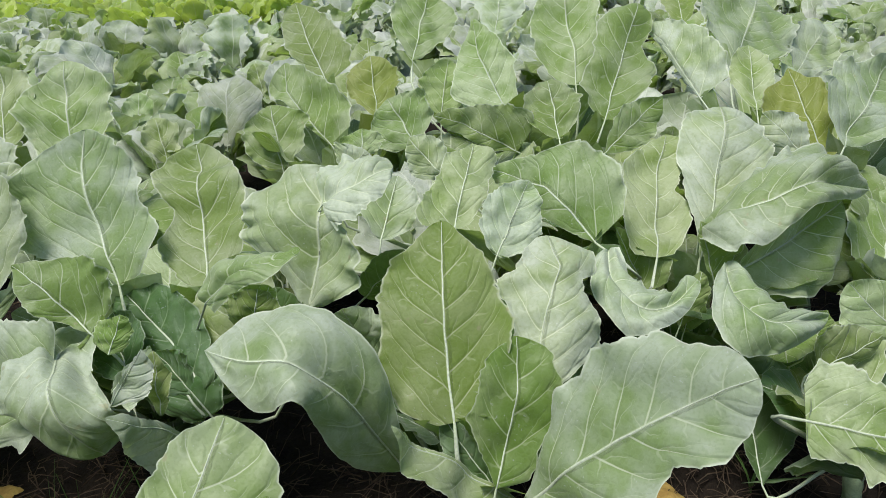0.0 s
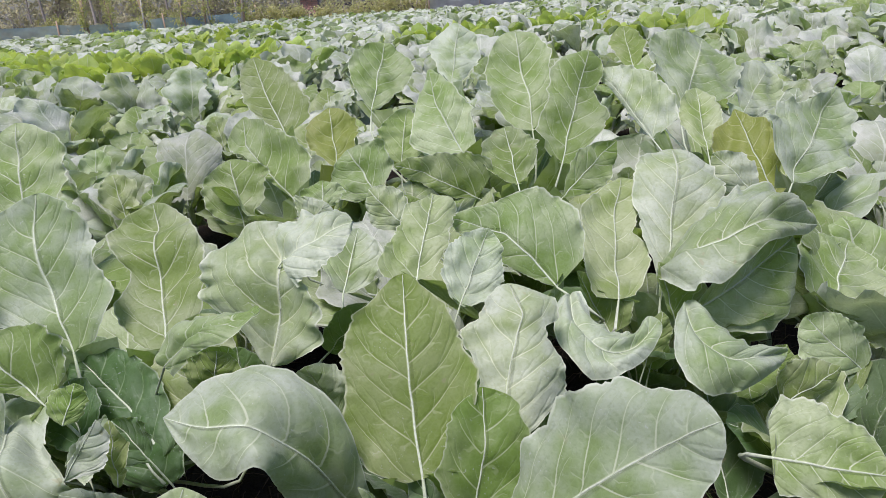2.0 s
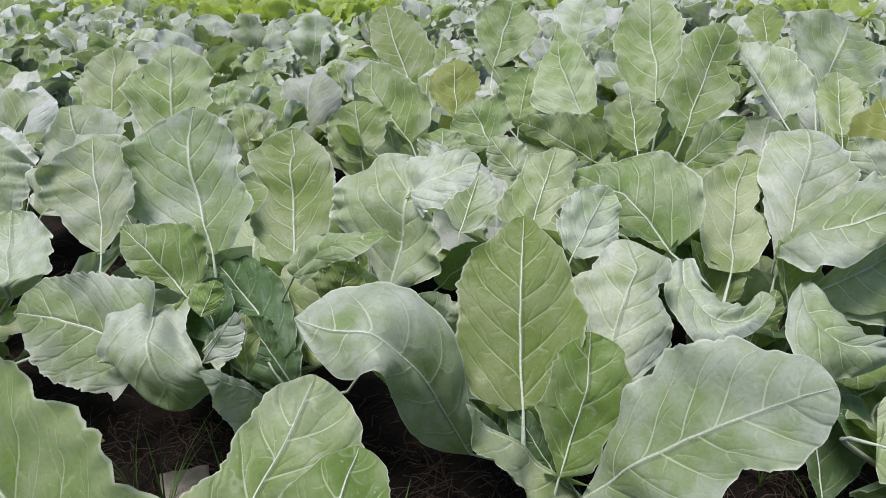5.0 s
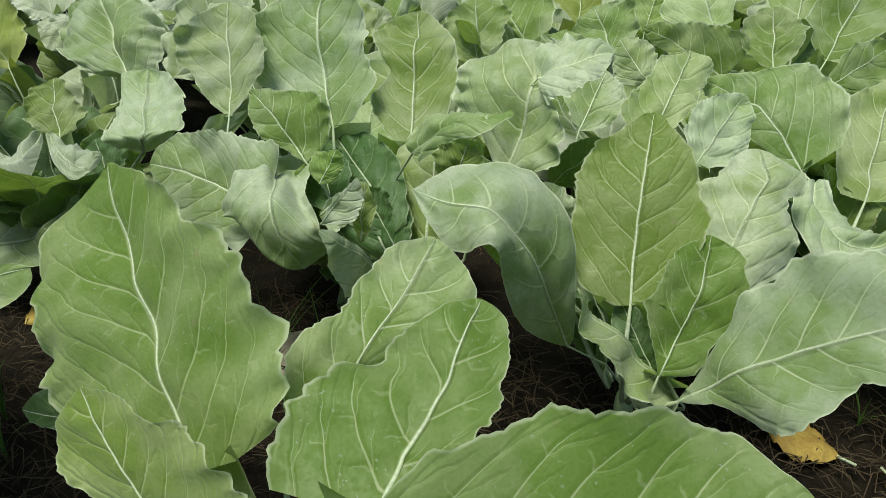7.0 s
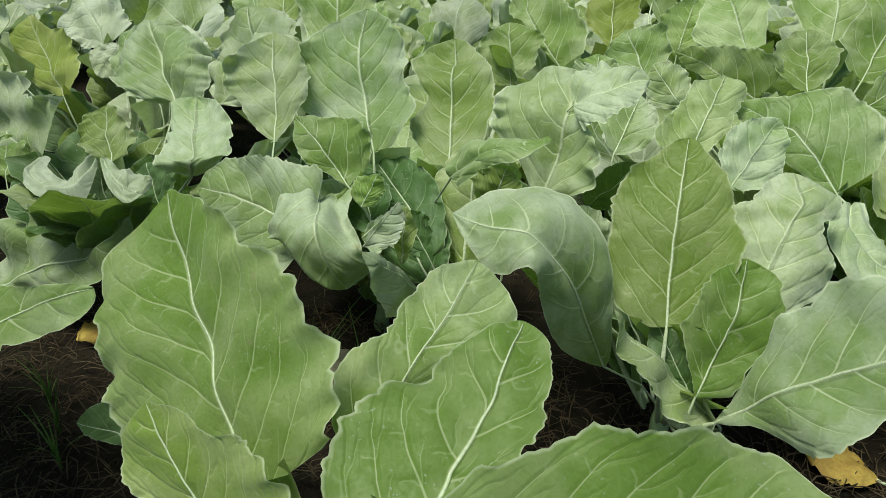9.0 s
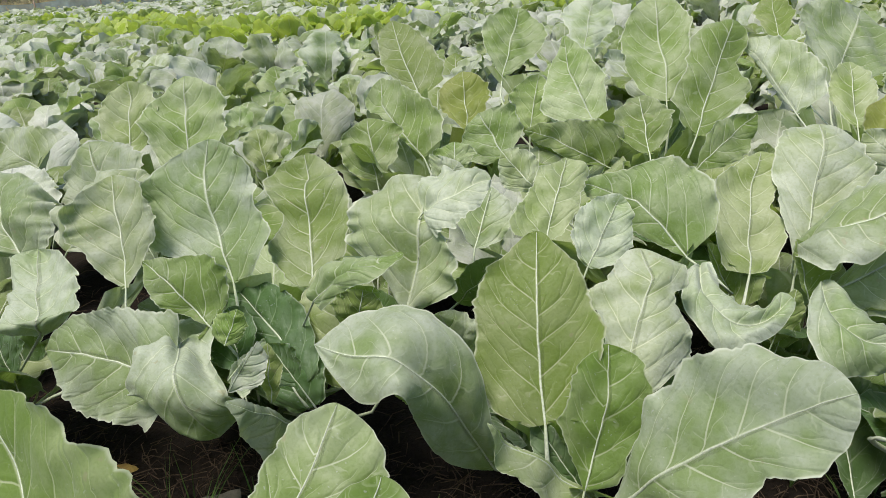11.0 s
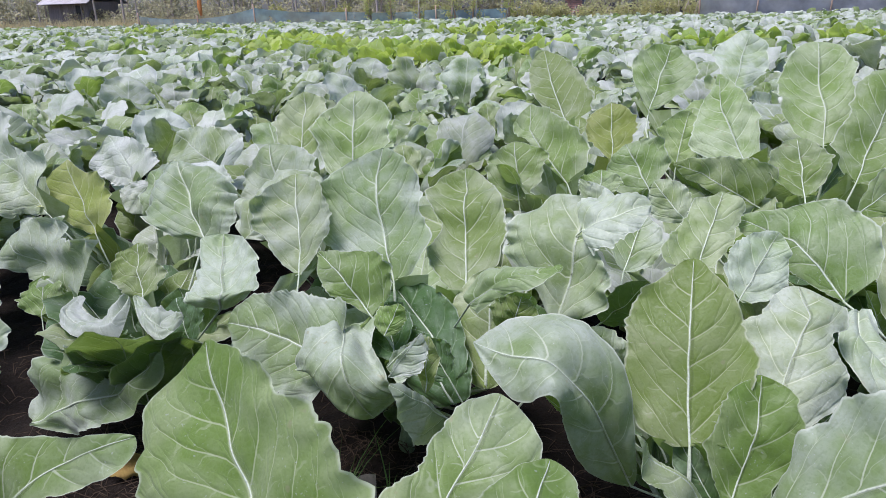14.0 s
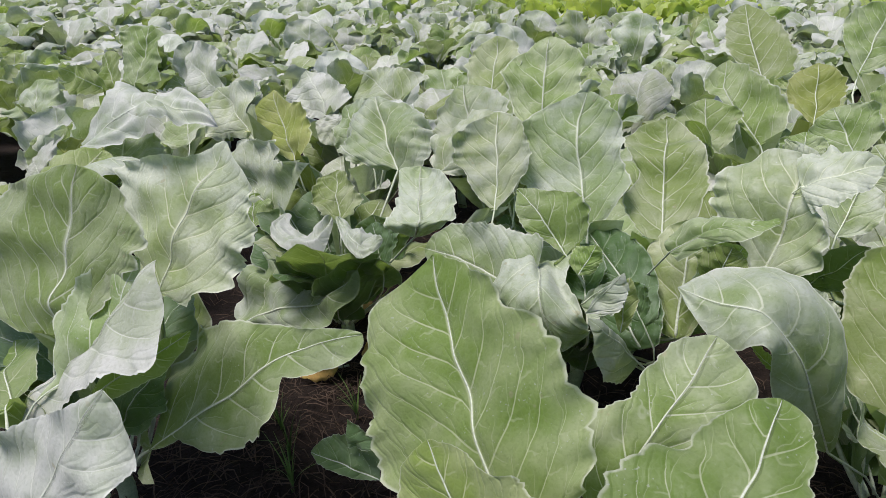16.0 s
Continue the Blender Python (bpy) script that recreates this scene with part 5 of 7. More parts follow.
leaf(N, (-0.898, 0.060, 0.320), (-0.790, 0.130, 0.534), (0.903, -0.150, -0.403), 0.201, left=(0.000, 0.062, 0.075, 0.088, 0.101, 0.112, 0.116, 0.106, 0.097, 0.088, 0.079, 0.070, 0.061, 0.053, 0.045, 0.036, 0.028, 0.021, 0.014, 0.007, 0.000), right=(0.000, 0.007, 0.015, 0.022, 0.029, 0.036, 0.044, 0.051, 0.058, 0.065, 0.073, 0.080, 0.085, 0.085, 0.085, 0.086, 0.086, 0.086, 0.075, 0.063, 0.000), cup=0.08, bend=0.08, wave=0.35, tone='pale', thick=0.003)
leaf(N, (-1.104, 0.160, 0.373), (-1.335, 0.300, 0.359), (0.460, 0.801, 0.383), 0.102, peak=0.5, cup=0.1, wave=0.5, tone='green', thick=0.003)
leaf(V, (-1.622, 1.353, 0.400), (-1.777, 1.447, 0.590), (0.799, 0.127, 0.587), 0.265, left=(0.000, 0.017, 0.032, 0.041, 0.051, 0.060, 0.069, 0.079, 0.088, 0.096, 0.103, 0.109, 0.116, 0.122, 0.129, 0.136, 0.142, 0.149, 0.155, 0.065, 0.000), right=(0.034, 0.067, 0.089, 0.091, 0.093, 0.095, 0.098, 0.100, 0.102, 0.105, 0.107, 0.110, 0.095, 0.071, 0.052, 0.046, 0.040, 0.034, 0.028, 0.015, 0.000), mid=(0.000, -0.000, -0.000, -0.000, -0.000, -0.000, -0.000, -0.000, -0.001, -0.002, -0.003, -0.004, -0.005, -0.006, -0.007, -0.006, -0.005, -0.004, -0.002, -0.001, 0.000), cup=0.15, wave=0.6, tone='yellow', thick=0.003, crease=1.2, frill=1.0)
leaf(V, (-1.800, 1.366, 0.440), (-2.071, 1.475, 0.570), (0.490, 0.211, 0.846), 0.291, left=(0.000, 0.010, 0.020, 0.030, 0.041, 0.051, 0.061, 0.071, 0.082, 0.095, 0.108, 0.121, 0.134, 0.147, 0.160, 0.117, 0.090, 0.089, 0.089, 0.088, 0.000), right=(0.000, 0.023, 0.046, 0.070, 0.093, 0.078, 0.030, 0.054, 0.118, 0.132, 0.121, 0.110, 0.099, 0.088, 0.076, 0.065, 0.052, 0.039, 0.026, 0.013, 0.000), mid=(0.000, 0.001, 0.001, 0.002, 0.002, 0.003, 0.003, 0.004, 0.004, 0.005, 0.005, 0.005, 0.005, 0.006, 0.006, 0.005, 0.004, 0.003, 0.002, 0.001, 0.000), cup=0.1, wave=0.6, tone='wax', thick=0.003, frill=1.0)
leaf(W, (-1.750, 1.660, 0.460), (-1.927, 1.780, 0.601), (0.700, 0.240, 0.673), 0.272, left=(0.000, 0.017, 0.034, 0.051, 0.069, 0.086, 0.095, 0.099, 0.103, 0.106, 0.110, 0.113, 0.117, 0.120, 0.124, 0.127, 0.130, 0.132, 0.135, 0.137, 0.000), right=(0.135, 0.127, 0.120, 0.112, 0.104, 0.097, 0.091, 0.086, 0.081, 0.076, 0.071, 0.066, 0.061, 0.056, 0.049, 0.041, 0.033, 0.025, 0.016, 0.008, 0.000), mid=(0.000, 0.006, 0.012, 0.018, 0.024, 0.026, 0.025, 0.025, 0.025, 0.025, 0.025, 0.024, 0.021, 0.018, 0.016, 0.013, 0.010, 0.008, 0.005, 0.003, 0.000), cup=-0.1, bend=0.06, wave=0.7, tone='pale', thick=0.003, frill=1.0)
leaf(V, (-1.604, 1.588, 0.500), (-1.641, 1.506, 0.420), (-0.878, -0.066, 0.474), 0.114, peak=0.55, cup=-0.2, bend=0.08, wave=0.6, tone='pale', thick=0.003, frill=1.0)
leaf(V, (-1.414, 1.471, 0.400), (-1.570, 1.558, 0.540), (0.702, 0.144, 0.697), 0.204, peak=0.55, cup=0.1, bend=0.05, wave=0.7, tone='wax', thick=0.003, frill=1.0)
leaf(V, (-1.388, 1.514, 0.440), (-1.490, 1.669, 0.550), (0.879, 0.343, 0.332), 0.233, left=(0.000, 0.012, 0.025, 0.037, 0.049, 0.060, 0.063, 0.067, 0.070, 0.074, 0.077, 0.080, 0.084, 0.087, 0.091, 0.094, 0.098, 0.090, 0.081, 0.071, 0.000), right=(0.086, 0.106, 0.125, 0.136, 0.132, 0.129, 0.126, 0.122, 0.119, 0.116, 0.112, 0.109, 0.101, 0.092, 0.084, 0.076, 0.067, 0.059, 0.050, 0.042, 0.000), cup=-0.2, bend=0.12, wave=0.6, tone='pale', thick=0.003, frill=1.0)
leaf(W, (-1.556, 1.848, 0.500), (-1.812, 1.998, 0.570), (0.442, 0.372, 0.816), 0.268, left=(0.000, 0.008, 0.016, 0.024, 0.032, 0.040, 0.048, 0.056, 0.064, 0.069, 0.075, 0.080, 0.085, 0.091, 0.096, 0.101, 0.107, 0.112, 0.118, 0.123, 0.000), right=(0.146, 0.138, 0.131, 0.123, 0.118, 0.113, 0.108, 0.104, 0.099, 0.095, 0.090, 0.086, 0.081, 0.074, 0.064, 0.053, 0.042, 0.032, 0.021, 0.011, 0.000), cup=-0.15, bend=0.1, wave=0.8, tone='wax', thick=0.003, frill=1.0)
leaf(V, (-1.290, 1.520, 0.430), (-1.383, 1.622, 0.460), (0.689, 0.465, 0.556), 0.098, peak=0.55, cup=0.3, wave=0.8, tone='pale', thick=0.002, frill=1.0)
leaf(M, (-0.763, 1.140, 0.483), (-0.831, 1.220, 0.637), (0.926, 0.066, 0.371), 0.143, left=(0.000, 0.027, 0.053, 0.062, 0.065, 0.068, 0.070, 0.073, 0.076, 0.079, 0.081, 0.080, 0.076, 0.072, 0.069, 0.065, 0.061, 0.054, 0.047, 0.041, 0.000), right=(0.000, 0.007, 0.014, 0.021, 0.028, 0.034, 0.039, 0.043, 0.047, 0.052, 0.056, 0.060, 0.062, 0.059, 0.056, 0.053, 0.050, 0.048, 0.032, 0.016, 0.000), mid=(0.000, -0.003, -0.005, -0.008, -0.011, -0.014, -0.016, -0.019, -0.021, -0.022, -0.023, -0.024, -0.025, -0.026, -0.027, -0.028, -0.024, -0.018, -0.012, -0.006, 0.000), cup=-0.1, wave=0.5, tone='wax', thick=0.003, frill=1.0)
leaf(M, (-1.227, 1.080, 0.356), (-1.309, 1.180, 0.453), (0.852, 0.257, 0.456), 0.156, left=(0.000, 0.011, 0.022, 0.032, 0.043, 0.053, 0.057, 0.062, 0.066, 0.070, 0.074, 0.078, 0.082, 0.086, 0.085, 0.079, 0.072, 0.065, 0.058, 0.050, 0.000), right=(0.000, 0.044, 0.050, 0.055, 0.060, 0.065, 0.070, 0.067, 0.063, 0.059, 0.055, 0.051, 0.047, 0.043, 0.039, 0.035, 0.032, 0.030, 0.026, 0.013, 0.000), mid=(0.000, -0.000, -0.001, -0.001, -0.002, -0.002, -0.002, -0.003, -0.003, -0.004, -0.004, -0.004, -0.003, -0.003, -0.003, -0.002, -0.002, -0.001, -0.001, -0.000, 0.000), cup=0.1, wave=1.0, tone='mid', thick=0.003, frill=1.0)
leaf(M, (-1.371, 1.020, 0.357), (-1.670, 1.120, 0.456), (0.364, 0.180, 0.914), 0.242, left=(0.000, 0.007, 0.013, 0.020, 0.026, 0.033, 0.036, 0.038, 0.040, 0.042, 0.045, 0.047, 0.049, 0.052, 0.054, 0.057, 0.059, 0.061, 0.064, 0.043, 0.000), right=(0.178, 0.168, 0.158, 0.147, 0.137, 0.127, 0.116, 0.121, 0.137, 0.148, 0.141, 0.133, 0.125, 0.118, 0.110, 0.103, 0.095, 0.088, 0.065, 0.033, 0.000), mid=(0.000, -0.001, -0.001, -0.002, -0.002, -0.003, -0.003, -0.004, -0.004, -0.005, -0.004, -0.004, -0.003, -0.003, -0.002, -0.002, -0.002, -0.001, -0.001, -0.000, 0.000), cup=0.1, wave=0.9, tone='wax', thick=0.003, crease=1.6, frill=1.0)
leaf(M, (-1.467, 1.000, 0.316), (-1.492, 1.050, 0.396), (0.965, 0.100, 0.243), 0.146, peak=0.55, cup=0.2, wave=0.6, tone='green', thick=0.002, frill=1.0)
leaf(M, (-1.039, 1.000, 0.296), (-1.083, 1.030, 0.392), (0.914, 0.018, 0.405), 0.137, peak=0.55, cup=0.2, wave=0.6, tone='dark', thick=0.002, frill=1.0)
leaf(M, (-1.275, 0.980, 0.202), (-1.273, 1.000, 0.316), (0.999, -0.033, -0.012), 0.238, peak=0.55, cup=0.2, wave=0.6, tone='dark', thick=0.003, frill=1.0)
leaf(X, (-2.420, 1.118, 0.340), (-2.423, 1.306, 0.380), (0.736, 0.153, -0.660), 0.111, left=(0.000, 0.088, 0.095, 0.090, 0.085, 0.080, 0.075, 0.070, 0.066, 0.061, 0.055, 0.050, 0.044, 0.039, 0.033, 0.028, 0.022, 0.017, 0.011, 0.006, 0.000), right=(0.000, 0.006, 0.012, 0.017, 0.016, 0.016, 0.016, 0.016, 0.016, 0.016, 0.016, 0.015, 0.015, 0.014, 0.012, 0.010, 0.008, 0.006, 0.004, 0.002, 0.000), cup=0.1, wave=0.4, tone='yellow', thick=0.002, frill=1.0)
leaf(Y, (-2.944, 1.640, 0.461), (-3.284, 1.660, 0.540), (0.228, 0.043, 0.973), 0.161, left=(0.000, 0.008, 0.015, 0.023, 0.030, 0.038, 0.046, 0.053, 0.061, 0.068, 0.074, 0.077, 0.081, 0.084, 0.087, 0.090, 0.093, 0.096, 0.100, 0.103, 0.000), right=(0.000, 0.049, 0.056, 0.057, 0.057, 0.057, 0.057, 0.058, 0.058, 0.058, 0.058, 0.058, 0.058, 0.050, 0.043, 0.036, 0.029, 0.022, 0.014, 0.007, 0.000), cup=0.1, wave=0.5, tone='green', thick=0.003, frill=1.0)
leaf(Z, (-3.143, 1.920, 0.433), (-3.158, 2.080, 0.699), (0.997, 0.081, 0.008), 0.352, left=(0.000, 0.039, 0.078, 0.107, 0.108, 0.109, 0.110, 0.111, 0.111, 0.112, 0.113, 0.114, 0.127, 0.144, 0.161, 0.178, 0.189, 0.169, 0.148, 0.127, 0.000), right=(0.000, 0.058, 0.116, 0.163, 0.155, 0.148, 0.141, 0.134, 0.127, 0.119, 0.112, 0.105, 0.099, 0.101, 0.103, 0.104, 0.106, 0.108, 0.082, 0.041, 0.000), mid=(0.000, -0.000, -0.001, -0.001, -0.002, -0.002, -0.002, -0.002, -0.002, -0.001, -0.001, -0.001, -0.001, -0.001, -0.001, -0.001, -0.000, -0.000, -0.000, -0.000, 0.000), cup=0.1, wave=0.5, tone='mid', thick=0.003, frill=1.0)
leaf(Y, (-2.929, 1.670, 0.460), (-3.094, 1.760, 0.600), (0.701, 0.253, 0.667), 0.171, peak=0.55, cup=0.1, wave=0.5, tone='green', thick=0.003, frill=1.0)
leaf(X, (-2.143, 1.072, 0.300), (-2.285, 1.239, 0.420), (0.822, 0.458, 0.337), 0.310, peak=0.55, cup=0, wave=0.6, tone='wax', thick=0.003, frill=1.0)
leaf(Y, (-3.129, 1.400, 0.358), (-3.196, 1.500, 0.512), (0.941, 0.180, 0.287), 0.406, peak=0.55, cup=-0.1, bend=0.1, wave=0.9, tone='wax', thick=0.003, frill=1.0)
leaf(Z, (-2.501, 1.870, 0.459), (-2.817, 1.980, 0.583), (0.420, 0.217, 0.881), 0.263, peak=0.55, cup=-0.1, bend=0.1, wave=0.9, tone='pale', thick=0.003, frill=1.0)
leaf(X, (-2.152, 1.391, 0.380), (-2.338, 1.551, 0.460), (0.680, 0.545, 0.491), 0.229, peak=0.55, cup=0.2, wave=0.9, tone='wax', thick=0.003, frill=1.0)
leaf(X, (-2.519, 1.044, 0.300), (-2.603, 1.083, 0.340), (0.533, 0.364, 0.764), 0.324, peak=0.55, cup=-0.2, bend=0.1, wave=0.9, tone='pale', thick=0.003, frill=1.0)
leaf(E, (0.419, 1.140, 0.317), (0.453, 1.150, 0.420), (0.949, 0.011, -0.316), 0.063, peak=0.55, cup=0.1, wave=0.5, tone='green', thick=0.002, frill=1.0)
leaf(E, (0.629, 1.200, 0.294), (0.605, 1.100, 0.257), (-0.966, 0.250, -0.063), 0.116, peak=0.5, cup=0.1, wave=0.5, tone='green', thick=0.002, frill=1.0)
leaf(P, (-0.281, 0.870, 0.476), (-0.259, 0.870, 0.553), (0.964, 0.000, -0.265), 0.088, peak=0.55, cup=0.1, wave=0.5, tone='green', thick=0.002, stalk=False)
leaf(P, (-0.460, 0.780, 0.423), (-0.407, 0.800, 0.501), (0.825, 0.019, -0.565), 0.043, left=(0.000, 0.001, 0.002, 0.002, 0.003, 0.004, 0.004, 0.004, 0.004, 0.004, 0.004, 0.004, 0.004, 0.004, 0.003, 0.003, 0.002, 0.002, 0.001, 0.001, 0.000), right=(0.000, 0.005, 0.009, 0.014, 0.019, 0.023, 0.028, 0.033, 0.037, 0.039, 0.038, 0.036, 0.034, 0.032, 0.030, 0.028, 0.026, 0.024, 0.017, 0.008, 0.000), cup=0.15, wave=0.4, tone='pale', thick=0.002, stalk=False)
leaf(P, (-0.403, 0.800, 0.393), (-0.401, 0.820, 0.488), (1.000, -0.017, -0.024), 0.039, peak=0.55, cup=0.1, wave=0.4, tone='green', thick=0.002, stalk=False)
draped(P, ((-0.544, 0.990, 0.401), (-0.611, 0.950, 0.432), (-0.570, 0.840, 0.441), (-0.540, 0.790, 0.408), (-0.501, 0.800, 0.326)),
       ((-0.549, 1.000, 0.412), (-0.655, 1.000, 0.426), (-0.651, 0.880, 0.429), (-0.653, 0.790, 0.395), (-0.566, 0.800, 0.318)),
       ((-0.532, 0.970, 0.398), (-0.549, 0.940, 0.423), (-0.524, 0.860, 0.431), (-0.469, 0.820, 0.387), (-0.465, 0.820, 0.340)), tone='wax', bulge=0.12, ruffle=1.7, crumple=3.0)
draped(M, ((-1.460, 0.900, 0.073), (-1.328, 0.890, 0.146), (-1.210, 0.880, 0.201), (-1.110, 0.880, 0.243), (-1.051, 0.920, 0.317)),
       ((-1.509, 0.940, 0.096), (-1.457, 0.960, 0.189), (-1.370, 0.980, 0.271), (-1.226, 0.930, 0.218), (-1.064, 0.930, 0.317)),
       ((-1.394, 0.870, 0.095), (-1.285, 0.850, 0.114), (-1.179, 0.840, 0.158), (-1.090, 0.850, 0.205), (-1.032, 0.900, 0.304)), tone='wax', bulge=-0.05, ruffle=1.3, crumple=1.8, thick=0.004)
draped(M, ((-1.331, 1.000, 0.381), (-1.314, 0.940, 0.356), (-1.206, 0.900, 0.362), (-1.157, 0.920, 0.370), (-1.169, 0.980, 0.408)),
       ((-1.325, 1.000, 0.390), (-1.287, 0.960, 0.370), (-1.219, 0.930, 0.368), (-1.197, 0.950, 0.372), (-1.177, 0.980, 0.412)),
       ((-1.341, 1.000, 0.379), (-1.336, 0.930, 0.364), (-1.235, 0.880, 0.347), (-1.141, 0.890, 0.349), (-1.158, 0.980, 0.405)), tone='pale', bulge=0.2, ruffle=0.8, crumple=1.8, thick=0.001)
draped(M, ((-1.153, 0.980, 0.410), (-1.072, 0.920, 0.398), (-1.016, 0.900, 0.388), (-0.976, 0.920, 0.407)),
       ((-1.147, 0.980, 0.414), (-1.088, 0.960, 0.404), (-1.041, 0.950, 0.402), (-0.992, 0.940, 0.408)),
       ((-1.158, 0.980, 0.405), (-1.071, 0.900, 0.391), (-1.009, 0.880, 0.368), (-0.970, 0.910, 0.396)), tone='pale', bulge=0.2, ruffle=0.8, crumple=1.8, thick=0.001)
draped(M, ((-0.932, 0.980, 0.399), (-0.902, 0.950, 0.452), (-0.935, 1.000, 0.473), (-0.971, 1.060, 0.496), (-1.003, 1.120, 0.522)),
       ((-0.956, 0.980, 0.395), (-0.987, 0.950, 0.431), (-0.993, 1.000, 0.456), (-1.024, 1.050, 0.486), (-1.045, 1.100, 0.520)),
       ((-0.904, 0.980, 0.403), (-0.820, 0.950, 0.470), (-0.838, 1.000, 0.495), (-0.880, 1.050, 0.516), (-0.945, 1.100, 0.529)), tone='wax', bulge=-0.12, ruffle=1.1, crumple=1.8, thick=0.0025)
# inner leaf of P, its dark tone standing in for shade in the hollow
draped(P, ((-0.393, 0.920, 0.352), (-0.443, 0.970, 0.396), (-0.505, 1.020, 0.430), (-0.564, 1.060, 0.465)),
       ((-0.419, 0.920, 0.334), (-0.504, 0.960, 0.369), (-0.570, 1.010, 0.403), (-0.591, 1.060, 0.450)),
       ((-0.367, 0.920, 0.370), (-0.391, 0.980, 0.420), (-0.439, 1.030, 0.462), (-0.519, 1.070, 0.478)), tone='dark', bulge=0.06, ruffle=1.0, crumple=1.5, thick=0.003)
draped(P, ((-0.338, 0.940, 0.331), (-0.346, 0.990, 0.401), (-0.349, 1.030, 0.467), (-0.350, 1.070, 0.522)),
       ((-0.354, 0.940, 0.328), (-0.436, 0.980, 0.375), (-0.438, 1.030, 0.439), (-0.397, 1.070, 0.509)),
       ((-0.317, 0.940, 0.337), (-0.291, 0.980, 0.406), (-0.292, 1.030, 0.471), (-0.314, 1.070, 0.525)), tone='mid', bulge=0.06, ruffle=0.9, crumple=1.5, thick=0.0035)
# lower inner leaf, again coloured dark for the hollow's shade
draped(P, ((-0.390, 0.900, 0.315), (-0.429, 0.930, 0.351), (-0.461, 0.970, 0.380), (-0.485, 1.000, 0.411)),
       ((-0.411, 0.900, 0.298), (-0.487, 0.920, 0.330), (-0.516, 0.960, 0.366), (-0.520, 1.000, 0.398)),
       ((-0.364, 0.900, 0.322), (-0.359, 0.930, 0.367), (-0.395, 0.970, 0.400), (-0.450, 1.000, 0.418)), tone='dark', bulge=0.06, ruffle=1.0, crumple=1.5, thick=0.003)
draped(E, ((0.284, 1.150, 0.469), (0.277, 1.060, 0.449), (0.312, 1.020, 0.422), (0.371, 1.040, 0.417), (0.428, 1.100, 0.431)),
       ((0.300, 1.160, 0.474), (0.315, 1.100, 0.447), (0.340, 1.070, 0.425), (0.379, 1.080, 0.421), (0.418, 1.120, 0.434)),
       ((0.262, 1.140, 0.473), (0.236, 1.030, 0.457), (0.284, 0.980, 0.395), (0.362, 1.000, 0.405), (0.436, 1.080, 0.425)), tone='wax', bulge=0.22, ruffle=0.9, crumple=1.0, thick=0.001)
draped(E, ((0.495, 1.160, 0.432), (0.487, 1.080, 0.408), (0.522, 1.040, 0.383), (0.583, 1.050, 0.372), (0.662, 1.100, 0.349)),
       ((0.511, 1.170, 0.434), (0.528, 1.110, 0.418), (0.560, 1.080, 0.393), (0.609, 1.090, 0.370), (0.672, 1.120, 0.349)),
       ((0.481, 1.150, 0.427), (0.438, 1.050, 0.406), (0.467, 1.000, 0.346), (0.547, 1.010, 0.337), (0.651, 1.080, 0.341)), tone='wax', bulge=0.22, ruffle=0.9, crumple=1.0, thick=0.001)
draped(C, ((-0.069, 0.840, 0.253), (-0.099, 0.800, 0.346), (-0.133, 0.760, 0.447), (-0.190, 0.740, 0.512), (-0.255, 0.760, 0.502), (-0.321, 0.800, 0.497)),
       ((-0.062, 0.840, 0.255), (-0.066, 0.800, 0.364), (-0.087, 0.800, 0.464), (-0.160, 0.820, 0.536), (-0.240, 0.840, 0.532), (-0.322, 0.810, 0.498)),
       ((-0.078, 0.840, 0.251), (-0.140, 0.780, 0.315), (-0.161, 0.730, 0.420), (-0.174, 0.700, 0.481), (-0.245, 0.720, 0.464), (-0.318, 0.790, 0.492)), tone='wax', bulge=0.07, ruffle=0.9, crumple=0.6, thick=0.002)
draped(E, ((0.471, 1.240, 0.461), (0.529, 1.200, 0.514), (0.600, 1.200, 0.542), (0.701, 1.260, 0.544), (0.836, 1.360, 0.489)),
       ((0.485, 1.260, 0.464), (0.568, 1.280, 0.536), (0.642, 1.320, 0.581), (0.772, 1.380, 0.557), (0.847, 1.380, 0.494)),
       ((0.459, 1.220, 0.459), (0.489, 1.140, 0.477), (0.573, 1.140, 0.491), (0.671, 1.200, 0.525), (0.825, 1.340, 0.480)), tone='wax', bulge=0.14, ruffle=1.0, crumple=1.0, thick=0.002)
draped(E, ((0.533, 1.200, 0.391), (0.601, 1.220, 0.424), (0.681, 1.270, 0.446), (0.779, 1.340, 0.476)),
       ((0.544, 1.220, 0.401), (0.610, 1.260, 0.456), (0.685, 1.310, 0.485), (0.779, 1.360, 0.485)),
       ((0.534, 1.180, 0.391), (0.600, 1.180, 0.352), (0.711, 1.220, 0.347), (0.784, 1.320, 0.419)), tone='mid', bulge=0.08, ruffle=0.8, crumple=1.0, thick=0.003)
draped(P, ((-0.221, 0.980, 0.463), (-0.208, 1.000, 0.519), (-0.199, 1.020, 0.572), (-0.194, 1.050, 0.616), (-0.189, 1.100, 0.658)),
       ((-0.235, 0.980, 0.468), (-0.269, 1.020, 0.518), (-0.318, 1.050, 0.567), (-0.311, 1.080, 0.615), (-0.241, 1.120, 0.662)),
       ((-0.201, 0.970, 0.465), (-0.141, 0.950, 0.509), (-0.138, 0.980, 0.569), (-0.166, 1.020, 0.603), (-0.156, 1.100, 0.664)), tone='wax', bulge=0.1, ruffle=1.0, crumple=1.5, thick=0.003)
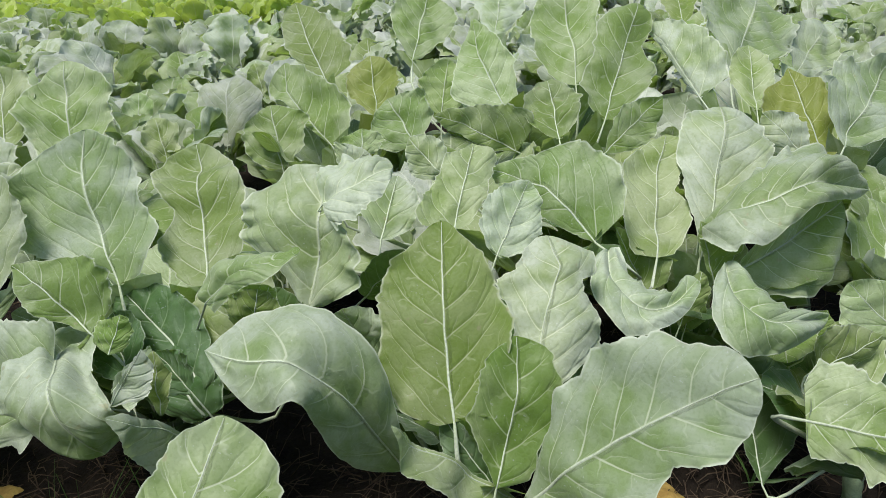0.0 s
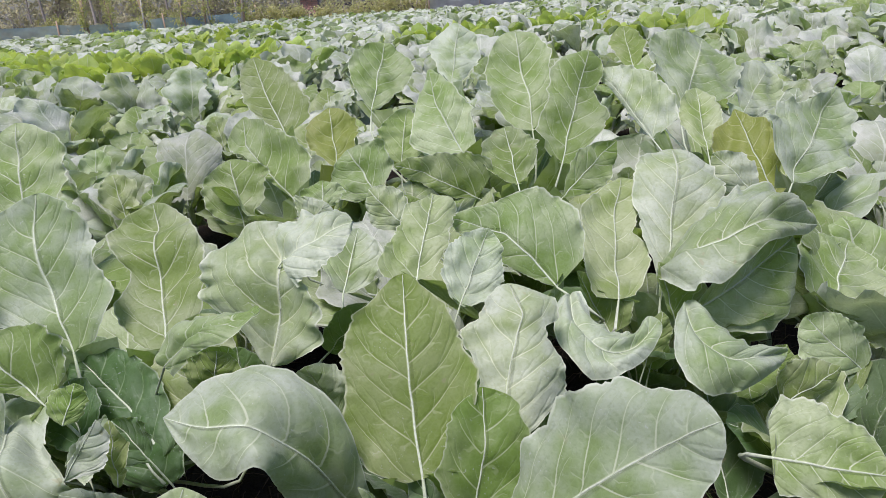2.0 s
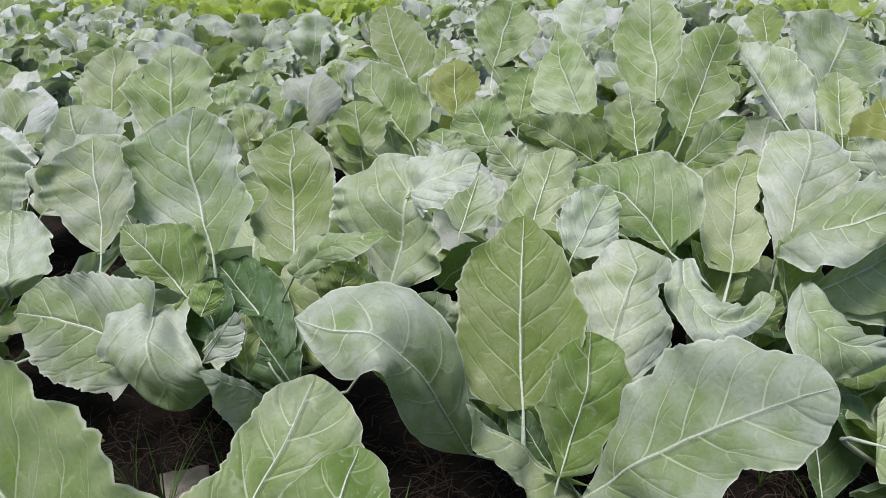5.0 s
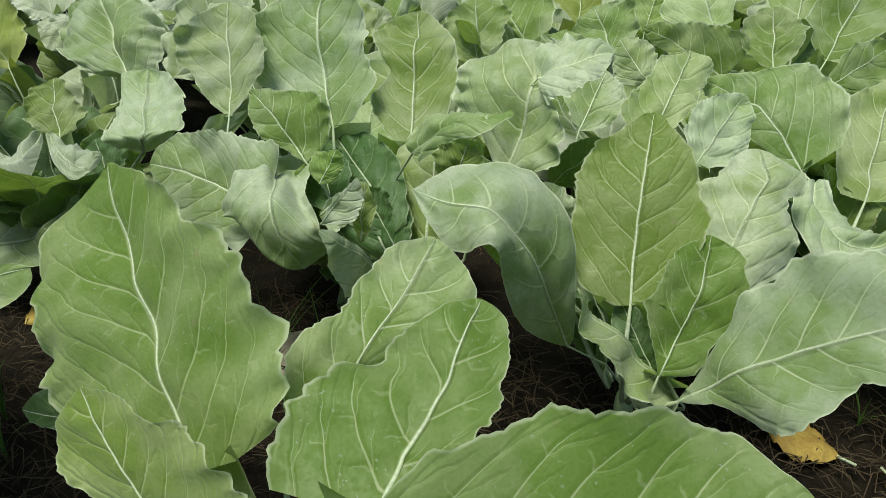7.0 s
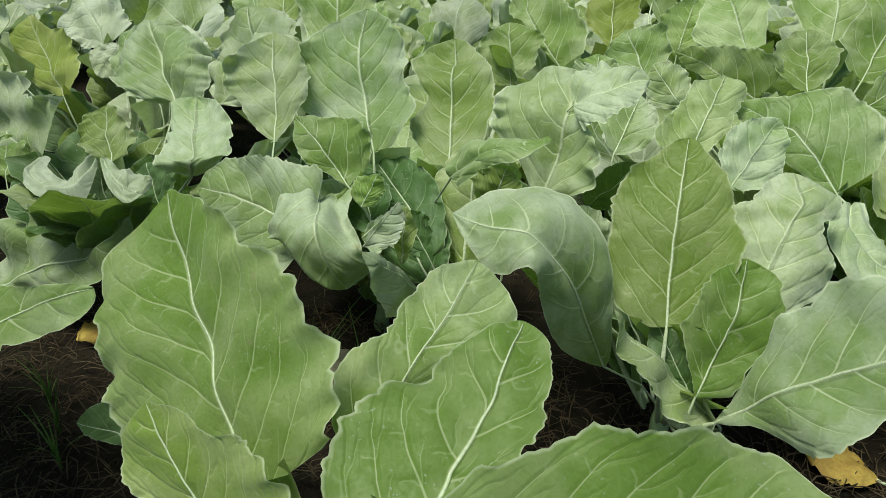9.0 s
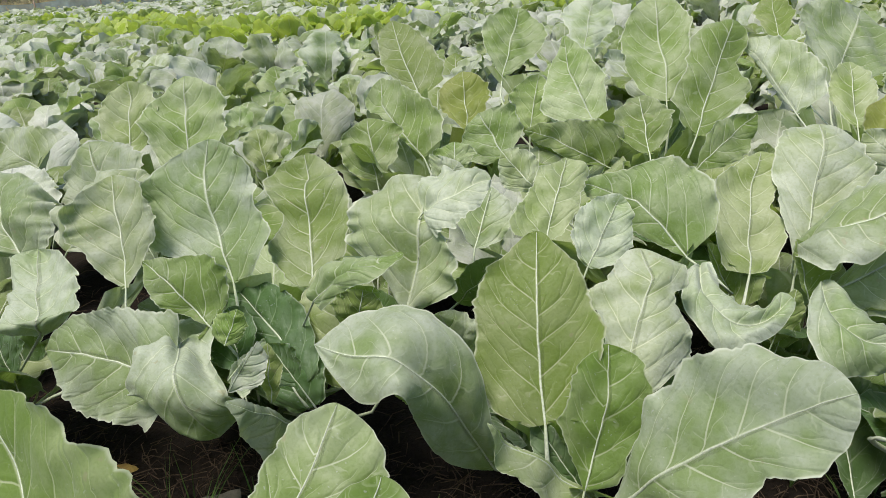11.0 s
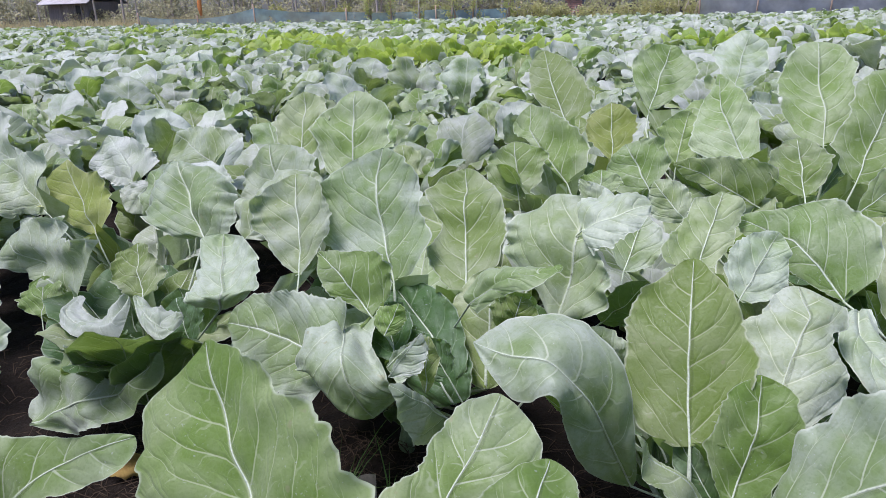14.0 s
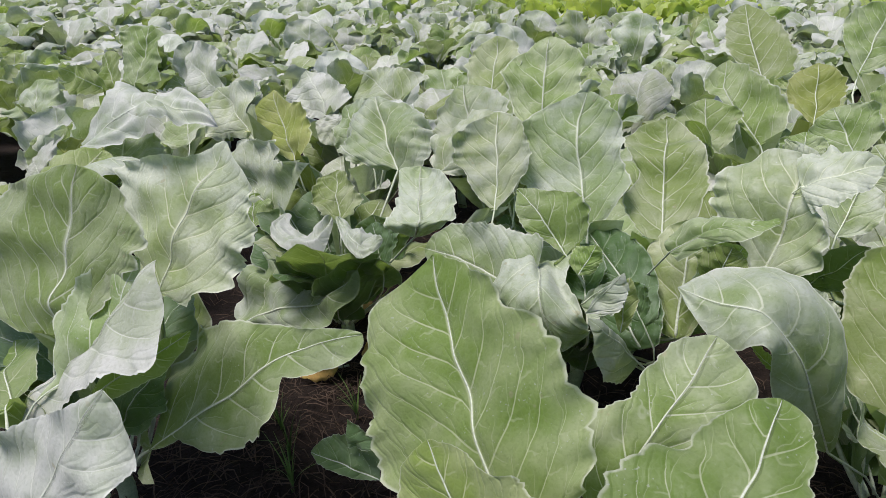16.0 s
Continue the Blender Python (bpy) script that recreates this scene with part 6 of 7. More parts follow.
draped(P, ((-0.188, 1.030, 0.621), (-0.153, 1.020, 0.640), (-0.115, 1.020, 0.659), (-0.076, 1.050, 0.669)),
       ((-0.204, 1.080, 0.651), (-0.168, 1.080, 0.671), (-0.127, 1.080, 0.682), (-0.080, 1.070, 0.674)),
       ((-0.169, 0.980, 0.594), (-0.136, 0.970, 0.617), (-0.101, 0.980, 0.637), (-0.073, 1.030, 0.663)), tone='wax', bulge=0.12, ruffle=0.8, crumple=1.5, thick=0.001)
draped(M, ((-1.137, 1.220, 0.468), (-1.200, 1.270, 0.514), (-1.263, 1.330, 0.560), (-1.326, 1.400, 0.612)),
       ((-1.220, 1.220, 0.458), (-1.332, 1.260, 0.486), (-1.394, 1.320, 0.547), (-1.383, 1.400, 0.601)),
       ((-1.058, 1.200, 0.483), (-1.040, 1.250, 0.536), (-1.110, 1.320, 0.589), (-1.259, 1.400, 0.617)), tone='wax', bulge=0.14, ruffle=1.6, crumple=1.8, thick=0.003)
draped(M, ((-0.988, 1.180, 0.490), (-0.927, 1.200, 0.546), (-0.895, 1.250, 0.583), (-0.866, 1.340, 0.613)),
       ((-1.023, 1.200, 0.502), (-1.021, 1.270, 0.566), (-0.979, 1.320, 0.615), (-0.889, 1.360, 0.624)),
       ((-0.943, 1.160, 0.494), (-0.871, 1.170, 0.516), (-0.828, 1.210, 0.550), (-0.831, 1.320, 0.592)), tone='wax', bulge=0.16, ruffle=1.4, crumple=1.8, thick=0.002)
draped(X, ((-2.364, 1.120, 0.407), (-2.151, 1.140, 0.508), (-2.071, 1.200, 0.567), (-1.953, 1.220, 0.559), (-1.777, 1.200, 0.518)),
       ((-2.445, 1.180, 0.441), (-2.273, 1.220, 0.539), (-2.147, 1.260, 0.597), (-1.991, 1.280, 0.580), (-1.789, 1.220, 0.523)),
       ((-2.311, 1.080, 0.382), (-2.102, 1.100, 0.458), (-2.010, 1.150, 0.533), (-1.920, 1.180, 0.532), (-1.771, 1.180, 0.506)), tone='pale', bulge=0.12, ruffle=1.3, crumple=1.8, thick=0.002)
draped(P, ((-0.367, 0.940, 0.496), (-0.316, 0.910, 0.552), (-0.260, 0.890, 0.577), (-0.199, 0.900, 0.598)),
       ((-0.380, 0.960, 0.507), (-0.334, 0.950, 0.558), (-0.270, 0.930, 0.578), (-0.201, 0.910, 0.597)),
       ((-0.347, 0.920, 0.486), (-0.294, 0.880, 0.544), (-0.242, 0.860, 0.576), (-0.197, 0.890, 0.597)), tone='mid', bulge=0.15, ruffle=0.7, crumple=1.5, thick=0.0015)
# the dark tones among these paint deep shade under the outer leaves
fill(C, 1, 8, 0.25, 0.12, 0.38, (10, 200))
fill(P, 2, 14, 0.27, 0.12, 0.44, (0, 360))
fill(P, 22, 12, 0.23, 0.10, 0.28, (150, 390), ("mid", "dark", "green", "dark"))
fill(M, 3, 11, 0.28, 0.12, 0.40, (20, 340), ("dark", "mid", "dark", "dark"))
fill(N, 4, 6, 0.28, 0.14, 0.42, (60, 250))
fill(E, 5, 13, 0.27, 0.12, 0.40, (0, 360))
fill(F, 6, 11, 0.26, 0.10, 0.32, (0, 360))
fill(Q, 7, 14, 0.28, 0.16, 0.50, (0, 360), ("mid", "wax", "dark", "green"))
fill(R, 8, 10, 0.30, 0.18, 0.54, (0, 360), ("mid", "wax", "dark", "green"))
fill(S, 9, 10, 0.30, 0.18, 0.54, (0, 360), ("mid", "wax", "dark", "green"))
fill(T, 10, 10, 0.30, 0.16, 0.52, (0, 360), ("mid", "wax", "dark", "green"))
fill(U, 11, 10, 0.30, 0.16, 0.52, (0, 360), ("mid", "wax", "wax", "green"))
fill(W, 14, 9, 0.28, 0.14, 0.46, (0, 360), ("pale", "wax", "pale", "mid"))
fill(Y, 15, 10, 0.30, 0.14, 0.46, (0, 360), ("pale", "wax", "pale", "mid"))
fill(Z, 16, 10, 0.30, 0.14, 0.50, (0, 360), ("pale", "wax", "pale", "mid"))
fill(X, 13, 9, 0.28, 0.14, 0.40, (0, 360), ("mid", "wax", "wax", "dark"))
fill(V, 12, 9, 0.28, 0.14, 0.42, (0, 360), ("mid", "wax", "pale", "dark"))



# ---- the ground ----
soil = plain_material("soil", (0.013, 0.0098, 0.0072), (0.026, 0.019, 0.0135), 0.95, 14.0, 0.15, 0.9, 0.02, (1, 1, 1), 0.0, 9.0)


def ground():
    """One sheet to the horizon: fine and lumpy near the camera, coarse far off."""
    steps = np.concatenate([[-900, -200, -60, -20, -8], np.arange(-4, 4.001, 0.05), [8, 20, 60, 200, 900]])
    xs, ys = steps, steps + 1.0
    verts = []
    for y in ys:
        for x in xs:
            near = max(0.0, 1 - max(abs(x), abs(y - 1)) / 4.2)
            z = 0.030 * noise.noise((x * 5, y * 5, 0)) + 0.018 * noise.noise((x * 16, y * 16, 3)) + 0.008 * noise.noise((x * 40, y * 40, 7))
            verts.append((x, y, z * min(1, near * 4) - 0.004))
    n = len(xs)
    faces = [(j * n + i, j * n + i + 1, (j + 1) * n + i + 1, (j + 1) * n + i) for j in range(len(ys) - 1) for i in range(n - 1)]
    return tagged(new("ground", mesh_of("ground", verts, faces, soil)), "dark damp garden soil with dry grass litter", "soil", "", "structure")


ground()


def litter():
    """Dry grass and straw bits on the soil."""
    rng = np.random.default_rng(4)
    verts, faces = [], []
    for i in range(6000):
        x, y = rng.uniform(-2.0, 1.3), rng.uniform(0.1, 2.2)
        if i < 2600:
            x, y = rng.uniform(-1.35, 0.7), rng.uniform(0.35, 1.15)
        th, ln = rng.uniform(0, math.pi * 2), rng.uniform(0.02, 0.09)
        z0, z1 = rng.uniform(0.004, 0.02), rng.uniform(0.004, 0.03)
        w = rng.uniform(0.0006, 0.0014)
        dx, dy = math.cos(th), math.sin(th)
        k = len(verts)
        cx, cy = rng.uniform(-0.01, 0.01), rng.uniform(-0.01, 0.01)
        for s, z, ox, oy in ((0, z0, 0, 0), (0.5, max(z0, z1) + 0.006, cx, cy), (1, z1, 0, 0)):
            px, py = x + dx * ln * s + ox, y + dy * ln * s + oy
            verts += [(px - dy * w, py + dx * w, z), (px + dy * w, py - dx * w, z), (px, py, z + w * 1.5)]
        for r in (0, 3):
            for a, b in ((0, 1), (1, 2), (2, 0)):
                faces.append((k + r + a, k + r + b, k + r + 3 + b, k + r + 3 + a))
    mat = plain_material("straw", (0.125, 0.09, 0.06), (0.05, 0.035, 0.025), 0.9, 30.0, 0.1, 0.2, 0.001)
    tagged(new("straw_litter", mesh_of("straw_litter", verts, faces, mat)), "scattered dry grass and straw bits on dark soil", "straw", "", "stuff")


litter()


# ---- the field ----
def whorl(seed, low=False, dense=False):
    """Where the leaves of one plant stand: base, tip, side, width and form, about its own foot. The plants are shaped
    to lean to the far side, so that their lit upper faces turn to the camera and brighten the field.
    """
    rng = np.random.default_rng(seed)
    out = []
    n = int(rng.integers(17, 21)) if dense else int(rng.integers(12, 15))
    for i in range(n):
        az = i * 2.399963 + rng.uniform(-0.35, 0.35) + seed
        age = i / (n - 1)
        near = math.sin(az) < 0.05
        if near and rng.random() < 0.5:
            az, near = rng.uniform(0.15, math.pi - 0.15), False
        out_way = Vector((math.cos(az), math.sin(az), 0))
        L = rng.uniform(0.28, 0.41) * (0.8 if dense else 1.0) * (1.0 - 0.35 * age ** 3) * (0.88 if low else 1.0)
        r0, z0 = rng.uniform(0.03, 0.09) * (1 - 0.5 * age), rng.uniform(0.12, 0.27) * (0.85 if low else 1.0)
        base = out_way * r0 + Vector((0, 0.02, z0))
        if near:
            # arching over to the near side, the tip hanging
            el = radians(rng.uniform(12, 48))
            way = math.cos(el) * out_way + Vector((0, 0, math.sin(el)))
            bend, curl = rng.uniform(0.14, 0.36), rng.choice([0.0, 0.6, 1.2])
        else:
            el = radians(rng.uniform(34, 68) + age * 12)
            way = math.cos(el) * out_way + Vector((0, rng.uniform(0.2, 0.6), math.sin(el)))
            bend, curl = rng.uniform(-0.04, 0.18), rng.choice([0, 0, 0.5, 1.1])
        tip = base + L * way.normalized()
        side = Vector((math.sin(az), -math.cos(az), 0)) + Vector((rng.uniform(-0.2, 0.6), 0, rng.uniform(-0.35, 0.35)))
        form = dict(peak=rng.uniform(0.5, 0.66), bend=bend, cup=rng.uniform(-0.4, 0.3), rl=rng.choice([0, -0.6, -1.8, 1.0]) * rng.uniform(0.5, 1.4),
                    rr=rng.choice([0, -0.6, -1.8, 1.0]) * rng.uniform(0.5, 1.4), wave=rng.uniform(1.0, 2.0), tipcurl=curl)
        if dense:
            form.update(bend=form["bend"] + 0.10, tipcurl=form["tipcurl"] + rng.choice([0.0, 0.7]), wave=form["wave"] * 1.2)
        tone = rng.choice(["pale", "pale", "pale", "wax", "wax", "wax", "mid", "green"]) if age < 0.85 else "mid"
        out.append((base, tip, side, L * rng.uniform(0.68, 0.9), form, str(tone)))
    return out


def field_plant(seed, low=False):
    plant = thing("cauliflower_plant", pose(0, 0, 0), "cauliflower plant with waxy grey-green leaves in the field", "cauliflower", "cauliflower plants in the field")
    v, f = tube([(0, 0, -0.03), (0, 0, 0.05), (0.004, 0, 0.12)], [0.019, 0.018, 0.012], 7)
    part("stem", mesh_of("stem", v, f, stem_mat), plant)
    for k, (base, tip, side, width, form, tone) in enumerate(whorl(seed, low)):
        leaf(plant, base, tip, side, width, tone=tone, thick=0.0035, nu=26, nv=14, frill=0.9, **form)
    return plant


HERO = [(0.04, 0.97), (-0.60, 1.18), (-0.31, 0.40), (-1.20, 1.05), (-1.20, 0.36), (0.50, 1.36), (0.72, 1.02), (0.32, 1.72), (-0.38, 2.05), (0.25, 2.30), (0.95, 1.75), (-0.88, 1.62), (-1.55, 1.50), (-1.80, 1.92), (-3.15, 1.60), (-2.80, 2.05), (-2.25, 1.25)]
MUSTARD = [(-6.4, 9.6), (-7.2, 11.6), (-6.0, 10.4), (-5.3, 9.4), (-4.7, 8.4), (-4.3, 7.9), (-3.8, 7.6), (-3.2, 7.9), (-2.9, 6.5), (-3.3, 7.0), (-2.5, 6.85), (-2.15, 7.0), (-2.1, 7.9), (-1.7, 7.3), (-3.9, 13.0), (-4.4, 13.4), (-3.5, 15.7), (-4.2, 16.2), (2.0, 10.1), (2.1, 7.0), (2.6, 7.3), (0.1, 8.7), (0.5, 8.9), (-5.7, 8.7), (-8.9, 21.4), (-8.0, 20.5), (-15.8, 17.6), (-14.6, 17.2), (-10.5, 14.0)]


def in_view(x, y, slack=0.0):
    a = math.degrees(math.atan2(-x - 0.1, y + 0.3))
    return -38 - slack < a < 68 + slack


rng = np.random.default_rng(11)
near_spots, far_spots = [], []
for row in range(-70, 40):
    for col in range(-2, 60):
        x = row * 0.53 + rng.uniform(-0.09, 0.09) + 0.04
        y = 0.35 + col * 0.52 + rng.uniform(-0.09, 0.09) + 0.25 * (row % 2)
        d = math.hypot(x, y + 0.2)
        if y > 27.5 or not in_view(x, y, 12 if d < 4 else 2) or y < 0.1 or -2.1 < x < 0.1 and y < 0.8 or x > 0 and y < 1.25:
            continue
        if min(math.hypot(x - a, y - b) for a, b in HERO) < 0.36 or min(math.hypot(x - a, y - b) for a, b in MUSTARD) < 0.3:
            continue
        (near_spots if d < 6.2 else far_spots).append((x, y, d))

kinds = [field_plant(900 + 7 * k, k % 3 == 0) for k in range(12)]
used = [False] * len(kinds)
for i, (x, y, d) in enumerate(sorted(near_spots, key=lambda s: s[2])[:290]):
    k = int(rng.integers(len(kinds)))
    m = pose(x, y, 0, rng.uniform(-8, 8), rng.uniform(-8, 8), rng.uniform(-38, 38))
    size = rng.uniform(0.88, 1.12)
    if not used[k]:
        kinds[k].matrix_basis, kinds[k].scale = m, (size, size, size)
        used[k] = True
    else:
        c = copy_thing(kinds[k], m)
        c.scale = (size, size, size)
far_spots += sorted(near_spots, key=lambda s: s[2])[290:]


def far_field():
    """Plants too far off to tell leaf from leaf by name: real leaves, joined by tone."""
    forms = []
    for k in range(14):
        leaves = []
        for j, (base, tip, side, width, form, tone) in enumerate(whorl(300 + k, False, True)):
            L = (tip - base).length
            D = (tip - base).normalized()
            S = (side - side.dot(D) * D).normalized()
            N = S.cross(D)
            for fine, (nu, nv) in enumerate(((12, 8), (6, 6))):
                form2 = dict(form, wave=form["wave"])
                v, f, uv, _ = blade(5000 + k * 31 + j, L, width, nu=nu, nv=nv, rough=0.6, **form2)
                rot = np.array([[S.x, D.x, N.x], [S.y, D.y, N.y], [S.z, D.z, N.z]])
                leaves.append((fine, tone, v @ rot.T + np.array(base), f, uv))
        forms.append(leaves)
    acc = {t: ([], [], [], [0]) for t in ("pale", "wax", "mid", "green")}
    for x, y, d in far_spots:
        th, size = rng.uniform(-0.7, 0.7), rng.uniform(1.05, 1.3)
        c, s = math.cos(th) * size, math.sin(th) * size
        rot = np.array([[c, -s, 0], [s, c, 0], [0, 0, size]])
        want = 0 if d < 9.5 else 1
        for fine, tone, v, f, uv in forms[int(rng.integers(len(forms)))]:
            if fine != want or d > 9.5 and rng.random() < 0.3:
                continue
            if tone != "green" and rng.random() < 0.5 or rng.random() < 0.15:
                tone = "pale"
            vs, fs, us, n = acc[tone]
            vs.append(v @ rot.T + np.array([x, y, 0]))
            fs.append(f + n[0])
            us.append(uv)
            n[0] += len(v)
    for tone, (vs, fs, us, n) in acc.items():
        V, F, U = np.concatenate(vs), np.concatenate(fs), np.concatenate(us)
        me = bpy.data.meshes.new("cauliflower_field")
        me.vertices.add(len(V)), me.loops.add(F.size), me.polygons.add(len(F))
        me.vertices.foreach_set("co", V.astype(np.float32).ravel())
        me.loops.foreach_set("vertex_index", F.astype(np.int32).ravel())
        me.polygons.foreach_set("loop_start", np.arange(0, F.size, 4, dtype=np.int32))
        me.polygons.foreach_set("use_smooth", np.ones(len(F), dtype=bool))
        at_loops = U[F.ravel()].astype(np.float32)
        me.uv_layers.new(name="UVMap").data.foreach_set("uv", at_loops[:, :2].ravel())
        me.uv_layers.new(name="vein").data.foreach_set("uv", at_loops[:, 2:].ravel())
        me.materials.append(leaf_mats[tone])
        me.update(calc_edges=True)
        tagged(new("cauliflower_field", me), "rows of cauliflower plants reaching far across the field", "cauliflower", "", "stuff")


far_field()


def mustard_plant(seed):
    rng = np.random.default_rng(seed)
    plant = thing("mustard_plant", pose(0, 0, 0), "bright yellow-green mustard plant among the cauliflowers", "mustard plant", "mustard plants in the field")
    for i in range(9):
        az, el, L = i * 2.4 + rng.uniform(-0.3, 0.3), radians(rng.uniform(45, 78)), rng.uniform(0.34, 0.50)
        o = Vector((math.cos(az), math.sin(az), 0))
        base = o * 0.05 + Vector((0, 0, rng.uniform(0.15, 0.3)))
        tip = base + L * (math.cos(el) * o + Vector((0, 0, math.sin(el))))
        D = (tip - base).normalized()
        S = Vector((math.sin(az), -math.cos(az), rng.uniform(-0.3, 0.3)))
        S = (S - S.dot(D) * D).normalized()
        N = S.cross(D)
        v, f, uv, rib = blade(seed * 40 + i, L, L * 0.5, 0.58, 0.08, -0.1, 0, 0, 1.0, 0.3, 14, 8, 1.6, 0.3)
        m = Matrix(((S.x, D.x, N.x, base.x), (S.y, D.y, N.y, base.y), (S.z, D.z, N.z, base.z), (0, 0, 0, 1)))
        ob = part("leaf", mesh_of("leaf", v, f, mustard_mat, uv), plant, "", m)
        rv, rf = rib_mesh(rib, 0.003, m.inverted() @ Vector((0, 0, 0.0)), m.inverted().to_3x3() @ Vector((0, 0, 0.08)), 5)
        part("midrib", mesh_of("midrib", rv, rf, rib_mat), ob)
    return plant


mustards = [mustard_plant(s) for s in (3, 4, 5)]
for i, (x, y) in enumerate(MUSTARD):
    for j in range(3):
        m = pose(x + (0.26 * j) - 0.2, y + (0.12, -0.15, 0.2)[j], 0, 0, 0, rng.uniform(0, 360))
        if j == 0 and i < 3:
            mustards[i].matrix_basis = m
        else:
            copy_thing(mustards[i % 3], m)


# ---- small things on the soil ----
dead_mat = plain_material("withered_leaf", (0.46, 0.33, 0.09), (0.32, 0.20, 0.06), 0.8, 30.0, 0.2, 0.5, 0.003)
paper_mat = plain_material("weathered_paper", (0.40, 0.34, 0.28), (0.28, 0.23, 0.18), 0.9, 30.0, 0.1, 0.4, 0.002)
weed_mat = plain_material("weed_blade", (0.13, 0.22, 0.05), (0.08, 0.15, 0.03), 0.6, 30.0, 0.3, 0.2, 0.001)


def withered_leaf(x, y, z, turn, size, label="withered yellow-brown leaf lying on the soil"):
    v, f, uv, rib = blade(int(1000 + x * 100), size, size * 0.7, 0.5, 0.12, -0.5, -1.2, 1.4, 1.6, 0.6, 18, 12)
    v = np.asarray(v)
    v[:, 2] -= v[:, 2].min()
    ob = thing("withered_leaf", pose(x, y, z, 0, 0, turn), label, "dead leaf", "withered leaves on the soil")
    bl = part("blade", mesh_of("blade", v, f, dead_mat, uv), ob)
    rv, rf = tube([(0, -0.03, 0.008), (0, size * 0.2, 0.012), (0, size * 0.6, 0.012)], [0.003, 0.0025, 0.001], 6)
    part("midrib", mesh_of("midrib", rv, rf, rib_mat), bl)


for x, y, z, turn, size in ((0.42, 1.00, 0.012, 70, 0.13), (0.50, 0.97, 0.012, 200, 0.10), (-1.05, 0.98, 0.012, 30, 0.13), (-1.14, 0.93, 0.012, 150, 0.10), (-0.95, 1.02, 0.012, -60, 0.09), (-1.28, 1.16, 0.012, 10, 0.11)):
    withered_leaf(x, y, z, turn, size)


def paper_scrap(x, y):
    n = 8
    verts = [(0.09 * i / n - 0.045, 0.11 * j / n - 0.055, 0.02 + 0.03 * j / n + 0.006 * noise.noise((i * 0.7, j * 0.6, 2))) for j in range(n + 1) for i in range(n + 1)]
    faces = [(j * (n + 1) + i, j * (n + 1) + i + 1, (j + 1) * (n + 1) + i + 1, (j + 1) * (n + 1) + i) for j in range(n) for i in range(n)]
    ob = new("paper_scrap", mesh_of("paper_scrap", verts, faces, paper_mat))
    ob.matrix_basis = pose(x, y, -0.004, 20, 0, 25)
    sol = ob.modifiers.new("thick", "SOLIDIFY")
    sol.thickness = 0.001
    tagged(ob, "torn scrap of brown paper on the soil", "paper")


paper_scrap(-0.62, 0.93)


def weed(x, y, seed, tall=0.14):
    rng = np.random.default_rng(seed)
    ob = thing("grass_tuft", pose(x, y, 0), "small tuft of green grass weeds in the soil", "weed", "weeds in the soil")
    for i in range(int(rng.integers(6, 11))):
        az, L, lean = rng.uniform(0, 6.28), tall * rng.uniform(0.5, 1.2), rng.uniform(0.1, 0.7)
        o = Vector((math.cos(az), math.sin(az), 0))
        s = Vector((-o.y, o.x, 0))
        verts, faces = [], []
        for k in range(6):
            t = k / 5
            c = o * (lean * L * t * t) + Vector((0, 0, L * (t - 0.25 * lean * t * t)))
            w = 0.0028 * (1 - t) + 0.0003
            verts += [c - s * w, c + Vector((0, 0, -w * 0.6)), c + s * w]
            if k:
                n = 3 * k
                faces += [(n - 3, n - 2, n + 1, n), (n - 2, n - 1, n + 2, n + 1)]
        part("blade", mesh_of("blade", verts, faces, weed_mat), ob)


for i, (x, y, tall) in enumerate(((-1.02, 0.62, 0.16), (-1.10, 0.68, 0.12), (-0.95, 0.55, 0.15), (-0.86, 0.66, 0.10), (-0.70, 0.90, 0.20), (-0.62, 0.86, 0.22), (-0.55, 0.95, 0.16), (0.55, 1.05, 0.10), (0.48, 1.12, 0.09), (0.62, 1.10, 0.08), (-0.98, 0.80, 0.12), (-0.20, 0.93, 0.08))):
    weed(x, y, 70 + i, tall)


# ---- the far edge of the field ----
bark = plain_material("bark", (0.62, 0.54, 0.46), (0.48, 0.41, 0.34), 0.9, 6.0, 0.1, 0.6, 0.02, (6, 6, 1))
bamboo = plain_material("weathered_bamboo", (0.56, 0.42, 0.31), (0.42, 0.30, 0.22), 0.8, 5.0, 0.2, 0.3, 0.005, (5, 5, 1))
pale_wood = plain_material("pale_wood", (0.62, 0.58, 0.52), (0.48, 0.44, 0.40), 0.8, 5.0, 0.2, 0.3, 0.005, (5, 5, 1))


def foliage_material(name, a, b, glow):
    """Thin leaves that let daylight through."""
    g = Graph(name)
    at = g.coords("Object")
    luck = g.luck()
    col = g.mix(g.span(g.noise(at, 2.5, 4.0, 0.6), 0.3, 0.7), a, b)
    hsv = g.node("ShaderNodeHueSaturation")
    g.put(hsv.inputs["Value"], g.math("MULTIPLY_ADD", luck, 0.6, 0.7))
    g.put(hsv.inputs["Hue"], g.math("MULTIPLY_ADD", g.math("FRACT", g.math("MULTIPLY", luck, 5.7)), 0.05, 0.475))
    g.put(hsv.inputs["Color"], col)
    skin = g.principled(hsv.outputs[0], 0.6, None, 0.3)
    light = g.node("ShaderNodeBsdfTranslucent")
    g.put(light.inputs[0], g.mix(0.6, hsv.outputs[0], glow))
    both = g.node("ShaderNodeMixShader")
    both.inputs[0].default_value = 0.62
    g.put(both.inputs[1], skin), g.put(both.inputs[2], light.outputs[0])
    return g.out(both.outputs[0])


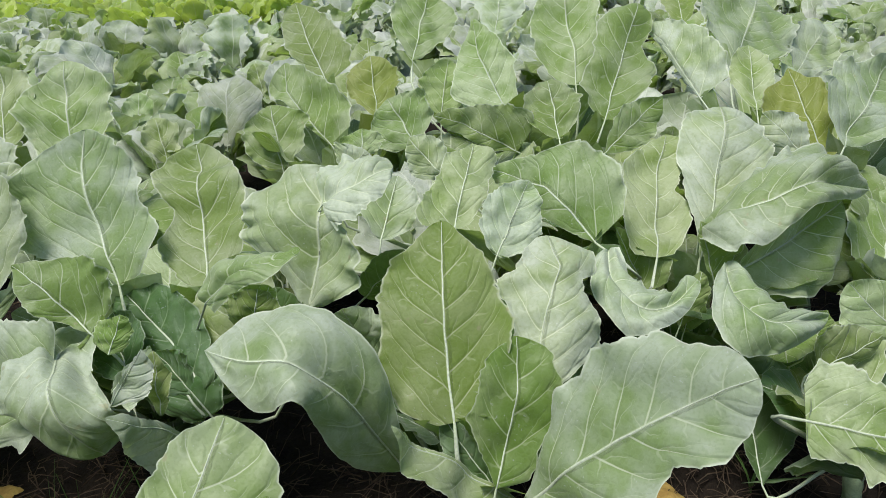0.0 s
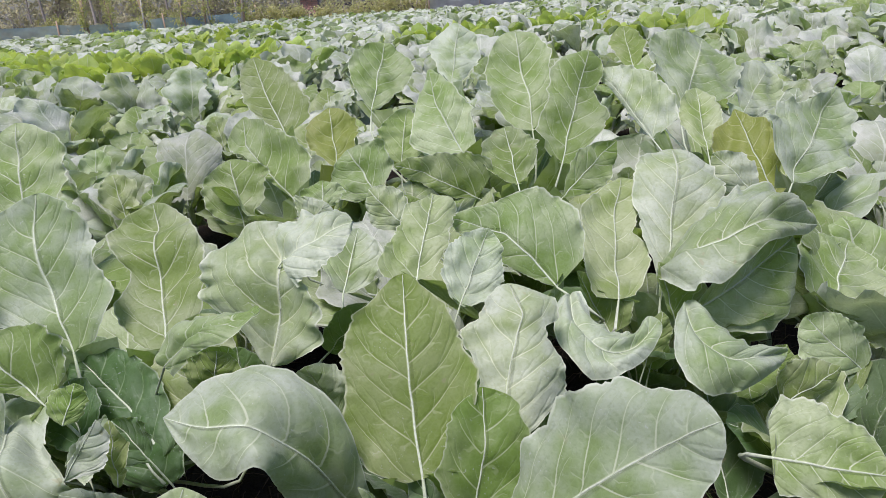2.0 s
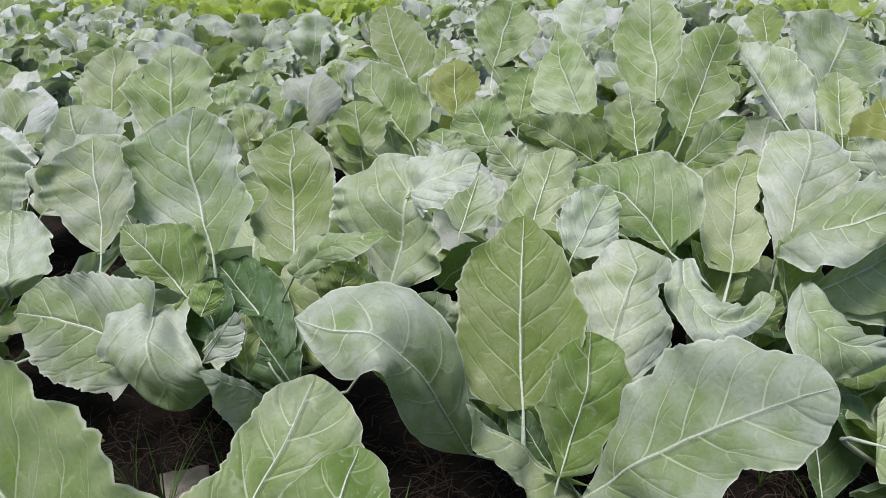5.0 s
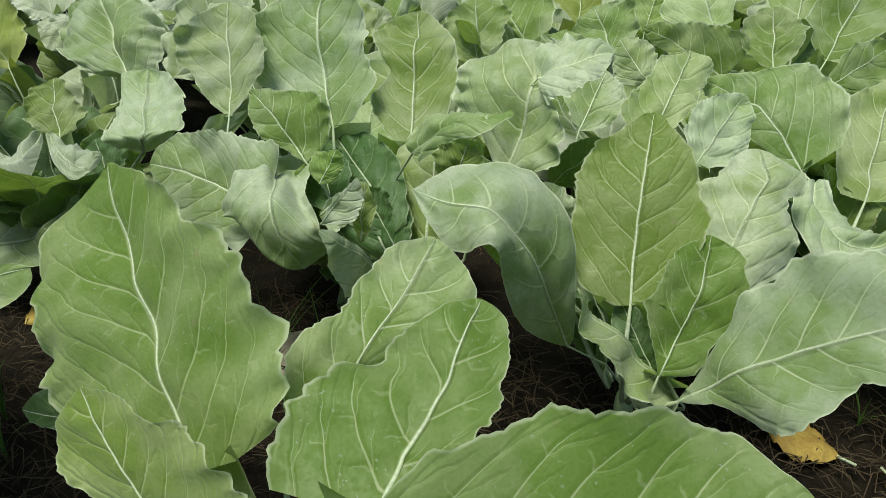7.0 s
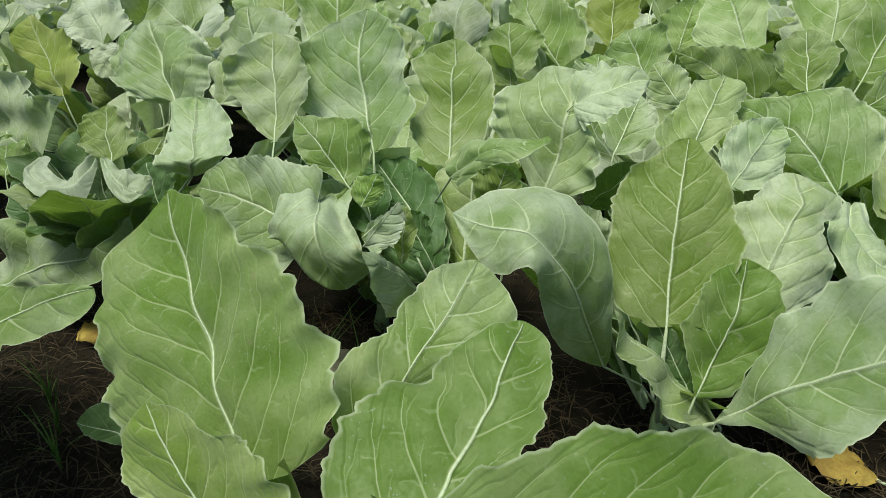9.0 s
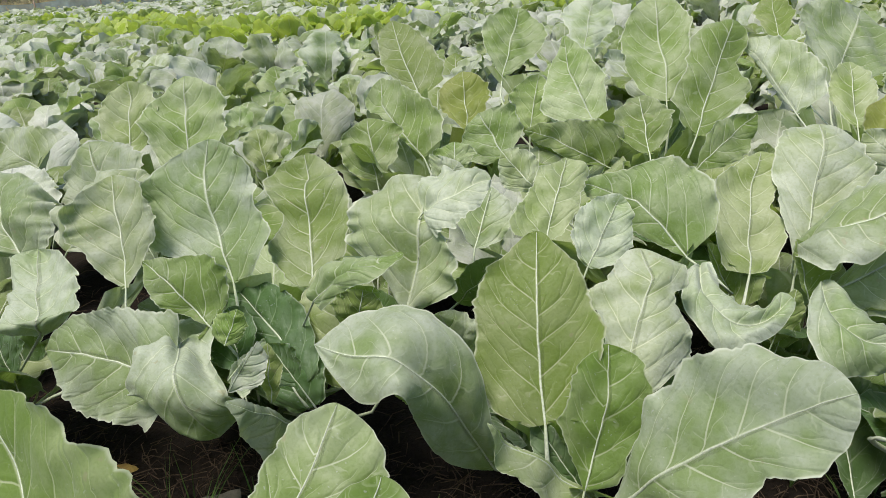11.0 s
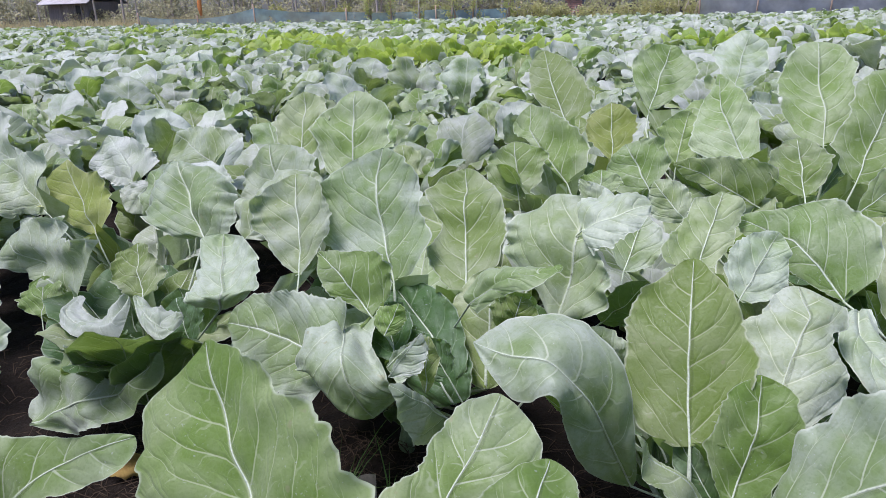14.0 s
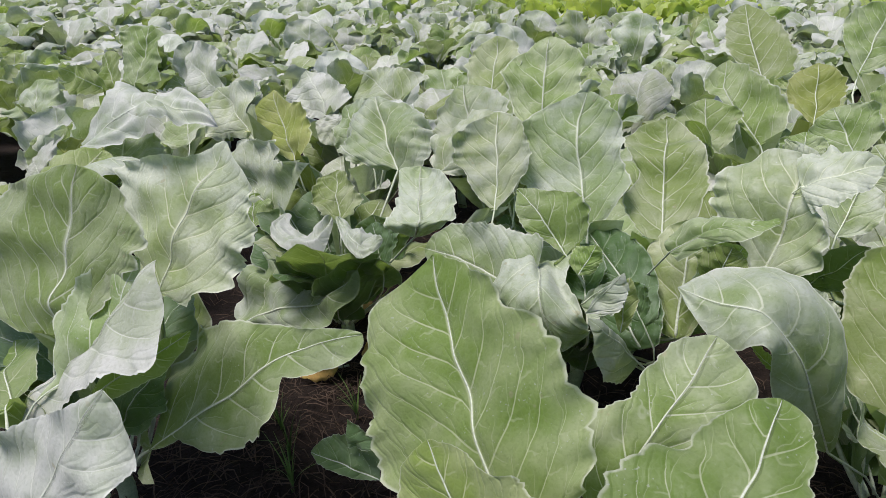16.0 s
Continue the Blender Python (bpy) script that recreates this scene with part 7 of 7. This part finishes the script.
bush_mat = foliage_material("bush_leaf", (0.42, 0.44, 0.21), (0.56, 0.54, 0.30), (0.75, 0.72, 0.28))
vine_mat = foliage_material("bean_leaf", (0.40, 0.44, 0.17), (0.56, 0.56, 0.25), (0.75, 0.76, 0.24))
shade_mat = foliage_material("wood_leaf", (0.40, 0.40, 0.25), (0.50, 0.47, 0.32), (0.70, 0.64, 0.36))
palm_mat = foliage_material("frond", (0.42, 0.42, 0.20), (0.30, 0.31, 0.14), (0.62, 0.60, 0.20))
dry_mat = foliage_material("dry_grass", (0.78, 0.66, 0.36), (0.66, 0.58, 0.31), (0.85, 0.74, 0.40))
brick_mat = plain_material("brick", (0.68, 0.40, 0.31), (0.58, 0.32, 0.24), 0.9, 8.0, 0.15, 0.5, 0.006)
mortar_mat = plain_material("mortar", (0.42, 0.36, 0.32), (0.34, 0.29, 0.26), 0.95, 8.0, 0.1, 0.5, 0.006)
tin_mat = plain_material("weathered_tin", (0.44, 0.42, 0.42), (0.34, 0.31, 0.30), 0.55, 3.0, 0.4, 0.2, 0.004, (1, 1, 1), 0.3)
orange_cloth = plain_material("orange_cloth", (0.72, 0.30, 0.10), (0.60, 0.22, 0.07), 0.85, 4.0, 0.1, 0.3, 0.01)


def net_material(name, colour, cover):
    """Fine mesh cloth: threads that let a part of the light through."""
    g = Graph(name)
    at = g.coords("Object")
    folds = g.noise(at, 1.4, 4.0, 0.6)
    skin = g.principled(g.mix(g.span(folds, 0.3, 0.7), colour, tuple(0.55 * c for c in colour)), 0.7, g.bump(folds, 0.6, 0.05), 0.2)
    lit = g.node("ShaderNodeBsdfTranslucent")
    g.put(lit.inputs[0], colour)
    cloth = g.node("ShaderNodeMixShader")
    cloth.inputs[0].default_value = 0.45
    g.put(cloth.inputs[1], skin), g.put(cloth.inputs[2], lit.outputs[0])
    skin = cloth.outputs[0]
    clear = g.node("ShaderNodeBsdfTransparent")
    both = g.node("ShaderNodeMixShader")
    g.put(both.inputs[0], g.span(g.noise(at, 2.3, 3.0), 0.25, 0.75, cover - 0.12, cover + 0.15))
    g.put(both.inputs[1], clear.outputs[0]), g.put(both.inputs[2], skin)
    return g.out(both.outputs[0])


blue_net = net_material("blue_net", (0.38, 0.62, 0.70), 0.5)
grey_net = net_material("grey_net", (0.60, 0.62, 0.62), 0.75)


def net_fence(name, pts, heights, mat, label):
    """Net hung between posts, sagging and rumpled; each post is a part."""
    x0, y0 = pts[0]
    fence = thing(name, pose(x0, y0, 0), label, "net fence")
    cols, rows = 24, 6
    verts, faces = [], []
    total = 0
    rngf = np.random.default_rng(len(pts) * 7 + 1)
    for s in range(len(pts) - 1):
        (ax, ay), (bx, by) = pts[s], pts[s + 1]
        ha, hb = heights[s], heights[s + 1]
        for i in range(cols + (s == len(pts) - 2)):
            f = i / cols
            sag = 0.10 * 4 * f * (1 - f)
            h = ha + (hb - ha) * f - sag * min(ha, hb)
            for j in range(rows + 1):
                g = j / rows
                off = 0.05 * math.sin(f * 9 + s + g * 3) + rngf.uniform(-0.015, 0.015)
                verts.append((ax + (bx - ax) * f - x0, ay + (by - ay) * f - y0 + off, 0.02 + h * g))
        total += cols
    for i in range(total):
        for j in range(rows):
            faces.append((i * (rows + 1) + j, (i + 1) * (rows + 1) + j, (i + 1) * (rows + 1) + j + 1, i * (rows + 1) + j + 1))
    part("net", mesh_of("net", verts, faces, mat), fence)
    for (px, py), h in zip(pts, heights):
        lean = rngf.uniform(-0.08, 0.08)
        v, f = tube([(0, 0, -0.1), (lean * 0.5, 0, h * 0.55), (lean, 0, h + 0.18)], [0.035, 0.032, 0.026], 7)
        part("post", mesh_of("post", v, f, bamboo), fence, "", pose(px - x0, py - y0 - 0.06, 0))
    return fence


def leaf_cloud(rng, centres, count, size, spread, droop=0.3, long=1.8):
    """Many small bent leaves about some centres: points and faces."""
    verts, faces = [], []
    for i in range(count):
        cx, cy, cz, r = centres[int(rng.integers(len(centres)))]
        d = Vector(rng.normal(size=3))
        d = d.normalized() * r * rng.uniform(0.35, 1.0) ** 0.6
        p = Vector((cx, cy, cz)) + Vector((d.x, d.y, d.z * spread))
        w = Vector(rng.normal(size=3))
        w.z -= droop
        w.normalize()
        a = w.cross(Vector(rng.normal(size=3))).normalized()
        n = a.cross(w)
        s = size * rng.uniform(0.6, 1.3)
        k = len(verts)
        verts += [p, p + w * s * 0.5 * long + a * s * 0.42 + n * s * 0.12, p + w * s * long, p + w * s * 0.5 * long - a * s * 0.42 + n * s * 0.12]
        faces += [(k, k + 1, k + 2), (k, k + 2, k + 3)]
    return verts, faces


def bean_trellis(x, y, seed, thick=0.5, label="bean vine climbing a lashed bundle of poles"):
    rng = np.random.default_rng(seed)
    frame_ob = thing("bean_trellis", pose(x, y, 0), label, "bean trellis", "bean trellises at the field's edge")
    for i in range(3):
        a = rng.uniform(0, 6.28)
        foot, top = Vector((math.cos(a) * 0.16, math.sin(a) * 0.16, -0.1)), Vector((math.cos(a + 2.6) * 0.12, math.sin(a + 2.6) * 0.12, rng.uniform(1.9, 2.4)))
        v, f = tube([foot, (foot + top) / 2 + Vector((0.02, 0, 0)), top], [0.04, 0.036, 0.028], 7)
        part("pole", mesh_of("pole", v, f, pale_wood if i == 0 else bamboo), frame_ob)
    centres = [(rng.uniform(-0.2, 0.2) * thick * 2, rng.uniform(-0.2, 0.2), z, rng.uniform(0.12, 0.22) + max(0, z - 0.9) * 0.28 * thick * 2) for z in np.linspace(0.35 if thick > 0.5 else 0.75, 2.3, 12)]
    v, f = leaf_cloud(rng, centres, 620, 0.062, 1.0, 0.5, 1.4)
    part("vine", mesh_of("vine", v, f, vine_mat, smooth=False), frame_ob, "dull green climbing bean leaves")
    return frame_ob


def bush(x, y, h, w, seed, mat=None, label="dense leafy shrub in a rough hedge", leaf_size=0.075, count=520):
    rng = np.random.default_rng(seed)
    b = thing("shrub", pose(x, y, 0), label, "shrub", "shrubs of the hedge")
    for i in range(5):
        a = rng.uniform(0, 6.28)
        tip = Vector((math.cos(a) * w * 0.35, math.sin(a) * w * 0.35, h * rng.uniform(0.6, 0.9)))
        v, f = tube([(0, 0, -0.05), tip * 0.5 + Vector((0, 0, 0.1)), tip], [0.018, 0.012, 0.005], 5)
        part("branch", mesh_of("branch", v, f, bark), b)
    centres = [(rng.uniform(-0.5, 0.5) * w, rng.uniform(-0.35, 0.35) * w, rng.uniform(0.15, 0.85) * h, rng.uniform(0.16, 0.30) * h) for k in range(16)]
    v, f = leaf_cloud(rng, centres, count, leaf_size, 0.9, 0.35, 1.5)
    part("foliage", mesh_of("foliage", v, f, mat or bush_mat, smooth=False), b)
    return b


def palm(x, y, seed, h=7.0, label="tall slender palm with bare grey trunk"):
    rng = np.random.default_rng(seed)
    p = thing("palm_tree", pose(x, y, 0), label, "palm tree", "trees behind the field")
    lean = Vector((rng.uniform(-0.5, 0.5), rng.uniform(-0.3, 0.3), 0))
    pts = [lean * (max(z, 0) / h) ** 1.5 + Vector((0.03 * math.sin(z * 2), 0, z)) for z in np.linspace(-0.1, h, 12)]
    v, f = tube(pts, [0.07 - 0.028 * i / 11 for i in range(12)], 8)
    part("trunk", mesh_of("trunk", v, f, bark), p)
    for k in range(11):
        az, L = k * 2.4 + rng.uniform(-0.3, 0.3), rng.uniform(1.7, 2.3)
        o = Vector((math.cos(az), math.sin(az), 0))
        s = Vector((-o.y, o.x, 0))
        verts, faces = [], []
        line = [o * L * t * (1 - 0.25 * t) + Vector((0, 0, 0.9 * t - 1.9 * t * t)) for t in np.linspace(0, 1, 10)]
        for i in range(1, 10):
            for q in (-1, 1):
                a, w = line[i], 0.42 * math.sin(math.pi * (0.15 + 0.8 * i / 10))
                b = a + (s * q * w + o * 0.15 + Vector((0, 0, -0.25 * w)))
                n = len(verts)
                verts += [a - o * 0.05, a + o * 0.05, b]
                faces.append((n, n + 1, n + 2))
        part("frond", mesh_of("frond", verts, faces, palm_mat, smooth=False), p, "", pose(*pts[-1]))
    return p


def tree(x, y, seed, h=6.0, label="slim tree with a dull green crown in the wood behind", low=0.35):
    rng = np.random.default_rng(seed)
    t = thing("tree", pose(x, y, 0), label, "tree", "trees behind the field")
    lean = Vector((rng.uniform(-0.4, 0.4), rng.uniform(-0.4, 0.4), 0))
    pts = [lean * (z / h) + Vector((0.05 * math.sin(z * 1.7 + seed), 0, z)) for z in np.linspace(-0.1, h * 0.85, 8)]
    v, f = tube(pts, [0.068 * (1 - 0.1 * i) for i in range(8)], 7)
    part("trunk", mesh_of("trunk", v, f, bark), t)
    centres = []
    for k in range(9):
        z = h * rng.uniform(low, 0.75)
        base = lean * (z / h) + Vector((0, 0, z))
        tip = base + Vector((rng.uniform(-1, 1), rng.uniform(-1, 1), rng.uniform(0.3, 0.9))) * h * 0.18
        v, f = tube([base, (base + tip) / 2 + Vector((0, 0, 0.08)), tip], [0.035, 0.024, 0.01], 5)
        part("limb", mesh_of("limb", v, f, bark), t)
        centres.append((tip.x, tip.y, tip.z, h * rng.uniform(0.10, 0.17)))
        centres.append((*((base + tip) / 2), h * 0.07))
    v, f = leaf_cloud(rng, centres, 800, 0.16, 0.9, 0.3, 1.5)
    part("crown", mesh_of("crown", v, f, shade_mat, smooth=False), t)
    return t


EDGE = 28.0
net_fence("net_fence", [(-26.0, EDGE + 1.6), (-22.0, EDGE + 0.9), (-18.25, EDGE), (-14.2, EDGE + 0.8), (-10.2, EDGE + 1.2), (-6.6, EDGE + 1.4)], [0.95, 0.75, 1.15, 0.9, 0.9, 0.95], blue_net, "sagging blue net fence along the edge of the field")
net_fence("net_fence", [(0.25, EDGE + 0.3), (2.15, EDGE + 0.2), (4.5, EDGE + 0.3), (7.0, EDGE + 0.5)], [1.35, 1.4, 1.35, 1.3], grey_net, "grey net fence with a torn blue patch")
for i, (x, thick) in enumerate(((-12.7, 0.35), (-11.8, 0.35), (-10.6, 0.7), (-9.05, 0.6), (-8.17, 0.6), (-6.8, 0.7))):
    bean_trellis(x, EDGE - 0.2 + 0.1 * (i % 3), 40 + i, thick)
rng = np.random.default_rng(21)
for i in range(16):
    bush(-6.9 + i * 0.46 + rng.uniform(-0.08, 0.08), EDGE + 0.6 + rng.uniform(-0.2, 0.3), rng.uniform(0.95, 1.2) + (0.15 if i > 11 else 0), 0.75, 60 + i)
for i in range(12):
    bush(7.5 + i * 0.55, EDGE + 1.0 + rng.uniform(-0.2, 0.2), rng.uniform(0.75, 0.95), 0.8, 90 + i, dry_mat if i % 3 == 0 else vine_mat, "low yellow-green shrub at the field's edge")
for i in range(16):
    bush(-21.5 + i * 0.72 + rng.uniform(-0.2, 0.2), EDGE + 3.4 + rng.uniform(-0.8, 1.2), rng.uniform(0.7, 1.5), 1.1, 120 + i, palm_mat if i % 2 else shade_mat, "loose undergrowth behind the net", 0.11, 420)
for i in range(10):
    bush(-40 + i * 1.7 + rng.uniform(-0.3, 0.3), EDGE + 9 + rng.uniform(-1, 1), rng.uniform(0.9, 1.8), 1.6, 150 + i, shade_mat, "dark undergrowth before the wood", 0.13, 420)


def dry_strip():
    """A strip of dry yellow grass beyond the crop."""
    rng = np.random.default_rng(8)
    verts, faces = [], []
    for i in range(9000):
        x, y = rng.uniform(-46, -15), rng.uniform(29.6, 34)
        h, w = rng.uniform(0.6, 1.0), 0.02
        a = rng.uniform(0, 3.14)
        k = len(verts)
        bx, by = rng.uniform(-0.15, 0.15), rng.uniform(-0.15, 0.15)
        verts += [(x - w * math.cos(a), y - w * math.sin(a), 0), (x + w * math.cos(a), y + w * math.sin(a), 0), (x + bx, y + by, h)]
        faces.append((k, k + 1, k + 2))
    tagged(new("dry_grass", mesh_of("dry_grass", verts, faces, dry_mat, smooth=False)), "strip of dry yellow grass beyond the crop", "grass", "", "stuff")


dry_strip()
for i in range(22):
    x = -44 + i * 2.3 + rng.uniform(-0.8, 0.8)
    palm(x, EDGE + 8 + rng.uniform(-2, 6), 200 + i, rng.uniform(5, 8))
for i in range(40):
    x = -52 + i * 1.9 + rng.uniform(-0.7, 0.7)
    tree(x, EDGE + 13 + rng.uniform(-2, 6), 300 + i, rng.uniform(5, 8), low=0.06)


def brick_pillar(x, y, w, h):
    """A square brick hut corner: each brick is a piece, on a mortar core, under a tin cap."""
    hut = thing("brick_outhouse", pose(x, y, 0), "small red brick outhouse with a tin roof behind the hedge", "outhouse")
    bm = bmesh.new()
    bmesh.ops.create_cube(bm, size=1, matrix=Matrix.Translation((0, 0, h / 2)) @ Matrix.Diagonal((w - 0.03, w - 0.03, h, 1)))
    me = bpy.data.meshes.new("core")
    bm.to_mesh(me), bm.free()
    me.materials.append(mortar_mat)
    part("core", me, hut)
    bm = bmesh.new()
    bmesh.ops.create_cube(bm, size=1, matrix=Matrix.Diagonal((0.215, 0.05, 0.065, 1)))
    bmesh.ops.bevel(bm, geom=bm.edges[:], offset=0.006, segments=1, affect="EDGES")
    brick = bpy.data.meshes.new("brick")
    bm.to_mesh(brick), bm.free()
    brick.materials.append(brick_mat)
    n = max(1, round(w / 0.225))
    for row in range(int(h / 0.078)):
        for k in range(n):
            off = (k + 0.5) * w / n - w / 2
            if row % 2:
                off = max(-w / 2 + 0.11, min(w / 2 - 0.11, off + 0.055))
            z = 0.04 + row * 0.078
            if z > 0.6:
                part("brick", brick, hut, "", pose(off, -w / 2 + 0.008, z))
                part("brick", brick, hut, "", pose(-w / 2 + 0.008, off, z, 0, 0, 90))
    verts, faces = [], []
    for i in range(13):
        for j in range(2):
            verts.append((-w * 0.7 + w * 1.4 * i / 12, -w * 0.7 + w * 1.4 * j, h + 0.05 + 0.02 * (i % 2) + 0.12 * j))
    for i in range(12):
        faces.append((i * 2, i * 2 + 2, i * 2 + 3, i * 2 + 1))
    me = mesh_of("roof", verts, faces, tin_mat, smooth=False)
    roof = part("roof", me, hut, "grey tin roof")
    sol = roof.modifiers.new("thick", "SOLIDIFY")
    sol.thickness = 0.02
    return hut


brick_pillar(-4.83, 32.0, 0.74, 1.26)


board_mat = plain_material("weathered_board", (0.36, 0.31, 0.28), (0.27, 0.23, 0.21), 0.9, 3.0, 0.1, 0.4, 0.004, (4, 4, 1))


def timber_hut(x, y):
    """A low grey hut of upright boards with a small dark window and a tin roof."""
    hut = thing("timber_hut", pose(x, y, 0), "low grey timber hut with a tin roof at the wood's edge", "hut")
    w, d, h = 3.2, 2.6, 1.9
    bm = bmesh.new()
    bmesh.ops.create_cube(bm, size=1, matrix=Matrix.Translation((0, d / 2, h / 2)) @ Matrix.Diagonal((w - 0.05, d, h, 1)))
    me = bpy.data.meshes.new("wall")
    bm.to_mesh(me), bm.free()
    me.materials.append(board_mat)
    part("wall", me, hut)
    bm = bmesh.new()
    bmesh.ops.create_cube(bm, size=1, matrix=Matrix.Diagonal((0.19, 0.04, h, 1)))
    board = bpy.data.meshes.new("board")
    bm.to_mesh(board), bm.free()
    board.materials.append(board_mat)
    for k in range(16):
        if abs(k - 12) > 1:
            part("board", board, hut, "", pose(-w / 2 + 0.1 + k * 0.2, -0.012 - 0.008 * (k % 2), h / 2))
    dark = plain_material("hut_window", (0.03, 0.03, 0.03), (0.05, 0.045, 0.04), 0.4, 5.0)
    bm = bmesh.new()
    bmesh.ops.create_cube(bm, size=1, matrix=Matrix.Diagonal((0.5, 0.05, 0.5, 1)))
    win = bpy.data.meshes.new("window")
    bm.to_mesh(win), bm.free()
    win.materials.append(dark)
    part("window", win, hut, "small dark unglazed window", pose(-w / 2 + 2.5, -0.01, 1.40))
    verts = [(-w / 2 - 0.4, -0.5, h - 0.1), (w / 2 + 0.4, -0.5, h - 0.1), (w / 2 + 0.4, d / 2, h + 0.9), (-w / 2 - 0.4, d / 2, h + 0.9), (w / 2 + 0.4, d + 0.5, h - 0.1), (-w / 2 - 0.4, d + 0.5, h - 0.1)]
    roof = part("roof", mesh_of("roof", verts, [(0, 1, 2, 3), (3, 2, 4, 5)], tin_mat, smooth=False), hut, "sloping tin roof")
    sol = roof.modifiers.new("thick", "SOLIDIFY")
    sol.thickness = 0.04


timber_hut(-37.4, 36.5)


def cloth_pole(x, y, h):
    """A leaning pole with an orange cloth tied round its top half."""
    p = thing("cloth_on_pole", pose(x, y, 0), "faded orange cloth hanging from a thin pole", "cloth")
    v, f = tube([(0, 0, -0.1), (0.02, 0, h * 0.6), (0.05, 0, h)], [0.03, 0.028, 0.02], 7)
    part("pole", mesh_of("pole", v, f, bamboo), p)
    verts, faces = [], []
    for i in range(9):
        for k in range(12):
            th = 2 * math.pi * k / 12
            r = 0.05 + 0.07 * math.sin(math.pi * i / 8) + 0.03 * math.sin(3 * th + i)
            verts.append((0.03 + r * math.cos(th), 0.6 * r * math.sin(th), h * 0.45 + h * 0.5 * i / 8))
    for i in range(8):
        for k in range(12):
            faces.append((i * 12 + k, i * 12 + (k + 1) % 12, (i + 1) * 12 + (k + 1) % 12, (i + 1) * 12 + k))
    part("cloth", mesh_of("cloth", verts, faces, orange_cloth), p)


cloth_pole(-23.4, EDGE + 3.0, 2.0)

for i in range(46):
    bush(-56 + i * 1.75 + rng.uniform(-0.4, 0.4), EDGE + 18 + rng.uniform(-2, 3), rng.uniform(2.2, 3.6), 2.4, 400 + i, shade_mat, "thick undergrowth closing the wood behind", 0.2, 300)
